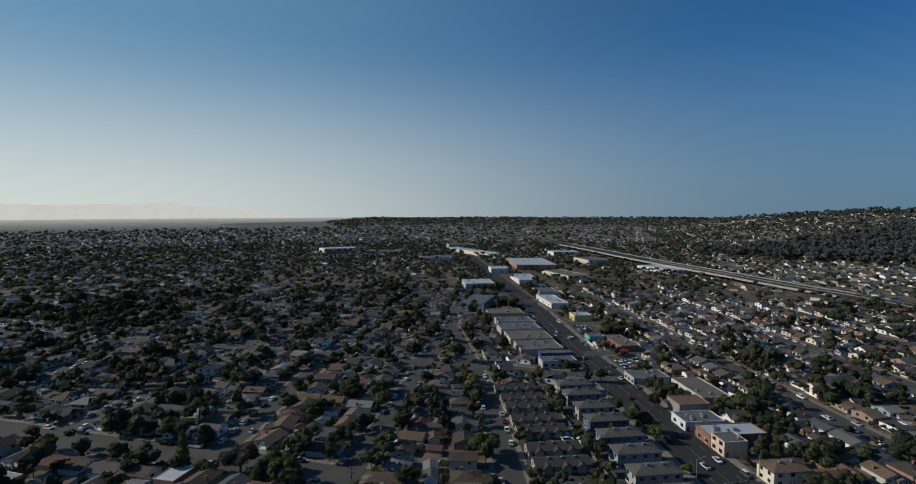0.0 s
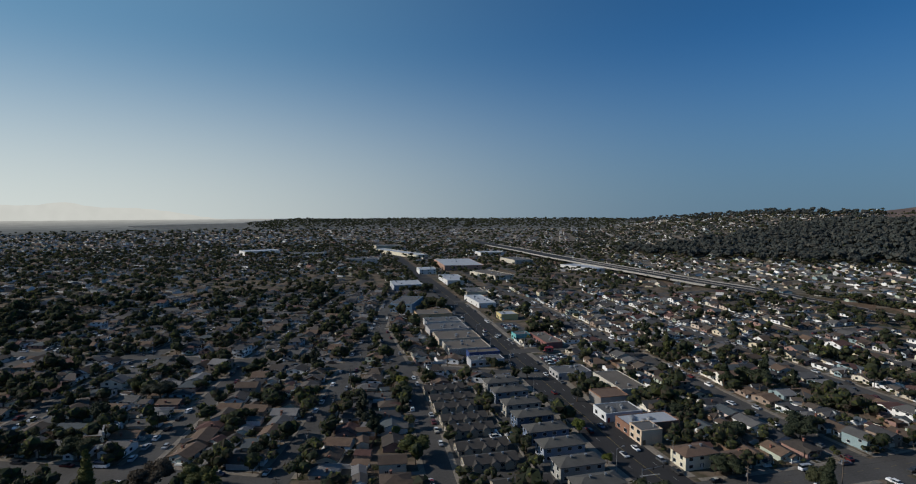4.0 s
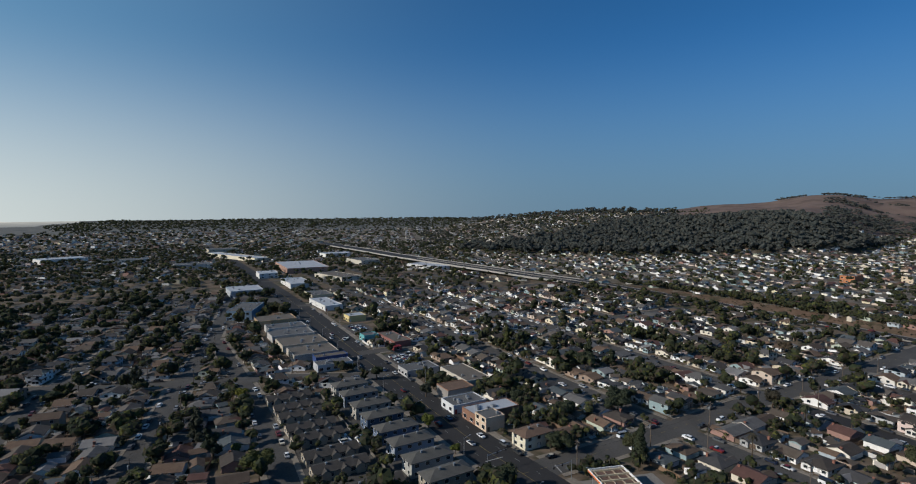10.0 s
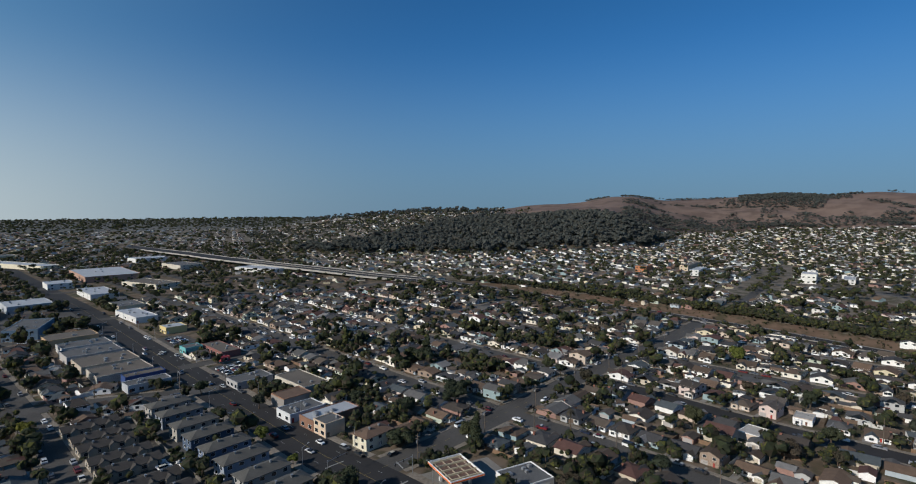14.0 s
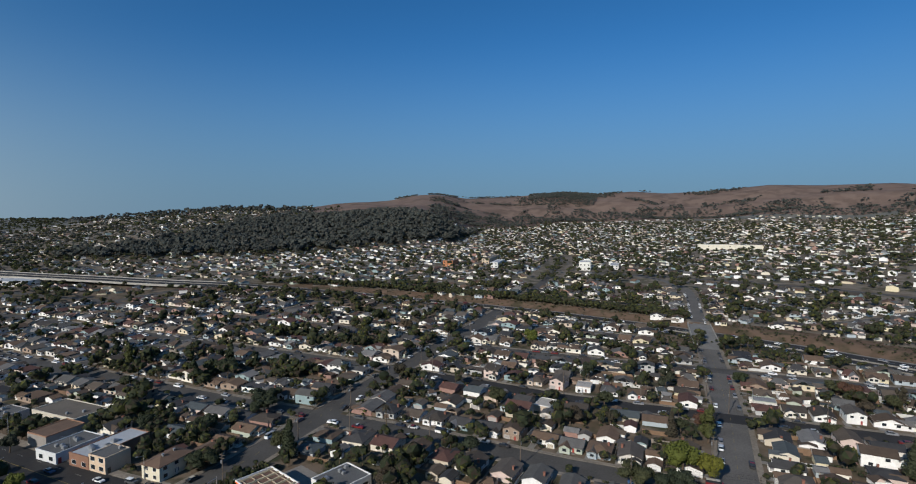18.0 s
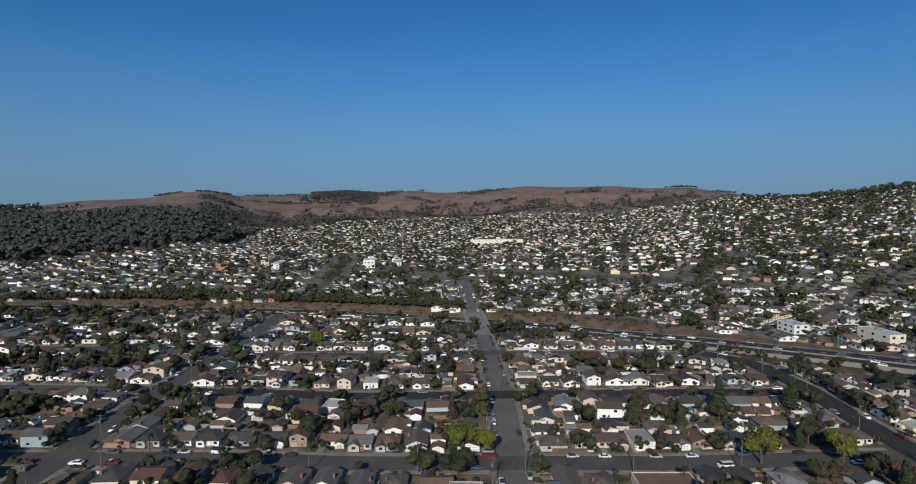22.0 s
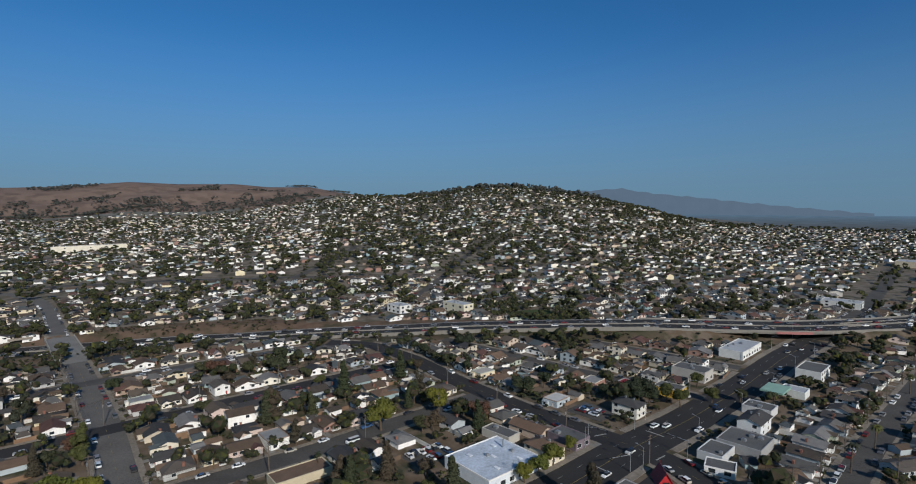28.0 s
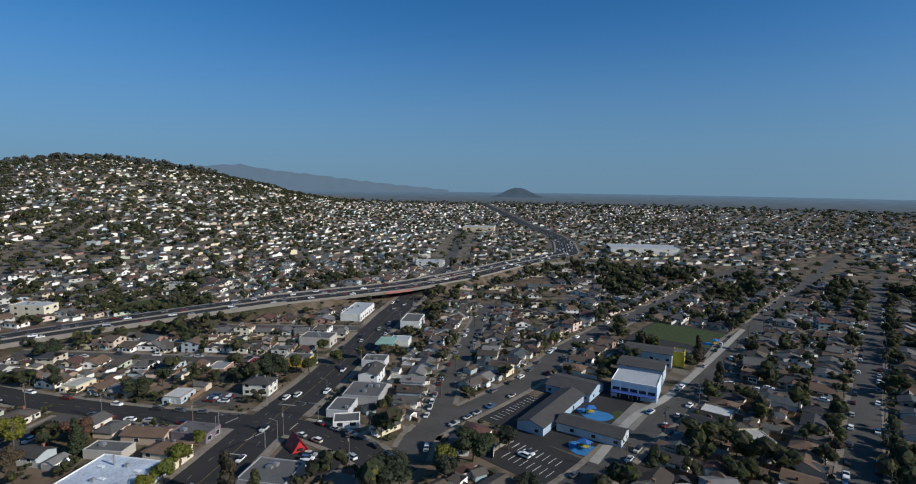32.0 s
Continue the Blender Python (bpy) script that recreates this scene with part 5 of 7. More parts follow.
M_SKYLIGHT = mat("skylight_plastic", [(0.65, 0.68, 0.72)], 0.3, vary=0.05)


def flat_building(x, y, w, d, h, ang, wall, roof, label, name="shop_building", category="building", wins="s", units=2, trim=None, group="commercial buildings of the boulevard"):
    """A flat-roofed block with parapet, roof units, doors and windows; w along its local x."""
    b = thing(name, label, category, group)
    part("wall", boxes((-w / 2, -d / 2, -0.3, w / 2, d / 2, h - 0.5)), wall, b)
    p = 0.3
    part("parapet", boxes((-w / 2 - 0.05, -d / 2 - 0.05, h - 0.5, w / 2 + 0.05, -d / 2 + p, h), (-w / 2 - 0.05, d / 2 - p, h - 0.5, w / 2 + 0.05, d / 2 + 0.05, h),
                          (-w / 2 - 0.05, -d / 2 + p, h - 0.5, -w / 2 + p, d / 2 - p, h), (w / 2 - p, -d / 2 + p, h - 0.5, w / 2 + 0.05, d / 2 - p, h)), trim or wall, b)
    part("roof", boxes((-w / 2 + p, -d / 2 + p, h - 0.5, w / 2 - p, d / 2 - p, h - 0.3)), roof, b)
    rng = np.random.default_rng(int(abs(x * 7 + y * 13)))
    for _ in range(units):
        ux, uy, s = rng.uniform(-w / 3, w / 3), rng.uniform(-d / 3, d / 3), rng.uniform(0.5, 1.0)
        part("roof_unit", boxes((ux - s, uy - s, h - 0.3, ux + s, uy + s, h + 0.6), (ux - s * 0.6, uy - s * 0.6, h + 0.6, ux + s * 0.6, uy + s * 0.6, h + 0.8)), M_STEEL, b)
    for side in wins:
        ln = w if side in "sn" else d
        n = max(1, min(7 if math.hypot(x, y) < 420 else 3, int(ln / 4.2)))
        for k in range(n):
            u = (k + 0.5) / n * ln - ln / 2
            px, py = {"s": (u, -d / 2), "n": (u, d / 2), "e": (w / 2, u), "w": (-w / 2, u)}[side]
            for z in ([1.0] if h < 6 else [1.0, 1.0 + h / 2]):
                window(b, px, py, z, min(2.2, ln / n * 0.55), 1.5, side, split=False)
    part("door", boxes((-w / 2 + 0.7, -d / 2 - 0.07, 0, -w / 2 + 1.0, -d / 2, 2.2), (-w / 2 + 1.0, -d / 2 - 0.07, 0, -w / 2 + 1.9, -d / 2, 2.2)), M_DOOR, b)
    claim_block(x, y, w, d, ang)
    b.matrix_basis = pose(x, y, float(height(x, y)), 0, 0, ang)
    return b


def pitched_building(x, y, w, d, h, rise, ang, wall, roof, label, kind="hip", name="apartment_building", category="building", storeys=2, group="apartment buildings", vents=2):
    b = thing(name, label, category, group)
    axis = "x" if w >= d else "y"
    bm = boxes((-w / 2, -d / 2, -0.3, w / 2, d / 2, h))
    if kind == "gable":
        gable_end(bm, -w / 2, -d / 2, w / 2, d / 2, h, rise, axis)
    part("wall", bm, wall, b)
    if kind == "hip":
        part("roof", slab_hip(bmesh.new(), -w / 2, -d / 2, w / 2, d / 2, h, rise), roof, b)
    else:
        part("roof", slab_gable(bmesh.new(), -w / 2, -d / 2, w / 2, d / 2, h, rise, axis), roof, b)
    for k in range(vents):
        vx = (k + 1) / (vents + 1) * w - w / 2
        part("roof_vent", boxes((vx - 0.3, -0.9, h + rise * 0.4, vx + 0.3, -0.3, h + rise + 0.45), (vx - 0.4, -1.0, h + rise + 0.45, vx + 0.4, -0.2, h + rise + 0.6)), M_STEEL, b)
    for s in range(storeys):
        z = 0.95 + s * 2.7
        for k in range(max(2, int(w / 4))):
            u = (k + 0.5) / max(2, int(w / 4)) * w - w / 2
            window(b, u, -d / 2, z, 1.6, 1.25, "s", split=False)
            if k % 2 == 0:
                window(b, u, d / 2, z, 1.6, 1.25, "n", split=False)
        for side, px in (("w", -w / 2), ("e", w / 2)):
            for k in (-0.22, 0.22):
                window(b, px, k * d, z, 1.3, 1.25, side, split=False)
    part("door", boxes((-0.5, -d / 2 - 0.06, 0, 0.45, -d / 2, 2.1)), M_DOOR, b)
    claim_block(x, y, w, d, ang)
    b.matrix_basis = pose(x, y, float(height(x, y)), 0, 0, ang)
    return b


M_APT_BROWN = mat("dark_brown_shingle", [(0.052, 0.047, 0.042)], 0.9, "", 0.4, 0.25, 6.0, 0.8, bump_scale=5.0)
M_APT_ROOF = mat("olive_grey_shingle", [(0.085, 0.082, 0.074)], 0.9, "", 0.4, 0.25, 6.0, 0.8, bump_scale=5.0)
# two-storey apartment houses between the lane and the boulevard
tints = [(0.260, 0.248, 0.223), (0.161, 0.180, 0.205), (0.279, 0.260, 0.223), (0.062, 0.087, 0.130), (0.105, 0.136, 0.198), (0.223, 0.248, 0.285), (0.273, 0.267, 0.242), (0.260, 0.229, 0.180)]
names = ["grey", "slate-grey", "cream", "dark blue", "blue", "pale blue-grey", "pale grey", "tan"]
for k, y in enumerate((271, 257, 240, 225, 209.5, 195, 179.5, 165)):
    pitched_building(66 - (y - 195) * 0.09, y, 17, 8.0, 5.6, 1.7, 6 + 1.5, paint(*[min(0.6, 1.15 * v) for v in tints[k]]), M_APT_ROOF, "two-storey %s apartment house with hipped dark roof" % names[k])
# low paired apartment blocks west of the white boundary wall
for k, (x, y) in enumerate(((29, 272), (31, 258), (32, 247), (33.5, 232), (34.5, 220), (36.5, 203), (37.5, 190.5), (45, 172))):
    ap = pitched_building(x, y, 20, 7.4, 2.9, 1.5, 7, paint(0.30, 0.26, 0.2), M_APT_BROWN, "low cream apartment block with dark brown gabled roof", "gable", storeys=1, vents=3)
    for u in (-6.0, 1.0, 6.6):
        gb = boxes((u - 1.6, -4.7, -0.3, u + 1.6, -3.7, 2.8))
        gable_end(gb, u - 1.6, -4.7, u + 1.6, -3.7, 2.8, 1.0, "y")
        part("porch_wall", gb, paint(0.36, 0.30, 0.22), ap)
        part("porch_roof", slab_gable(bmesh.new(), u - 1.6, -4.7, u + 1.6, -1.6, 2.8, 1.0, "y", 0.3, 0.12), M_APT_BROWN, ap)
long_wall("boundary_wall", [(41, 300), (43.8, 287), (46.5, 254.6), (50.2, 212.4), (53, 184.6), (55, 160)], 0, 0.25, lambda q: q[:, 0] * 0, 1.4, mat("dull_block_wall", [(0.13, 0.12, 0.105)], 0.9, "", 0.3, 0.3, 3.0), "long dull block wall between apartment yards", "wall")
strip("parking_yard", [(51, 158), (48, 215), (44, 285)], 30, 0.03, M_ASPHALT, label="grey asphalt yard between the apartment blocks", category="parking lot")

W, C = (0.62, 0.61, 0.58), (0.52, 0.45, 0.33)
# the boulevard's east side, from the cross street northwards
cn = thing("station_canopy", "fuel station canopy with open lattice roof and orange fascia", "canopy")
part("fascia", boxes((-6.5, -8.5, 4.6, 6.5, -8.2, 5.5), (-6.5, 8.2, 4.6, 6.5, 8.5, 5.5), (-6.5, -8.2, 4.6, -6.2, 8.2, 5.5), (6.2, -8.2, 4.6, 6.5, 8.2, 5.5)), M_TRIM, cn, "white fascia")
part("fascia_band", boxes((-6.56, -8.56, 4.7, 6.56, -8.5, 5.2), (-6.56, -8.5, 4.7, -6.5, 8.5, 5.2)), M_ORANGE, cn, "orange fascia band")
part("roof_deck", boxes((-6.2, -8.2, 4.7, 6.2, 8.2, 4.85)), mat("brown_canopy_deck", [(0.13, 0.08, 0.06)], 0.8, "", 0.5, 0.2, 3), cn)
for k in range(5):
    part("rafter", boxes((-6.2, -7.2 + k * 3.5, 4.85, 6.2, -6.8 + k * 3.5, 5.4)), paint(0.5, 0.42, 0.28), cn)
for k in range(4):
    part("joist", boxes((-5.0 + k * 3.3, -8.2, 4.86, -4.85 + k * 3.3, 8.2, 5.2)), paint(0.36, 0.3, 0.22), cn)
for sx in (-3.5, 3.5):
    for sy in (-4.5, 4.5):
        part("column", tube(bmesh.new(), (sx, sy, 0), (sx, sy, 4.7), 0.25, 0.25), M_STEEL, cn)
cn.matrix_basis = pose(118.5, 137, 0, 0, 0, -12)
for px, py in ((115, 141), (121.5, 133)):
    pump = thing("fuel_pump", "white fuel pump on a concrete island under the canopy", "fuel pump")
    part("island", boxes((-0.6, -1.6, 0, 0.6, 1.6, 0.18)), M_CONCRETE, pump)
    part("cabinet", boxes((-0.4, -0.5, 0.18, 0.4, 0.5, 1.7)), M_TRIM, pump)
    pump.matrix_basis = pose(px, py, 0, 0, 0, -12)
flat_building(134.5, 119.5, 15, 13, 4.4, -12, paint(*W), M_FLAT, "flat-roofed shop with white parapet beside the fuel station", "corner_shop", wins="sw", units=4, trim=M_TRIM)
pitched_building(113.5, 182, 14, 8.5, 5.4, 1.7, 8, paint(0.60, 0.55, 0.42), M_BROWN_SHINGLE, "cream two-storey house with brown hipped roof", name="corner_house", group="")
flat_building(105.5, 204, 9.5, 9, 6.2, 6, paint(0.55, 0.42, 0.30), M_FLAT, "tall tan stucco shop with flat grey roof", wins="w", units=1)
flat_building(111.5, 214.5, 24, 11, 5.0, 6, paint(0.22, 0.12, 0.08), M_FLAT_WHITE, "long brick-fronted shop with pale flat roof", wins="w", units=6)
flat_building(105, 230, 18, 12, 4.2, 6, paint(0.55, 0.56, 0.56), M_FLAT, "low pale shop with grey flat roof", wins="w", units=5)
flat_building(108, 247, 15, 12, 5.4, 6, paint(0.24, 0.22, 0.20), M_BROWN_SHINGLE, "dark shop with tall white columns on its front", wins="s", units=0, trim=paint(0.28, 0.16, 0.1))
flat_building(123, 268, 15, 30, 4.4, 6, paint(0.5, 0.46, 0.38), M_FLAT_TAN, "long low shop with tan flat roof", wins="w", units=2)
flat_building(103.5, 290, 20, 13, 4.2, 6, paint(0.35, 0.34, 0.33), M_FLAT, "low grey workshop with flat roof", wins="w", units=3)
flat_building(107, 343, 5.5, 4.5, 3.0, 6, paint(0.32, 0.07, 0.07), M_RED, "small red kiosk in a car lot", wins="s", units=0)
flat_building(112, 366, 12, 32, 4.2, 6, paint(0.22, 0.10, 0.085), M_FLAT_TAN, "long shop row with red fascia and tan roof", wins="w", units=4)
flat_building(97.5, 379, 11, 10, 4.6, 6, paint(0.12, 0.36, 0.36), M_FLAT, "teal corner shop with flat roof", wins="w", units=1)
flat_building(104, 452, 15, 14, 5.2, 6, paint(0.6, 0.48, 0.22), M_FLAT_WHITE, "yellow shop with pale flat roof", wins="w", units=2)
flat_building(93, 528, 17, 50, 5.0, 8, paint(*W), M_FLAT_WHITE, "long white shop row with pale roof", wins="w", units=5)
flat_building(96, 588, 22, 32, 5.0, 6, paint(*C), M_FLAT, "cream shop row with grey roof", wins="w", units=3)
flat_building(86, 690, 26, 60, 6.0, 5, paint(*W), M_FLAT_WHITE, "white store with broad pale roof", wins="w", units=4)
# its west side
flat_building(60, 319, 21, 10, 4.4, 6, paint(0.42, 0.43, 0.44), M_FLAT, "low pale workshop with flat roof", wins="s", units=3)
flat_building(61, 333, 20, 8, 5.0, 6, paint(0.03, 0.06, 0.17), M_FLAT_TAN, "deep blue shop with flat roof", wins="e", units=1)
flat_building(53, 352, 28, 22, 4.6, 6, paint(0.42, 0.38, 0.32), M_FLAT_TAN, "long shop with tan felt roof", wins="e", units=4)
flat_building(50, 380, 30, 24, 4.6, 6, paint(0.42, 0.36, 0.28), M_FLAT_TAN, "shop with broad tan and grey roof", wins="e", units=5)
flat_building(46, 408, 30, 22, 4.8, 6, paint(0.4, 0.38, 0.36), M_FLAT, "workshop with broad grey roof", wins="e", units=5)
flat_building(45, 432, 28, 18, 5.0, 6, paint(0.45, 0.44, 0.42), M_FLAT, "pale workshop with grey roof", wins="e", units=4)
flat_building(40, 461, 30, 22, 6.0, 6, paint(0.48, 0.33, 0.19), M_FLAT_TAN, "tan store with flat tan roof", wins="e", units=2)
flat_building(20, 511, 21, 44, 8.0, -17, paint(0.17, 0.25, 0.32), M_FLAT, "large blue-grey warehouse with flat grey roof", "warehouse", wins="s", units=6)
flat_building(24, 640, 34, 40, 7.0, 6, paint(0.38, 0.40, 0.42), M_FLAT_WHITE, "grey warehouse with pale roof", "warehouse", wins="e", units=4)

# far stores and halls beside the boulevard and the freeway
for x, y, w, d, h, ang, col, rf, lab in (
        (117, 872, 62, 112, 8, 3, (0.38, 0.24, 0.18), M_FLAT_WHITE, "broad store with pale grey roof and orange-red front"),
        (28, 1105, 26, 190, 7, 27, (0.66, 0.60, 0.45), M_FLAT_WHITE, "long cream store row with pale roof"),
        (146, 735, 30, 70, 6, 20, (0.55, 0.50, 0.40), M_FLAT_TAN, "tan office building with flat roof"),
        (305, 800, 30, 74, 6, 22, W, M_FLAT_WHITE, "long white shed beside the raised freeway"),
        (-257, 1150, 70, 40, 8, 30, W, M_FLAT_WHITE, "white hall on the plain"),
        (-150, 1090, 60, 34, 7, -8, (0.58, 0.55, 0.48), M_FLAT, "pale hall with grey roof"),
        (230, 930, 36, 60, 7, 12, (0.5, 0.46, 0.38), M_FLAT, "tan workshop with flat roof"),
        (60, 790, 26, 34, 7, 4, W, M_FLAT_WHITE, "white store beside the boulevard"),
        (-40, 960, 54, 30, 7, 6, (0.52, 0.50, 0.46), M_FLAT, "low grey store beside the boulevard"),
        (5, 1260, 60, 40, 9, 10, C, M_FLAT, "cream block of flats"),
        (210, 1080, 50, 36, 7, 10, W, M_FLAT_WHITE, "white store beside the freeway")):
    flat_building(x, y, w, d, h, ang, paint(*col), rf, lab, "store", wins="s", units=3, group="distant stores")

# south: round the crossing with the diagonal street
wh = flat_building(151, -110.5, 23, 26, 4.6, 8, paint(0.6, 0.63, 0.66), mat("blue_white_membrane", [(0.40, 0.45, 0.52)], 0.7, "", 0.16, 0.3, 1.3, 0.2), "white warehouse with pale blue-white roof and skylights", "warehouse", wins="w", units=2, trim=M_TRIM)
for kx, ky in ((-7, -6), (-7, 5), (0, 0), (6, -6), (6, 6)):
    part("skylight", boxes((kx - 1.1, ky - 0.6, 4.5, kx + 1.1, ky + 0.6, 4.75)), M_SKYLIGHT, wh, "translucent skylight")
part("flue", tube(bmesh.new(), (3, -8, 4.5), (3, -8, 7.6), 0.3, 0.3), M_STEEL, wh)
pitched_building(147.5, -131.5, 12, 9, 5.2, 1.8, 9, paint(0.58, 0.52, 0.40), M_BROWN_SHINGLE, "cream two-storey house with brown hipped roof", name="roadside_house", group="")
flat_building(152, -148, 14, 9, 3.9, 9, paint(0.16, 0.13, 0.15), M_FLAT, "dark corner shop with orange awning", "corner_shop", wins="w", units=1)
pitched_building(167, -141, 16, 8, 3.1, 1.5, 14, paint(0.42, 0.33, 0.26), M_BROWN_SHINGLE, "long low house with brown gabled roof", "gable", "long_house", storeys=1, group="")
flat_building(170, -128, 14, 7, 3.3, 14, paint(0.4, 0.38, 0.34), M_FLAT, "low grey shed-roofed house", "long_house", "house", wins="s", units=1, group="")
pitched_building(159, -192, 12, 9, 5.3, 1.7, 12, paint(0.62, 0.60, 0.54), M_DARK_SHINGLE, "white two-storey house with dark hipped roof", name="roadside_house", group="")
flat_building(165, -229, 13, 9, 4.6, 12, paint(0.50, 0.33, 0.06), M_FLAT, "yellow shop with grey upper floor", wins="w", units=0, trim=paint(0.4, 0.38, 0.34))
flat_building(179, -218, 14, 10, 3.6, 12, paint(0.3, 0.3, 0.3), M_RED, "low shop with a red roof edge", wins="w", units=1)
flat_building(175, -262, 18, 12, 5.8, 12, paint(0.40, 0.38, 0.35), M_FLAT, "grey two-storey flats with flat roof", "apartment_building", wins="w", units=2)
flat_building(188, -331, 14, 34, 5.2, 12, paint(0.64, 0.64, 0.62), M_FLAT_WHITE, "white flat-roofed hall beside the underpass", "hall", wins="w", units=4)
af = thing("red_restaurant", "steep red-roofed restaurant at the street corner", "restaurant")
bm = bmesh.new()
gable_end(bm, -3.6, -4.2, 3.6, 4.2, 0, 5.8, "y")
part("wall", bm, mat("bright_red_board", [(0.42, 0.025, 0.03)], 0.6, vary=0.1), af, "bright red gable wall")
part("roof", slab_gable(bmesh.new(), -3.7, -4.2, 3.7, 4.2, 0.2, 6.0, "y", 0.5, 0.25), M_RED, af, "dark red steep roof")
part("window", boxes((-1.4, -4.3, 0.6, 1.4, -4.22, 1.9)), M_GLASS, af)
part("spire", boxes((-0.12, 3.8, 5.8, 0.12, 4.4, 7.6)), M_RED, af, "red roof finial")
af.scale = (0.8, 0.9, 0.72)
af.rotation_euler = (0, 0, radians(233))
af.location = (113.0, -154.5, 0)
claim(113, -154.5, 6)
flat_building(107, -133, 16, 14, 4.0, 8, paint(0.3, 0.3, 0.31), M_FLAT, "low grey flat-roofed shop beside the parking lot", wins="s", units=3)
flat_building(106, -177, 10, 8, 3.0, 28, paint(0.56, 0.57, 0.58), M_FLAT, "white corner building with dark garage doors", "corner_building", wins="wn", units=0, trim=M_TRIM)
flat_building(114, -187, 9, 13, 3.3, 12, paint(0.46, 0.47, 0.48), M_FLAT, "white annex with grey flat roof", "corner_building", wins="e", units=1)
flat_building(112, -203, 16, 16, 4.0, 12, paint(0.30, 0.30, 0.30), M_FLAT, "grey workshop with flat felt roof", "workshop", wins="e", units=3)
pitched_building(119, -222, 9, 14, 5.4, 1.6, 12, paint(0.62, 0.63, 0.63), M_DARK_SHINGLE, "white two-storey house with dark gabled roof", "gable", "roadside_house", group="")
flat_building(128, -243, 12, 10, 3.8, 12, paint(0.5, 0.5, 0.5), M_FLAT, "low pale shop with flat roof", wins="e", units=2)
flat_building(131, -280, 11, 9, 3.8, 12, paint(0.60, 0.62, 0.60), M_FLAT_WHITE, "white service station shop", wins="e", units=1)
gs = thing("green_canopy", "pale green service station canopy beside the boulevard", "canopy")
part("deck", boxes((-5, -7, 4.4, 5, 7, 5.2)), paint(0.22, 0.36, 0.3), gs)
for sy in (-4, 4):
    part("column", tube(bmesh.new(), (0, sy, 0), (0, sy, 4.4), 0.25, 0.25), M_STEEL, gs)
gs.matrix_basis = pose(134, -268, 0, 0, 0, 12)
flat_building(140, -318, 12, 20, 6.0, 12, paint(0.62, 0.62, 0.6), M_FLAT, "white two-storey flats with flat grey roof", "apartment_building", wins="ew", units=0)

# motel and flats behind the avenue
flat_building(181, -50, 9, 20, 3.1, 6, paint(0.48, 0.42, 0.30), M_BROWN_SHINGLE, "cream low motel block with brown roof", "motel", wins="es", units=0)

# ---- the school ----
SA = -8
hall = flat_building(-0.8, -250.5, 19.5, 16.5, 7.6, SA, paint(0.45, 0.55, 0.66), M_FLAT_WHITE, "tall white and pale blue school hall", "school_hall", "school", wins="", units=0, trim=M_TRIM, group="school buildings")
for k in range(5):
    u = -7.6 + k * 3.8
    part("window", boxes((u - 1.5, 8.25, 3.2, u + 1.5, 8.35, 4.6)), M_GLASS, hall, "dark high-level window")
    part("rib", boxes((u + 1.8, 8.25, 0, u + 2.0, 8.4, 7.1)), M_TRIM, hall, "white wall rib")
part("opening", boxes((-3, 8.25, 0.1, 7, 8.33, 2.7)), M_GLASS, hall, "dark wide entrance")
part("canopy", boxes((-9.5, 8.35, 2.8, 9.5, 11.3, 3.05)), paint(0.03, 0.07, 0.25), hall, "deep blue entrance canopy")
for u in (-9, 0, 9):
    part("canopy_post", boxes((u - 0.08, 11.0, 0, u + 0.08, 11.2, 2.8)), M_STEEL, hall)
for x, y, w, d in ((-3, -273, 21, 15), (-6.5, -299.5, 24, 13.5)):
    b = pitched_building(x, y, w, d, 7.2, 1.0, SA, paint(0.36, 0.44, 0.52), M_DARK_SHINGLE, "two-storey pale blue school wing with dark roof and yellow edge", "gable", "school_wing", "school", 2, "school buildings", 0)
    part("edge_band", boxes((-w / 2 - 0.6, -d / 2 - 0.75, 6.6, w / 2 + 0.6, -d / 2 - 0.55, 7.2)), M_YELLOW, b, "yellow roof edge")
flat_building(-21.5, -300, 5.5, 8, 7.8, SA, M_YELLOW, M_FLAT, "yellow stair tower of the school", "school_tower", "school", wins="w", units=0, group="school buildings")
pitched_building(31.5, -214, 11, 40, 3.4, 1.9, -16, paint(0.30, 0.38, 0.48), M_DARK_SHINGLE, "long low blue school wing with grey gabled roof", "gable", "school_wing", "school", 1, "school buildings", 0)
pitched_building(14.5, -202, 25, 9.5, 3.4, 1.7, -14, paint(0.42, 0.46, 0.50), M_DARK_SHINGLE, "low school wing with grey gabled roof", "gable", "school_wing", "school", 1, "school buildings", 0)
pitched_building(26, -243, 21, 17, 3.6, 2.0, -16, paint(0.30, 0.40, 0.50), M_DARK_SHINGLE, "broad low blue school wing with grey gabled roof", "gable", "school_wing", "school", 1, "school buildings", 0)


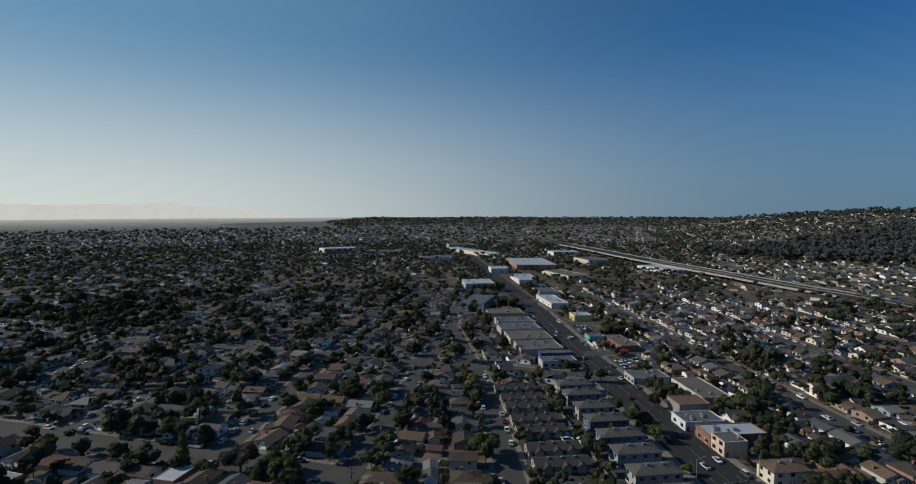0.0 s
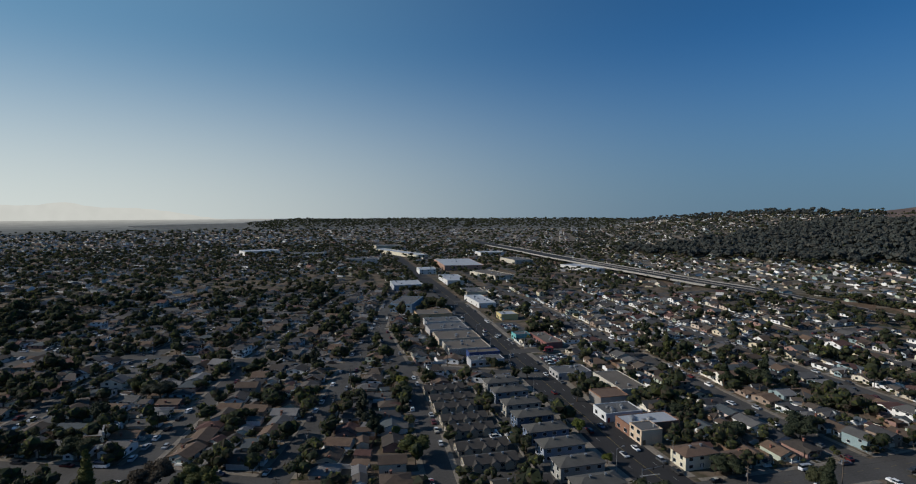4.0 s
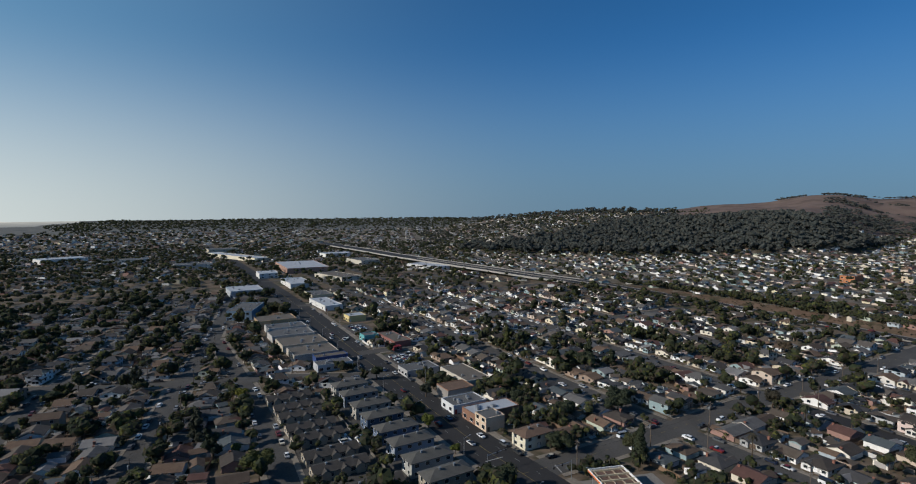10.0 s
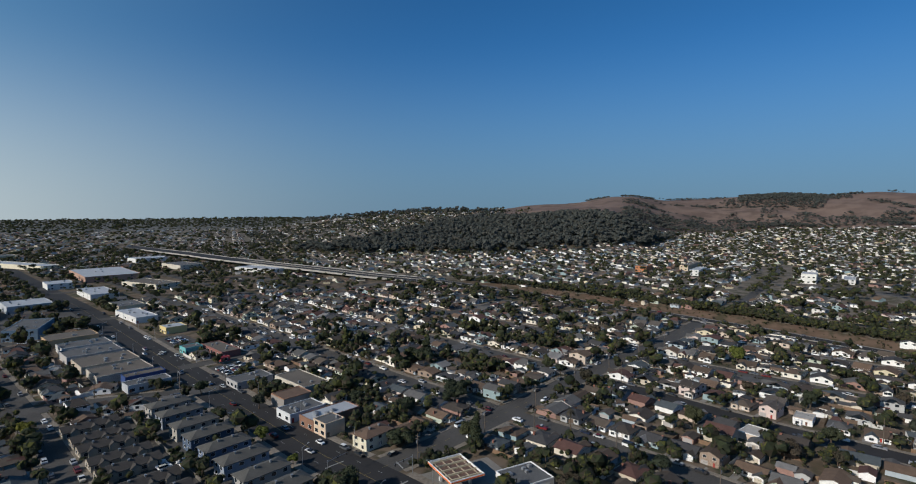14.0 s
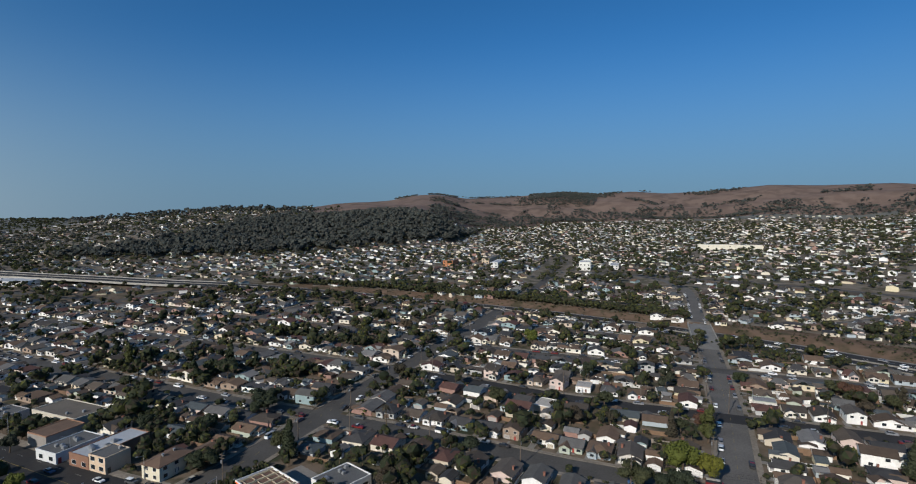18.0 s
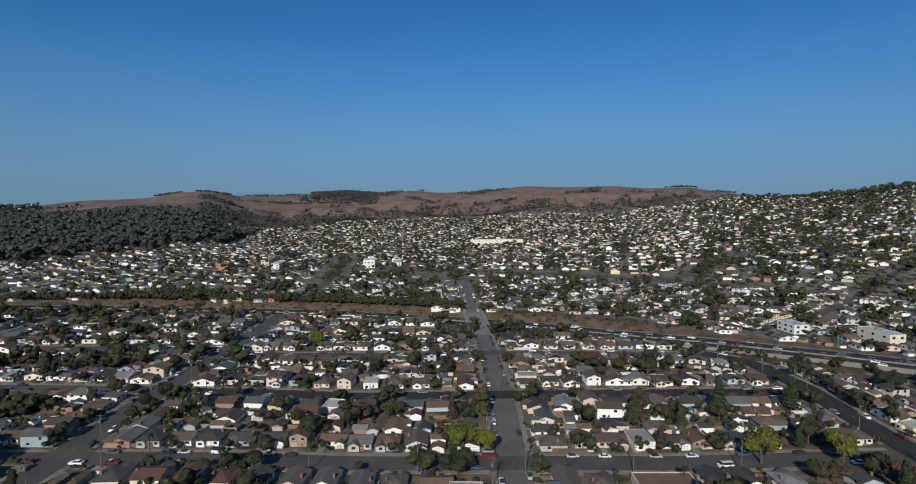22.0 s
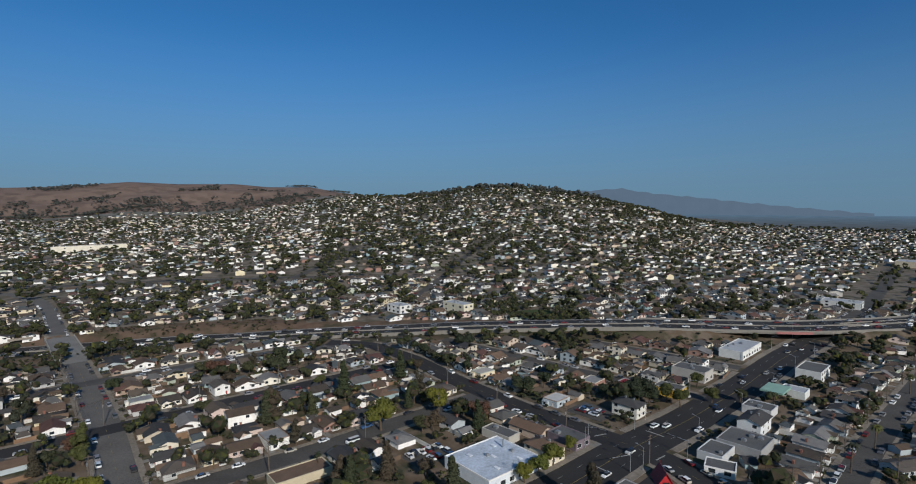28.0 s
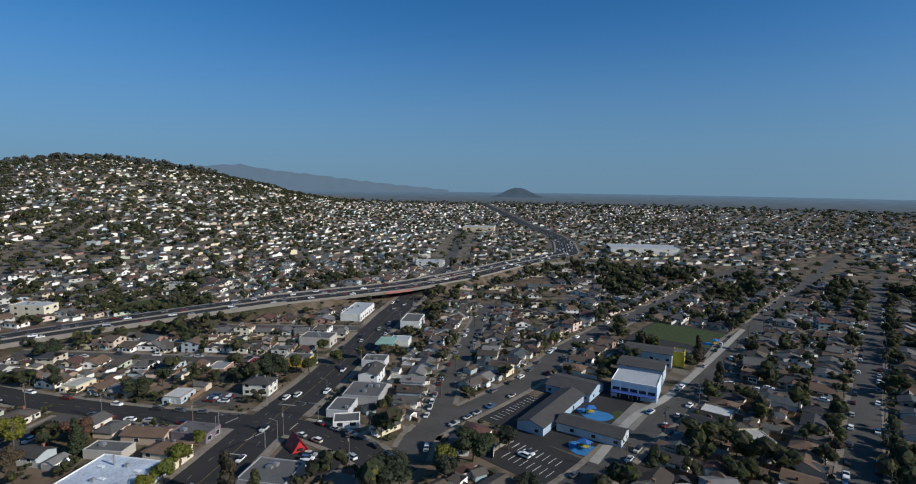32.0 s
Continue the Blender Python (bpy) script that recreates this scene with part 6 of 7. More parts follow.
def sheet(name, x, y, rx, ry, ang, lift, material, label, category, round_=False):
    bm = bmesh.new()
    n = 28 if round_ else 4
    lo, hi = [], []
    for k in range(n):
        a = k * math.tau / n + (0 if round_ else math.pi / 4)
        s = 1 + (0.12 * math.sin(3 * a + x) if round_ else 0)
        u, v = (rx * math.cos(a) * s, ry * math.sin(a) * s) if round_ else (rx * math.copysign(1, math.cos(a)), ry * math.copysign(1, math.sin(a)))
        lo.append(bm.verts.new((u, v, -0.05)))
        hi.append(bm.verts.new((u, v, lift)))
    bm.faces.new(hi)
    for k in range(n):
        j = (k + 1) % n
        bm.faces.new((lo[k], lo[j], hi[j], hi[k]))
    ob = part(name, bm, material)
    ob.matrix_basis = pose(x, y, float(height(x, y)), 0, 0, ang)
    claim_block(x, y, 1.7 * rx, 1.7 * ry, ang)
    return tagged(ob, label, category, kind="structure")


sheet("school_yard", 12, -222, 30, 38, -18, 0.03, M_ASPHALT_NEW, "dark asphalt school yard", "yard")
sheet("parking_lot", 33, -176, 14, 12, -24, 0.05, M_ASPHALT_NEW, "dark asphalt parking lot with white stall lines", "parking lot")
sheet("parking_lot", 48, -214, 5.5, 17, -22, 0.05, M_ASPHALT_NEW, "narrow asphalt parking strip with white stall lines", "parking lot")
sheet("school_forecourt", -0.5, -225, 4.5, 14, -18, 0.14, M_CONCRETE, "pale concrete forecourt of the school", "pavement")
strip("school_pavement", [(12, -180), (0, -225), (-13, -246), (-30, -291), (-48, -340), (-66, -390)], 1.7, 0.24, M_PALE, label="pale new concrete pavement along the school", category="pavement")
sheet("planting_bed", -22, -283, 6, 9, -18, 0.12, M_LIGHTENED_DRY_YARD, "bare brown planting beds beside the school", "garden")
sheet("play_surface", 15, -220, 7.5, 5, -18, 0.09, M_BLUE, "blue rubber play surface", "playground", True)
sheet("play_surface", 16, -189, 6.5, 4.5, -18, 0.09, M_BLUE, "blue rubber play surface", "playground", True)
sheet("play_surface", -44, -345, 8, 4, -18, 0.11, M_BLUE, "blue rubber play surface", "playground", True)
sheet("lawn", 4, -222, 5, 5, -18, 0.08, M_GRASS, "small oval lawn in the school yard", "lawn", True)
sheet("sports_yard", -30, -352, 31, 34, -20, 0.04, M_ASPHALT_NEW, "dark asphalt yard round the sports field", "yard")
sheet("sports_field", -28, -362, 24, 20, -20, 0.08, M_GRASS, "green sports field", "field")
sheet("park_lawn", 345, -300, 26, 20, 20, 0.1, M_GRASS, "green lawn of a small park beyond the freeway", "lawn", True)


for x, y, rx, ry, ang in ((96, -502, 24, 9, 60), (640, 118, 26, 12, 20), (1300, 165, 22, 16, 10), (1575, -310, 40, 22, 70), (60, -800, 30, 16, 20)):
    sheet("bare_lot", x, y, rx, ry, ang, 0.25, M_BANK, "bare brown lot of dry soil", "lot")


def stall_lines(x, y, ang, n, gap, length):
    bm = bmesh.new()
    for k in range(n):
        u = (k - n / 2) * gap
        box(bm, u - 0.08, -length / 2, 0, u + 0.08, length / 2, 0.02)
    ob = part("stall_marking", bm, M_PAINT)
    ob.matrix_basis = pose(x, y, float(height(x, y)) + 0.06, 0, 0, ang)
    tagged(ob, "white painted parking stall lines", "road marking", kind="structure")


stall_lines(35, -181, -24, 10, 2.6, 5)
stall_lines(32, -171, -24, 10, 2.6, 5)
stall_lines(48, -214, 68, 12, 2.6, 4)

# forecourts and car lots
sheet("forecourt", 122, 131, 15, 16, -12, 0.06, M_CONCRETE, "pale concrete forecourt of the fuel station", "forecourt")
sheet("forecourt", 146, -158, 6, 7, 9, 0.06, M_CONCRETE, "concrete apron before the corner shop", "forecourt")
sheet("parking_lot", 170, -180, 9, 8, 14, 0.06, M_ASPHALT, "asphalt car park behind the boulevard", "parking lot")
sheet("parking_lot", 104, -147, 12, 8, 12, 0.06, M_ASPHALT_NEW, "dark asphalt car park of the restaurant", "parking lot")
sheet("car_lot", 106, 322, 10, 14, 6, 0.06, M_ASPHALT, "asphalt car lot beside the boulevard", "parking lot")
sheet("car_lot", 172, -96, 6, 9, 7, 0.06, M_ASPHALT, "yard with parked cars behind the warehouse", "parking lot")
sheet("parking_lot", 56, 566, 14, 40, 6, 0.06, M_ASPHALT, "asphalt car park beside the warehouse", "parking lot")
sheet("parking_lot", 98, 418, 11, 18, 6, 0.06, M_ASPHALT, "asphalt car park beside the shops", "parking lot")

# ---- landmarks beyond the freeway ----
for x, y, w, d, h, col, rf, lab in ((770, 215, 26, 16, 12, (0.66, 0.65, 0.6), M_FLAT_WHITE, "white church hall on the slope"), (800, 180, 40, 12, 6, W, M_FLAT_WHITE, "white low hall beside the church"),
                                    (735, 420, 30, 16, 9, (0.40, 0.17, 0.08), M_FLAT_TAN, "orange-brick school block with tan roof"), (760, 350, 50, 12, 8, W, M_FLAT_WHITE, "long white school block with pale roof"),
                                    (820, 390, 80, 12, 8, (0.52, 0.42, 0.3), M_FLAT_TAN, "long tan school block with flat roof"), (1130, 42, 12, 110, 10, (0.62, 0.58, 0.48), M_FLAT_WHITE, "long cream school building on the slope"),
                                    (395, -250, 26, 12, 8, (0.58, 0.54, 0.42), M_FLAT_WHITE, "cream flats above the freeway"), (420, -205, 18, 12, 7, W, M_FLAT_WHITE, "white flats above the freeway"),
                                    (372, -352, 24, 10, 6, (0.6, 0.58, 0.5), M_FLAT, "pale flats beside the park"), (0, -785, 90, 46, 9, W, M_FLAT_WHITE, "broad white warehouse on the plain"),
                                    (225, -560, 30, 18, 6, W, M_FLAT_WHITE, "white roadside shop beyond the freeway"), (300, -1000, 60, 40, 9, C, M_FLAT_WHITE, "pale store on the plain")):
    flat_building(x, y, w, d, h, 12, paint(*col), rf, lab, "hall", "building", wins="wn", units=3, group="")

# ---- bridges ----
dk = strip("bridge_deck", [(386, 24.6), (425, 31), (464, 37.4)], 8.0, 0.16, mat("bridge_deck_concrete", [(0.17, 0.165, 0.155)], 0.9, "", 0.1, 0.2, 1.2, 0.3), label="pale deck of the street bridge over the freeway", zf=lambda y: y * 0, category="bridge")
long_wall("bridge_slab", [(386, 24.6), (425, 31), (464, 37.4)], 0, 17.0, lambda q: q[:, 0] * 0 - 0.9, 1.0, M_CONCRETE, "concrete slab of the street bridge", "bridge")
for s in (-8.3, 8.3):
    long_wall("bridge_parapet", [(386, 24.6), (425, 31), (464, 37.4)], s, 0.5, lambda q: q[:, 0] * 0, 1.3, M_PALE, "pale concrete bridge parapet", "bridge")
long_wall("overpass_slab", piece(FREEWAY, -465, -345), 0, 33.0, lambda q: freeway_z(q[:, 1]) - 1.0, 1.05, M_CONCRETE, "concrete slab of the freeway overpass", "bridge")
long_wall("overpass_girder", piece(FREEWAY, -412, -386), 17.4, 0.5, lambda q: freeway_z(q[:, 1]) - 0.8, 1.0, mat("faded_red_paint", [(0.30, 0.13, 0.12)], 0.7, "", 0.4, 0.2, 3), "faded red girder of the overpass", "bridge")

# a curving ramp down from the freeway to the plain
RAMP = [(176, -440), (150, -520), (112, -590), (72, -628), (20, -650), (-40, -668)]
ramp_z = lambda q: np.interp(q[:, 0], [20, 80, 176], [0.4, 3.5, 6.6])
long_wall("ramp_slab", RAMP, 0, 9.0, lambda q: ramp_z(q) - 0.3, 0.4, M_CONCRETE, "pale concrete slab of the curving freeway ramp", "bridge")
for s in (-4.4, 4.4):
    long_wall("ramp_parapet", RAMP, s, 0.35, ramp_z, 1.0, M_CONCRETE, "pale parapet of the freeway ramp", "bridge")
for x, y, z in ((150, -520, 5.6), (131, -556, 5.0), (112, -590, 4.4), (92, -610, 3.6)):
    pier = part("ramp_pier", boxes((-2.4, -0.6, -0.2, 2.4, 0.6, z)), M_CONCRETE)
    pier.matrix_basis = pose(x, y, 0, 0, 0, 30)
    tagged(pier, "concrete pier under the freeway ramp", "bridge", kind="structure")

# ---- road paint ----
dashes("centre_line", BOULEVARD, 0, 12, 0, 0.2, M_PAINT_Y, 0.11, -420, 700)
for s in (-5.2, 5.2):
    dashes("lane_line", BOULEVARD, s, 3, 9, 0.14, M_PAINT_OLD, 0.11, -420, 420)
for pts, y0, y1 in ((STREETS["bridge_street"][0], -50, 40), (STREETS["diagonal_street"][0], -170, -100), (STREETS["cross_street"][0], 150, 200)):
    dashes("centre_line", pts, 0, 3, 5, 0.14, M_PAINT_Y, 0.1, y0, y1)


def stop_bar(x, y, ang, length):
    ob = part("stop_line", boxes((-length / 2, -0.25, 0, length / 2, 0.25, 0.015)), M_PAINT_OLD)
    ob.matrix_basis = pose(x, y, 0.1, 0, 0, ang)
    tagged(ob, "white stop line across the lanes", "road marking", kind="structure")


for x, y, a, n in ((129.5, -143, 7, 8), (139, -184, 9, 8), (102.5, 148, 7, 8), (93, 176, 5, 8), (124, -168, 96, 6), (150, -164, 80, 6), (111, 160, 80, 6)):
    stop_bar(x, y, a, n)

# ---- trees that stand out one by one ----
KNOWN_TREES = {
    "golden": [(197, 20, 1.5), (198, 11, 1.2), (202, -89.8, 1.6), (206, -119, 1.35), (141, -130, 0.95), (137.0, -113.5, 0.85), (138.0, -121, 0.9), (146, -143, 0.7),
               (59, -160, 0.95), (8, 277, 0.95), (79, 233, 0.72), (80.5, 213, 0.8), (81.5, 186, 0.5), (341, 132, 1.3)],
    "wide": [(-114.7, 213, 0.85), (-78, 187.5, 0.85), (-64, 186.7, 0.7), (10, 201, 0.75), (174.7, 202.7, 0.75), (138, 197, 0.75), (321, -38, 0.7), (51, -167, 0.95), (182, 33, 0.75), (181, 20, 0.8), (204, -168, 0.8), (291, -188, 0.85), (223, 68, 0.7)],
    "tall": [(-57, 179, 0.7), (-10, 234, 0.95), (-4.5, 219, 0.8), (178.6, 261, 0.85), (186.5, 259, 0.75), (206, 265.7, 0.9), (245.8, -161, 0.8), (192.8, -187, 0.7), (288, 38, 0.9), (232, 14, 0.95), (232, -124, 0.75), (189, 368, 0.9), (189, 353, 0.8)],
    "conifer": [(141.5, 151.5, 0.95), (231, -69.6, 0.75), (257, -126, 1.0), (181, 323.7, 0.8), (217, -110, 0.65), (229.8, 27.7, 0.7), (180, -124, 0.85)],
    "russet": [(246, 17, 0.6), (318, -43, 0.8), (190, -108, 0.75), (190, -131, 0.75), (339, 233, 0.7)],
    "round": [(318, -77.8, 1.1), (41.6, -179, 0.9), (144, 158, 0.9), (130, 223, 0.8), (205, -182, 0.9), (151.6, -218.8, 0.9), (164, -250, 0.8), (147, -236, 0.8), (140, -248, 0.7), (93, 250, 0.75), (248, 59, 0.9), (78, 287, 0.8)],
    "palm": [(182.7, -57, 0.6), (182, 136, 0.9), (81, -215, 1.0), (84, -243, 0.9), (101, -330, 0.9)],
}
for style, spots in KNOWN_TREES.items():
    first = None
    for k, (x, y, s) in enumerate(spots):
        m = pose(x, y, float(height(x, y)) - 0.05, 0, 0, 77 * k)
        if first is None:
            first = tree(style, 40 + len(style))
            first.matrix_basis = m
            ob = first
        else:
            ob = copy_thing(first, m)
        s = s * {"golden": 1.12, "wide": 1.2, "round": 1.25, "tall": 1.1, "russet": 1.15}.get(style, 1.0)
        ob.scale = (s, s, s)
        claim(x, y, 2.2)


def play_frame(x, y, ang):
    p = thing("play_frame", "climbing frame with blue sail roof on the play surface", "playground")
    for sx in (-1.6, 1.6):
        for sy in (-1.2, 1.2):
            part("post", tube(bmesh.new(), (sx, sy, 0.05), (sx, sy, 3.0), 0.07, 0.07), M_STEEL, p)
    part("platform", boxes((-1.6, -1.2, 1.2, 1.6, 1.2, 1.3)), M_YELLOW, p)
    part("sail", slab_hip(bmesh.new(), -2.2, -1.8, 2.2, 1.8, 3.0, 0.8, 0.1, 0.06), paint(0.03, 0.12, 0.35), p, "blue sail roof")
    part("slide", boxes((1.6, -0.4, 0.5, 3.6, 0.4, 0.6), (1.6, -0.4, 0.6, 2.2, 0.4, 1.2)), M_GRASS, p, "green slide")
    p.matrix_basis = pose(x, y, 0.09, 0, 0, ang)


play_frame(17, -220, 20)
play_frame(16, -189, -30)
play_frame(-44, -345, 60)

# ---- houses ----
RESERVED += [(20, -200, 20), (36, -172, 16), (-28, -356, 36), (350, -305, 26), (112, -150, 12)]
STREET_LOTS = street_lots()
lots = list(STREET_LOTS)
lots += grid_lots(4, 10.8, 16, 115, 640, lambda x, y: (np.interp(y, [-500, -160, 1100], [150, 135, 20]) < x) & (x < 480), 0.85, 2, yard=23)
lots += grid_lots(-14, 10.8, 16, 115, 640, lambda x, y: (y > 0) & (x < 60), 0.85, 3, yard=23)
lots += grid_lots(21, 10.8, 16, 115, 640, lambda x, y: (y < 0) & (x < 150), 0.85, 4, yard=23)
lots += grid_lots(81, 12, 18, 380, 640, lambda x, y: (x > np.interp(y, [-420, -215, 170, 560], [230, 380, 500, 490])), 0.85, 5)
mid = [p for p in lots if math.hypot(p[0], p[1]) < 640]
mid.sort(key=lambda p: math.hypot(p[0], p[1]))
near, rest = mid[:HOUSE_THINGS], mid[HOUSE_THINGS:]
HILL_ROUGH = lambda x, y: (bearing(x, y) < -22) & (bearing(x, y) > -49) & (np.hypot(x, y) > 1000)
far_lots = grid_lots(79, 12.5, 19, 640, 1250, lambda x, y: (x > np.interp(y, [-1300, -420, 560, 1300], [100, 230, 440, 330])), 0.86, 6)
far_lots += grid_lots(-10, 13, 19, 640, 1250, lambda x, y: (y > 0) & (x < np.interp(y, [0, 1300], [500, 320])), 0.9, 7)
far_lots += grid_lots(21, 13, 19, 640, 1250, lambda x, y: (y < 0) & (x < 300), 0.9, 8)
far_lots += grid_lots(72, 15.5, 24, 1250, 2350, lambda x, y: np.random.default_rng(1).random(x.shape) < np.interp(np.hypot(x, y), [1250, 2350], [0.9, 0.6]) * np.where(HILL_ROUGH(x, y), 0.8, 1.0), 0.85, 9, 6.0)
STYLES = ["bungalow", "ranch", "hip", "two_storey", "cross_gable", "flat_stucco"]
masters = {(s, fine): house(s, fine) for s in STYLES for fine in (True, False)}
used = set()
for k, (x, y, a) in enumerate(near):
    s = RNG.choice(STYLES, p=[0.27, 0.22, 0.22, 0.05, 0.2, 0.04])
    m = pose(x, y, float(height(x, y)), 0, 0, math.degrees(a) + RNG.normal(scale=1.5))
    s = (s, k < FINE_HOUSES)
    k = RNG.uniform(0.84, 0.99)
    ob = masters[s]
    if s in used:
        ob = copy_thing(ob, m)
    else:
        ob.matrix_basis = m
        used.add(s)
    ob.scale = (k, k, k * RNG.uniform(0.84, 0.95))
for s, ob in masters.items():
    if s not in used:
        for o in (*ob.children_recursive, ob):
            bpy.data.objects.remove(o)
shed = thing("garage", "small detached garage with low gabled roof behind a house", "garage", "detached garages")
bm = boxes((-2.4, -3, 0, 2.4, 3, 2.3))
gable_end(bm, -2.4, -3, 2.4, 3, 2.3, 0.9, "y")
part("wall", bm, M_WALL, shed)
part("roof", slab_gable(bmesh.new(), -2.4, -3, 2.4, 3, 2.3, 0.9, "y", 0.3, 0.14), M_ROOF, shed)
part("garage_door", boxes((-1.9, -3.06, 0.02, 1.9, -3, 2.05)), M_GARAGE, shed)
sheds = 0
for x, y, a in near:
    for sx in (-3.0, 3.0):
        px, py = x + sx * math.cos(a) - 12.0 * math.sin(a), y + sx * math.sin(a) + 12.0 * math.cos(a)
        if sheds < 90 and RNG.random() < 0.7 and is_free(px, py, 2.0) and off_road(px, py, 3.5) and gap_to(BOULEVARD, px, py)[0] > 18:
            claim(px, py, 3.0)
            m = pose(px, py, 0, 0, 0, math.degrees(a) + RNG.choice([0, 90]))
            if sheds:
                copy_thing(shed, m)
            else:
                shed.matrix_basis = m
            sheds += 1
            break
houses_joined("middle_distance_houses", rest, 11, "rows of small stucco houses with shingle roofs beyond the near streets", True)
RNG_S = np.random.default_rng(61)
out_spots = []
for x, y, a in rest + near:
    for _ in range(2):
        u, v = RNG_S.uniform(-6, 6), RNG_S.uniform(8, 13)
        px, py = x + u * math.cos(a) - v * math.sin(a), y + u * math.sin(a) + v * math.cos(a)
        if is_free(px, py, 1.2) and off_road(px, py, 3.0) and freeway_clear(px, py) and not reserved(px, py):
            claim(px, py, 2.0)
            out_spots.append((px, py, a))
houses_joined("garden_outbuildings", out_spots, 13, "sheds and small outbuildings in the back yards", False, 0.5)
houses_joined("distant_houses", far_lots, 12, "distant rows of pale houses with grey and brown roofs", False)

# ---- drives and fences of the lots ----
DRIVES = [(-4.9, -13.2, -2.3, -2.0), (-0.6, -13.2, 0.5, -6.6)]
FENCES = [(-5.4, -1.0, -5.32, 12.6), (-5.4, 12.6, 5.4, 12.68), (5.32, -1.0, 5.4, 12.6)]


def lot_boxes(name, lots, rects, z0, z1, material, keep, seed, label, category, kind, road_gap):
    rng = np.random.default_rng(seed)
    V, F = [], []
    for x, y, a in lots:
        c, s = math.cos(a), math.sin(a)
        for x0, y0, x1, y1 in rects:
            if rng.random() > keep:
                continue
            mx, my = x + (x0 + x1) / 2 * c - y1 * s, y + (x0 + x1) / 2 * s + y1 * c
            if road_gap and not off_road(mx, my, road_gap):
                continue
            k = len(V)
            g = float(height(x, y))
            for zz in (g + z0, g + z1):
                V += [(x + u * c - v * s, y + u * s + v * c, zz) for u, v in ((x0, y0), (x1, y0), (x1, y1), (x0, y1))]
            F += [(k + 4, k + 5, k + 6, k + 7), (k, k + 1, k + 5, k + 4), (k + 1, k + 2, k + 6, k + 5), (k + 2, k + 3, k + 7, k + 6), (k + 3, k, k + 4, k + 7)]
    return tagged(bulk(name, V, F, material), label, category, kind=kind)


own = [p for p in STREET_LOTS if math.hypot(p[0], p[1]) < 520]
lot_boxes("driveway", own, DRIVES, -0.05, 0.045, M_CONCRETE, 0.75, 51, "pale concrete drives and paths before the houses", "driveway", "structure", 0)
M_YARD_FENCE = mat("yard_fence", [(0.16, 0.10, 0.065), (0.22, 0.19, 0.16), (0.12, 0.085, 0.06), (0.5, 0.49, 0.46), (0.19, 0.12, 0.075)], 0.9, "island", 0.5, 0.2, 4.0)
lot_boxes("yard_fences", own, FENCES, 0.0, 1.7, M_YARD_FENCE, 0.72, 52, "board fences between the back yards", "fence", "stuff", 2.0)

# ---- trees ----
def scatter(count, r0, r1, seed, pad, test=None, roads=True, span=(-207, 44), clump=0.0):
    """Free places for trees; clump gathers them into groves and leaves gaps between."""
    rng = np.random.default_rng(seed)
    n = count * 6
    az = np.radians(rng.uniform(span[0], span[1], n))
    r = np.sqrt(rng.uniform(r0 * r0, r1 * r1, n))
    x, y = -np.sin(az) * r, np.cos(az) * r
    ok = np.ones(n, bool)
    if clump:
        w = np.sin(x * 0.071 + 2.0 * np.sin(y * 0.023)) + np.sin(y * 0.083 + 1.7 * np.sin(x * 0.031)) + 0.8 * np.sin((x + y) * 0.19)
        ok &= rng.uniform(-2.2, 2.2, n) * (1 - clump) + w * clump > 0.1
    for dx in (-pad, pad):
        for dy in (-pad, pad):
            i = np.clip(((x + dx + HALF) / CELL).astype(int), 0, NCELL - 1)
            j = np.clip(((y + dy + HALF) / CELL).astype(int), 0, NCELL - 1)
            ok &= ~(taken[i, j] & (r < HALF))
    for a, b, q in RESERVED:
        ok &= (x - a) ** 2 + (y - b) ** 2 >= q * q
    x, y = x[ok], y[ok]
    ok = freeway_clear(x, y, True) & (gap_to(BOULEVARD, x, y)[0] > 13)
    if roads:
        ok &= off_road(x, y, 1.7)
    if test is not None:
        ok &= test(x, y)
    return list(zip(x[ok][:count], y[ok][:count]))


near_trees = scatter(TREE_THINGS, 120, 330, 21, 1.4)
tree_masters = {("round", 0): None, ("round", 1): None, ("tall", 2): None, ("wide", 3): None, ("conifer", 4): None, ("shrub", 5): None, ("palm", 6): None}
keys = list(tree_masters)
weights = np.array([0.24, 0.22, 0.13, 0.11, 0.06, 0.22, 0.02])
for x, y in near_trees:
    key = keys[RNG.choice(len(keys), p=weights)]
    big = RNG.uniform(0.6, 1.2)
    m = pose(x, y, float(height(x, y)) - 0.05, 0, 0, RNG.uniform(0, 360))
    if tree_masters[key] is None:
        tree_masters[key] = tree(*key)
        tree_masters[key].matrix_basis = m
    else:
        copy_thing(tree_masters[key], m).scale = (big, big, big * RNG.uniform(0.9, 1.15))
T_SHRUB = tree_templates(33, 6, 1, 14, 0.16)
pts = scatter(3600, 130, 430, 29, 0.2)
trees_joined("garden_shrubs", pts, RNG.uniform(1.2, 3.4, len(pts)), T_SHRUB, M_FAR_LEAF, "low shrubs and hedges in the gardens", 0.8)
T_MID = tree_templates(31, 10, 3, 17, 0.085)
T_FAR = tree_templates(32, 9, 1, 12, 0.16)
open_east = lambda x, y: ~(((x > 150) & (x < 330) & (y > -380) & (y < -150)) | ((x > -150) & (x < 170) & (y < -330))) | (np.sin(x * 3.1 + y * 5.7) > np.where(y < -330, 0.62, -0.5))
pts = scatter(5000, 150, 640, 22, 0.8, open_east, clump=0.45)
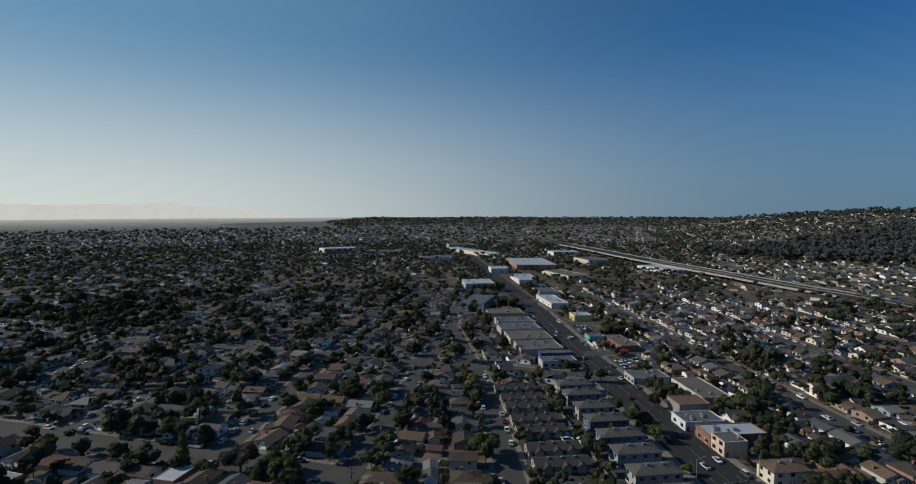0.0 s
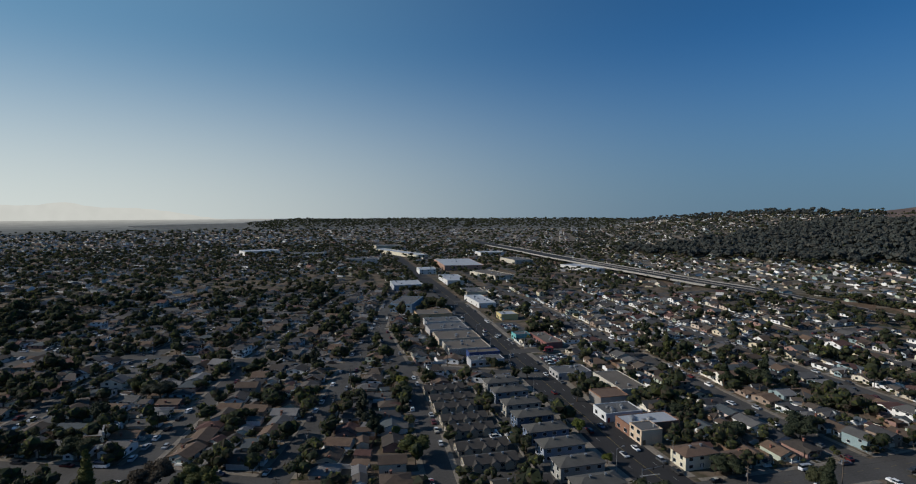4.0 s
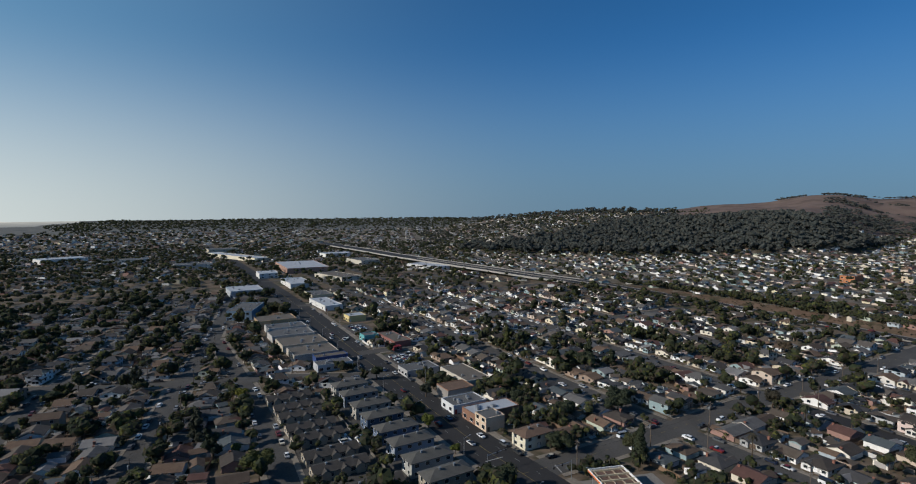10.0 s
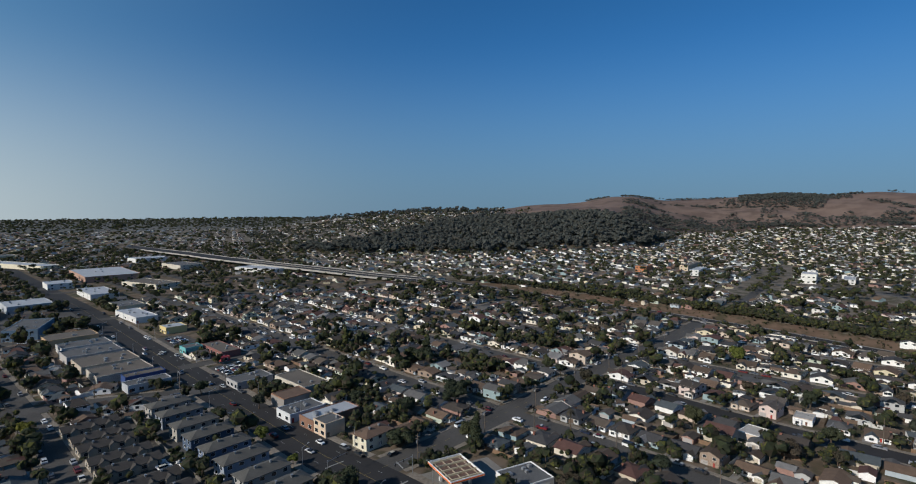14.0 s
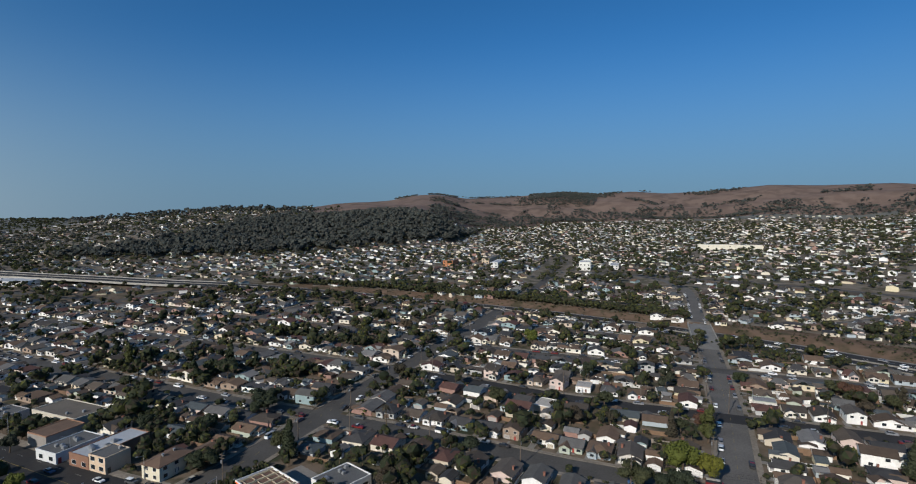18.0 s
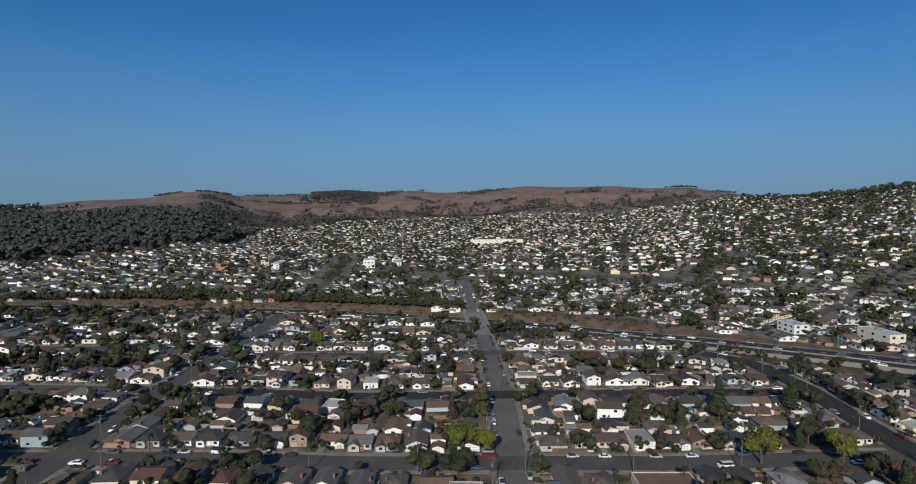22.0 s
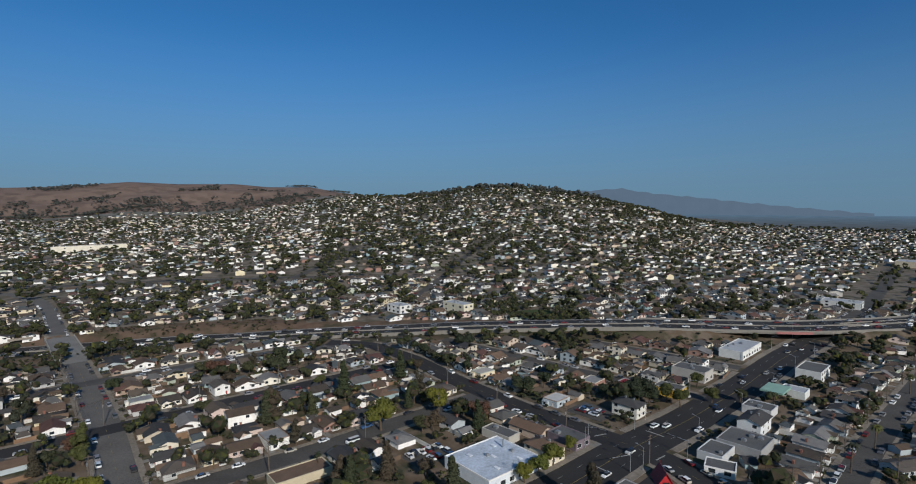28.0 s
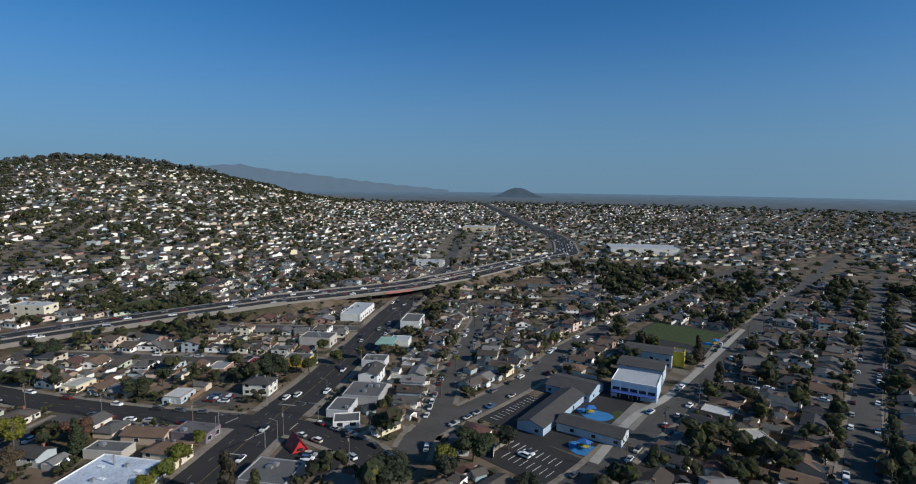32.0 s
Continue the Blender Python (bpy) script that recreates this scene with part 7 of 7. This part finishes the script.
pts += scatter(3600, 150, 640, 26, 0.8, lambda x, y: x < 90, span=(-30, 44), clump=0.5)
pts += scatter(1700, 140, 640, 40, 0.8, span=(-207, -176), clump=0.4) + scatter(60, 150, 640, 42, 0.8, span=(-176, -158), clump=0.5)
pts += scatter(700, 125, 420, 30, 0.8, span=(-62, -15), clump=0.7)
pts += scatter(620, 480, 1000, 44, 1.2, lambda x, y: x > 480, span=(-128, -55), clump=0.5)
trees_joined("middle_distance_trees", pts, RNG.uniform(3.0, 8.0, len(pts)) * RNG.choice([1, 1, 1.2, 1.3, 1.7], len(pts)), T_MID, M_FAR_LEAF, "garden and street trees between the houses")
pts = scatter(11000, 640, 1500, 23, 0.5, lambda x, y: ~brown_hill(x, y), False, clump=0.4)
pts += scatter(4200, 640, 1400, 34, 0.0, None, False, span=(-25, 44), clump=0.5)
pts += scatter(4500, 640, 2300, 35, 0.3, lambda x, y: ~brown_hill(x, y), False, span=(-150, -62), clump=0.55)
pts += scatter(4200, 700, 1780, 36, 0.0, None, False, span=(-146, -108), clump=0.7)
pts += scatter(1500, 1000, 2100, 27, 0.5, None, False, span=(-49, -22), clump=0.5)
hill_pts = scatter(1500, 1180, 2050, 43, 0.3, lambda x, y: ~brown_hill(x, y), False, span=(-50, -20), clump=0.35)
trees_joined("hill_garden_trees", hill_pts, RNG.uniform(6, 12, len(hill_pts)), T_FAR, M_HAZED_WOOD_LEAF, "dark trees between the houses on the hill", 0.6, False)
trees_joined("distant_trees", pts, RNG.uniform(4, 11, len(pts)), T_FAR, M_FAR_LEAF, "distant trees among the rows of houses", 0.65, False)
pts = scatter(5200, 1500, 2400, 24, 0.0, lambda x, y: ~brown_hill(x, y), False)
pts += scatter(3600, 2400, 3240, 45, 0.0, lambda x, y: natural(x, y) > 5, False, span=(-25, 14))
trees_joined("far_trees", pts, RNG.uniform(6, 15, len(pts)), T_FAR, M_FAR_LEAF, "far trees on the plain and the hills", 0.8, False)
pts = scatter(7000, 1000, 1700, 25, 0.0, lambda x, y: wooded(x, y) > 0.5, False, (-64, -23))
def ridge(x, y):
    az, r = bearing(x, y), np.hypot(x, y)
    rc = np.interp(az, [-46, -38, -34, -30, -26], [1780, 1880, 1980, 2150, 2550])
    crown = (az < -117) & (az > -137) & (r > 1600) & (r < 1800)
    return ((az < -25) & (az > -46) & (np.abs(r - rc) < 110)) | crown


ridge_pts = scatter(500, 1500, 2700, 37, 0.0, ridge, False, (-47, -24)) + scatter(420, 1580, 1820, 41, 0.0, ridge, False, (-138, -116), 0.4)
trees_joined("ridge_trees", ridge_pts, RNG.uniform(9, 21, len(ridge_pts)), T_FAR, M_HAZED_WOOD_LEAF, "tall dark trees along the crest of the hill", 0.5)
trees_joined("hillside_wood", pts, RNG.uniform(8, 19, len(pts)), T_FAR, M_HAZED_WOOD_LEAF, "dark eucalyptus wood on the hillside", 0.62, False)

# ---- belts of trees along the freeway, and round the little park ----
def belt(count, y0, y1, lo, hi, seed):
    rng = np.random.default_rng(seed)
    q = resample([p for p in resample(FREEWAY, 4.0) if y0 <= p[1] <= y1], 2.0)
    t = np.gradient(q, axis=0)
    t /= np.linalg.norm(t, axis=1)[:, None]
    k = rng.integers(0, len(q), count)
    o = rng.uniform(lo, hi, count)[:, None]
    p = q[k] + np.stack([t[k, 1], -t[k, 0]], 1) * o
    return [(a, b) for a, b in p if off_road(a, b, 2.0)]


pts = belt(620, 40, 520, -43, -29, 71) + belt(40, -320, -20, 21, 27, 72) + belt(90, 40, 560, 19, 25, 73) + belt(260, 30, 330, -37, -29, 76)
RNG_P = np.random.default_rng(74)
for _ in range(120):
    a, r = RNG_P.uniform(0, math.tau), RNG_P.uniform(15, 42)
    p = (350 + r * 1.15 * math.cos(a), -300 + r * math.sin(a))
    if gap_to(FREEWAY, *p)[0] > 24 and gap_to(BOULEVARD, *p)[0] > 14:
        pts.append(p)
pts += belt(26, -620, -430, 20, 44, 75)
bank_pts = belt(240, -105, 24, -44, -19, 77) + belt(260, 40, 430, -29, -18, 78) + belt(120, -330, -20, 19, 26, 79)
trees_joined("bank_scrub", bank_pts, RNG_P.uniform(0.7, 2.4, len(bank_pts)), T_SHRUB, M_FAR_LEAF, "low scrub on the dry banks of the freeway", 0.9, False)
trees_joined("freeway_trees", pts, RNG_P.uniform(3.2, 8.0, len(pts)), T_MID, M_FAR_LEAF, "dark trees and shrubs along the freeway and the park", 0.6)

# ---- scrub on the brown hills, and groves on their crests ----
def scrubby(x, y):
    az = bearing(x, y)
    n = np.sin(x * 0.009 + 1.0) * np.sin(y * 0.012 - 0.6) + 0.5 * np.sin(x * 0.021 + y * 0.017)
    crest = (np.abs(az + 72) < 3.2) & (np.hypot(x, y) > 2650) & (np.hypot(x, y) < 3050)
    grove = (np.abs(az + 55.6) < 1.1) & (np.hypot(x, y) > 2850) & (np.hypot(x, y) < 3020)
    fold = np.abs(np.sin(x * 0.0125 + 0.9 * np.sin(y * 0.006) + 0.8)) < 0.3
    return brown_hill(x, y) & ((fold & (n > -0.05)) | (n > 0.95) | crest | grove)


def foothill(x, y):
    az, r = bearing(x, y), np.hypot(x, y)
    return brown_hill(x, y) & (r < np.interp(az, [-110, -86, -70, -60], [2480, 2520, 2500, 2150]) + 90 * np.sin(az * 2.1))


def crests(x, y):
    az, r = bearing(x, y), np.hypot(x, y)
    return ((np.abs(az + 72) < 3.4) & (r > 2700) & (r < 3080)) | ((np.abs(az + 55.6) < 1.1) & (r > 2850) & (r < 3020))


pts = scatter(3600, 1900, 3000, 28, 0.0, scrubby, False, (-111, -58))
pts += scatter(2600, 1700, 2620, 38, 0.0, foothill, False, (-111, -58)) + scatter(900, 2700, 3080, 39, 0.0, crests, False, (-76, -54))
trees_joined("hill_scrub", pts, RNG.uniform(6, 13, len(pts)), T_FAR, M_HAZED_WOOD_LEAF, "dark oak scrub in the folds of the brown hills", 0.9, False)


# ---- the far distance: plain, bay and blue ridge, with haze painted in as glow ----
def far_ring():
    az = np.radians(np.arange(-215, 55, 1.5))
    v, f = [], []
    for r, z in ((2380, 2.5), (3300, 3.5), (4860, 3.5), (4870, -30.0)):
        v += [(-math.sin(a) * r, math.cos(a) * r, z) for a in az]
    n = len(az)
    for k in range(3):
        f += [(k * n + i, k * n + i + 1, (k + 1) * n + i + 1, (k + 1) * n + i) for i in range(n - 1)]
    ob = bulk("backdrop", v, f, M_HAZE_DISTANCE)
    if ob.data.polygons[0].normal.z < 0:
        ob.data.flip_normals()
    tagged(ob, "far plain and pale bay at the horizon with painted haze", "backdrop", kind="structure")
    v, f = [], []
    prof = [(-130, 1.0), (-136, 1.25), (-139, 1.48), (-141, 1.1), (-143, 0.85), (-146.5, 0.5), (-150, 0.08), (-154, -0.35), (-160, -0.9)]
    prof.sort()
    az = np.linspace(-160, -130, 60)
    el = np.interp(az, [p[0] for p in prof], [p[1] for p in prof]) + 0.05 * np.sin(az * 3.1) + 0.03 * np.sin(az * 7.3)
    for a, e in zip(np.radians(az), el):
        for r, z in ((4600, -10.0), (4700, 95 + 4700 * math.tan(radians(e)))):
            v.append((-math.sin(a) * r, math.cos(a) * r, z))
    f = [(2 * i, 2 * i + 2, 2 * i + 3, 2 * i + 1) for i in range(len(az) - 1)]
    ob = bulk("backdrop", v, f, M_HAZE_FAR_HILLS)
    tagged(ob, "blue mountain ridge in the distance with painted haze", "backdrop", kind="structure")
    v = []
    az = np.linspace(14, 46, 50)
    el = -1.2 + 1.2 * smooth(14, 24, az) + 0.45 * np.exp(-((az - 28.5) / 1.6) ** 2) + 0.25 * np.exp(-((az - 41) / 4) ** 2) + 0.22 * np.exp(-((az - 33) / 3) ** 2) + 0.03 * np.sin(az * 4.1)
    for a, e in zip(np.radians(az), el):
        for r, z in ((4740, -10.0), (4780, 95 + 4780 * math.tan(radians(e)))):
            v.append((-math.sin(a) * r, math.cos(a) * r, z))
    f = [(2 * i, 2 * i + 2, 2 * i + 3, 2 * i + 1) for i in range(len(az) - 1)]
    ob = bulk("backdrop", v, f, M_HAZE_FAR_HILLS)
    tagged(ob, "pale mountains with painted haze over the bay", "backdrop", kind="structure")


far_ring()

# ---- poles, lamps and wires ----
def utility_pole():
    p = thing("utility_pole", "wooden utility pole with crossarms and wires", "utility pole", "utility poles")
    part("pole", tube(bmesh.new(), (0, 0, -0.2), (0, 0, 11.5), 0.2, 0.13), M_POLE, p)
    for z in (10.7, 9.6):
        part("crossarm", boxes((-1.3, -0.07, z, 1.3, 0.07, z + 0.16)), M_POLE, p)
    part("transformer", tube(bmesh.new(), (0.42, 0, 7.8), (0.42, 0, 8.9), 0.26, 0.26), M_STEEL, p)
    return p


def street_lamp():
    p = thing("street_lamp", "grey steel street lamp with curved arm", "street lamp", "street lamps")
    part("pole", tube(bmesh.new(), (0, 0, -0.1), (0, 0, 8.6), 0.13, 0.08), M_STEEL, p)
    part("arm", tube(bmesh.new(), (0, 0, 8.4), (2.6, 0, 9.2), 0.06, 0.05), M_STEEL, p)
    part("lamp_head", boxes((2.3, -0.16, 9.1, 3.1, 0.16, 9.3)), M_STEEL, p)
    return p


def along(pts, side, gap, y0, y1, reach=420):
    q = resample(pts, 1.0)
    t = np.gradient(q, axis=0)
    t /= np.linalg.norm(t, axis=1)[:, None]
    out = []
    for k in range(gap // 2, len(q), gap):
        p = q[k] + np.array([t[k, 1], -t[k, 0]]) * side
        if y0 < p[1] < y1 and math.hypot(*p) < reach and in_view(*p):
            out.append((p[0], p[1], math.degrees(math.atan2(t[k, 1], t[k, 0]))))
    return out


master = utility_pole()
first = True
for key, side in (("avenue_one", 7.4), ("avenue_two", -6.4), ("diagonal_street", -7.6), ("cross_street", 7.0), ("bridge_street", -8.2), ("school_front", -7.0), ("west_avenue", 6.4),
                  ("school_street", 7.0), ("palm_street", -6.0), ("west_cross", 6.4), ("south_avenue", 6.4)):
    spots = along(STREETS[key][0], side, 38, -500, 500)
    for x, y, a in spots:
        m = pose(x, y, float(height(x, y)), 0, 0, a + 90)
        if first:
            master.matrix_basis, first = m, False
        else:
            copy_thing(master, m)
    if len(spots) > 1:
        bm = bmesh.new()
        for (x0, y0, a0), (x1, y1, a1) in zip(spots[:-1], spots[1:]):
            n = Vector((-math.sin(radians(a0)), math.cos(radians(a0)), 0))
            for o, zz in ((-1.1, 10.9), (0.0, 10.9), (1.1, 10.9), (-0.8, 9.8), (0.8, 9.8), (0.1, 7.2)):
                pts = []
                for s in range(7):
                    u = s / 6
                    pts.append(Vector((x0 + (x1 - x0) * u, y0 + (y1 - y0) * u, zz - 3.2 * u * (1 - u))) + n * o)
                for p0, p1 in zip(pts[:-1], pts[1:]):
                    tube(bm, p0, p1, 0.022, 0.022, 3)
        w = part("power_line", bm, M_TYRE)
        tagged(w, "black power lines strung between utility poles", "power line", "power lines")
master = street_lamp()
first = True
for side, turn in ((12.0, 90), (-12.0, -90)):
    for x, y, a in along(BOULEVARD, side, 42, -430, 520, 540):
        m = pose(x, y, 0.1, 0, 0, a + turn)
        if first:
            master.matrix_basis, first = m, False
        else:
            copy_thing(master, m)


def signal(x, y, a):
    p = thing("traffic_signal", "steel traffic signal mast with long arm over the road", "traffic signal", "traffic signals")
    part("mast", tube(bmesh.new(), (0, 0, -0.1), (0, 0, 6.8), 0.15, 0.11), M_STEEL, p)
    part("arm", tube(bmesh.new(), (0, 0, 6.2), (9, 0, 6.6), 0.1, 0.06), M_STEEL, p)
    for u in (4.5, 8.5):
        part("signal_head", boxes((u - 0.17, -0.15, 5.7, u + 0.17, 0.15, 6.7)), M_TYRE, p, "black signal head")
    p.matrix_basis = pose(x, y, 0.1, 0, 0, a)


for x, y, a in ((149, -156, 190), (119, -177, 10), (123, -150, 80), (146, -180, 260), (111, 152, 190), (86, 168, 10)):
    signal(x, y, a)

# ---- cars ----
car_masters = {}


def put_car(style, x, y, z, a):
    m = pose(x, y, z, 0, 0, a)
    if style in car_masters:
        copy_thing(car_masters[style], m)
    else:
        car_masters[style] = car(style)
        car_masters[style].matrix_basis = m


parked = []
for i, (pts, half) in enumerate(ROADS):
    q = resample(pts, 1.0)
    t = np.gradient(q, axis=0)
    t /= np.linalg.norm(t, axis=1)[:, None]
    for s in (-1, 1):
        k = 8
        while k < len(q) - 6:
            p = q[k] + np.array([t[k, 1], -t[k, 0]]) * s * (half - 1.25)
            r = math.hypot(*p)
            if 125 < r < 620 and in_view(*p) and off_road(p[0], p[1], 1.5, i) and RNG.random() < (0.25 if i == 0 else 0.5):
                parked.append((r, p[0], p[1], 0.09, math.degrees(math.atan2(t[k, 1], t[k, 0])) + (180 if s > 0 else 0) + RNG.normal(scale=1.5)))
            k += int(RNG.uniform(6, 15))
parked.sort()
for _, x, y, z, a in parked[:CAR_THINGS]:
    put_car(RNG.choice(["sedan", "suv", "pickup", "van"], p=[0.5, 0.32, 0.13, 0.05]), x, y, z, a)


def cars_joined(name, spots, label, own_z=False):
    """Cars too far off to pick apart: bodies, cabins and roofs, in three meshes."""
    rng = np.random.default_rng(91)
    S = np.array(spots)
    n = len(S)
    c, s = np.cos(np.radians(S[:, 4]))[:, None], np.sin(np.radians(S[:, 4]))[:, None]
    z = S[:, 3] - 0.09 if own_z else height(S[:, 1], S[:, 2])
    root = thing(name, label, "cars", kind="stuff")
    ln, wd = rng.uniform(4.3, 5.2, n)[:, None], rng.uniform(1.75, 1.95, n)[:, None]
    tall = rng.uniform(0.9, 1.15, n)[:, None]
    lo = np.array([(-0.5, -0.5), (0.5, -0.5), (0.5, 0.5), (-0.5, 0.5)])
    F = np.array([(0, 1, 2, 3)[::-1], (4, 5, 6, 7), (0, 1, 5, 4), (1, 2, 6, 5), (2, 3, 7, 6), (3, 0, 4, 7)])
    for nm, material, x0, x1, t0, t1, z0, z1, in0, in1 in (("bodies", M_CAR, -0.5, 0.5, -0.48, 0.47, 0.25, 0.9, 1.0, 0.94), ("cabins", M_GLASS, -0.4, 0.24, -0.3, 0.1, 0.88, 1.4, 0.9, 0.74),
                                                          ("car_roofs", M_CAR, -0.31, 0.11, -0.3, 0.1, 1.39, 1.45, 0.76, 0.72)):
        V = []
        for xa, xb, k, zz in ((x0, x1, in0, z0), (t0, t1, in1, z1)):
            x = np.where(lo[:, 0] < 0, xa, xb)[None, :] * ln
            y = lo[None, :, 1] * wd * k
            V.append(np.stack([S[:, 1:2] + x * c - y * s, S[:, 2:3] + x * s + y * c, z[:, None] + 0.09 + zz * tall + x * 0], -1))
        V = np.concatenate(V, 1).reshape(-1, 3)
        bulk(nm, V, (np.arange(n)[:, None, None] * 8 + F).reshape(-1, 4), M_FAR_CAR if material is M_CAR else material, root)


M_FAR_CAR = mat("far_car_paint", [(0.72, 0.72, 0.72), (0.03, 0.03, 0.033), (0.32, 0.33, 0.34), (0.74, 0.74, 0.73), (0.08, 0.085, 0.09), (0.12, 0.02, 0.02), (0.5, 0.5, 0.5), (0.04, 0.04, 0.04), (0.2, 0.2, 0.21), (0.6, 0.6, 0.6), (0.1, 0.1, 0.11)], 0.3, "island", vary=0.03)
cars_joined("distant_parked_cars", parked[CAR_THINGS:], "small cars parked along the farther streets")
for side, gap, y0, y1 in ((-2, 83, -400, 520), (-5.2, 97, -400, 520), (2, 71, -400, 520), (5.2, 89, -400, 520)):
    for x, y, a in along(BOULEVARD, side, gap, y0, y1, 470):
        put_car("sedan" if RNG.random() < 0.6 else "suv", x, y, 0.11, a + (180 if side > 0 else 0))
moving = []
for side, gap in ((-4, 33), (-9, 29), (4, 37), (9, 27), (-12.2, 61), (12.2, 53)):
    for x, y, a in along(FREEWAY, side, gap, -900, 420, 900):
        moving.append((0, x, y, float(freeway_z(y)) + 0.16, a + (180 if side > 0 else 0)))

cars_joined("freeway_cars", moving, "small cars in the lanes of the freeway", True)

# cars in the lots: centre, turn, rows, columns
for x, y, a, rows, cols in ((106, 322, 6, 3, 7), (172, -96, 7, 2, 6), (170, -180, 14, 2, 4), (104, -147, 12, 1, 4), (98, 418, 6, 2, 6), (48, 214, 8, 2, 5), (33, -181, -24, 1, 5)):
    c, s = math.cos(radians(a)), math.sin(radians(a))
    for i in range(rows):
        for j in range(cols):
            if RNG.random() < 0.72:
                u, v = (i - (rows - 1) / 2) * 6.4, (j - (cols - 1) / 2) * 2.7
                put_car("sedan" if RNG.random() < 0.55 else "suv", x + u * c - v * s, y + u * s + v * c, 0.1, a + RNG.choice([0, 180]))
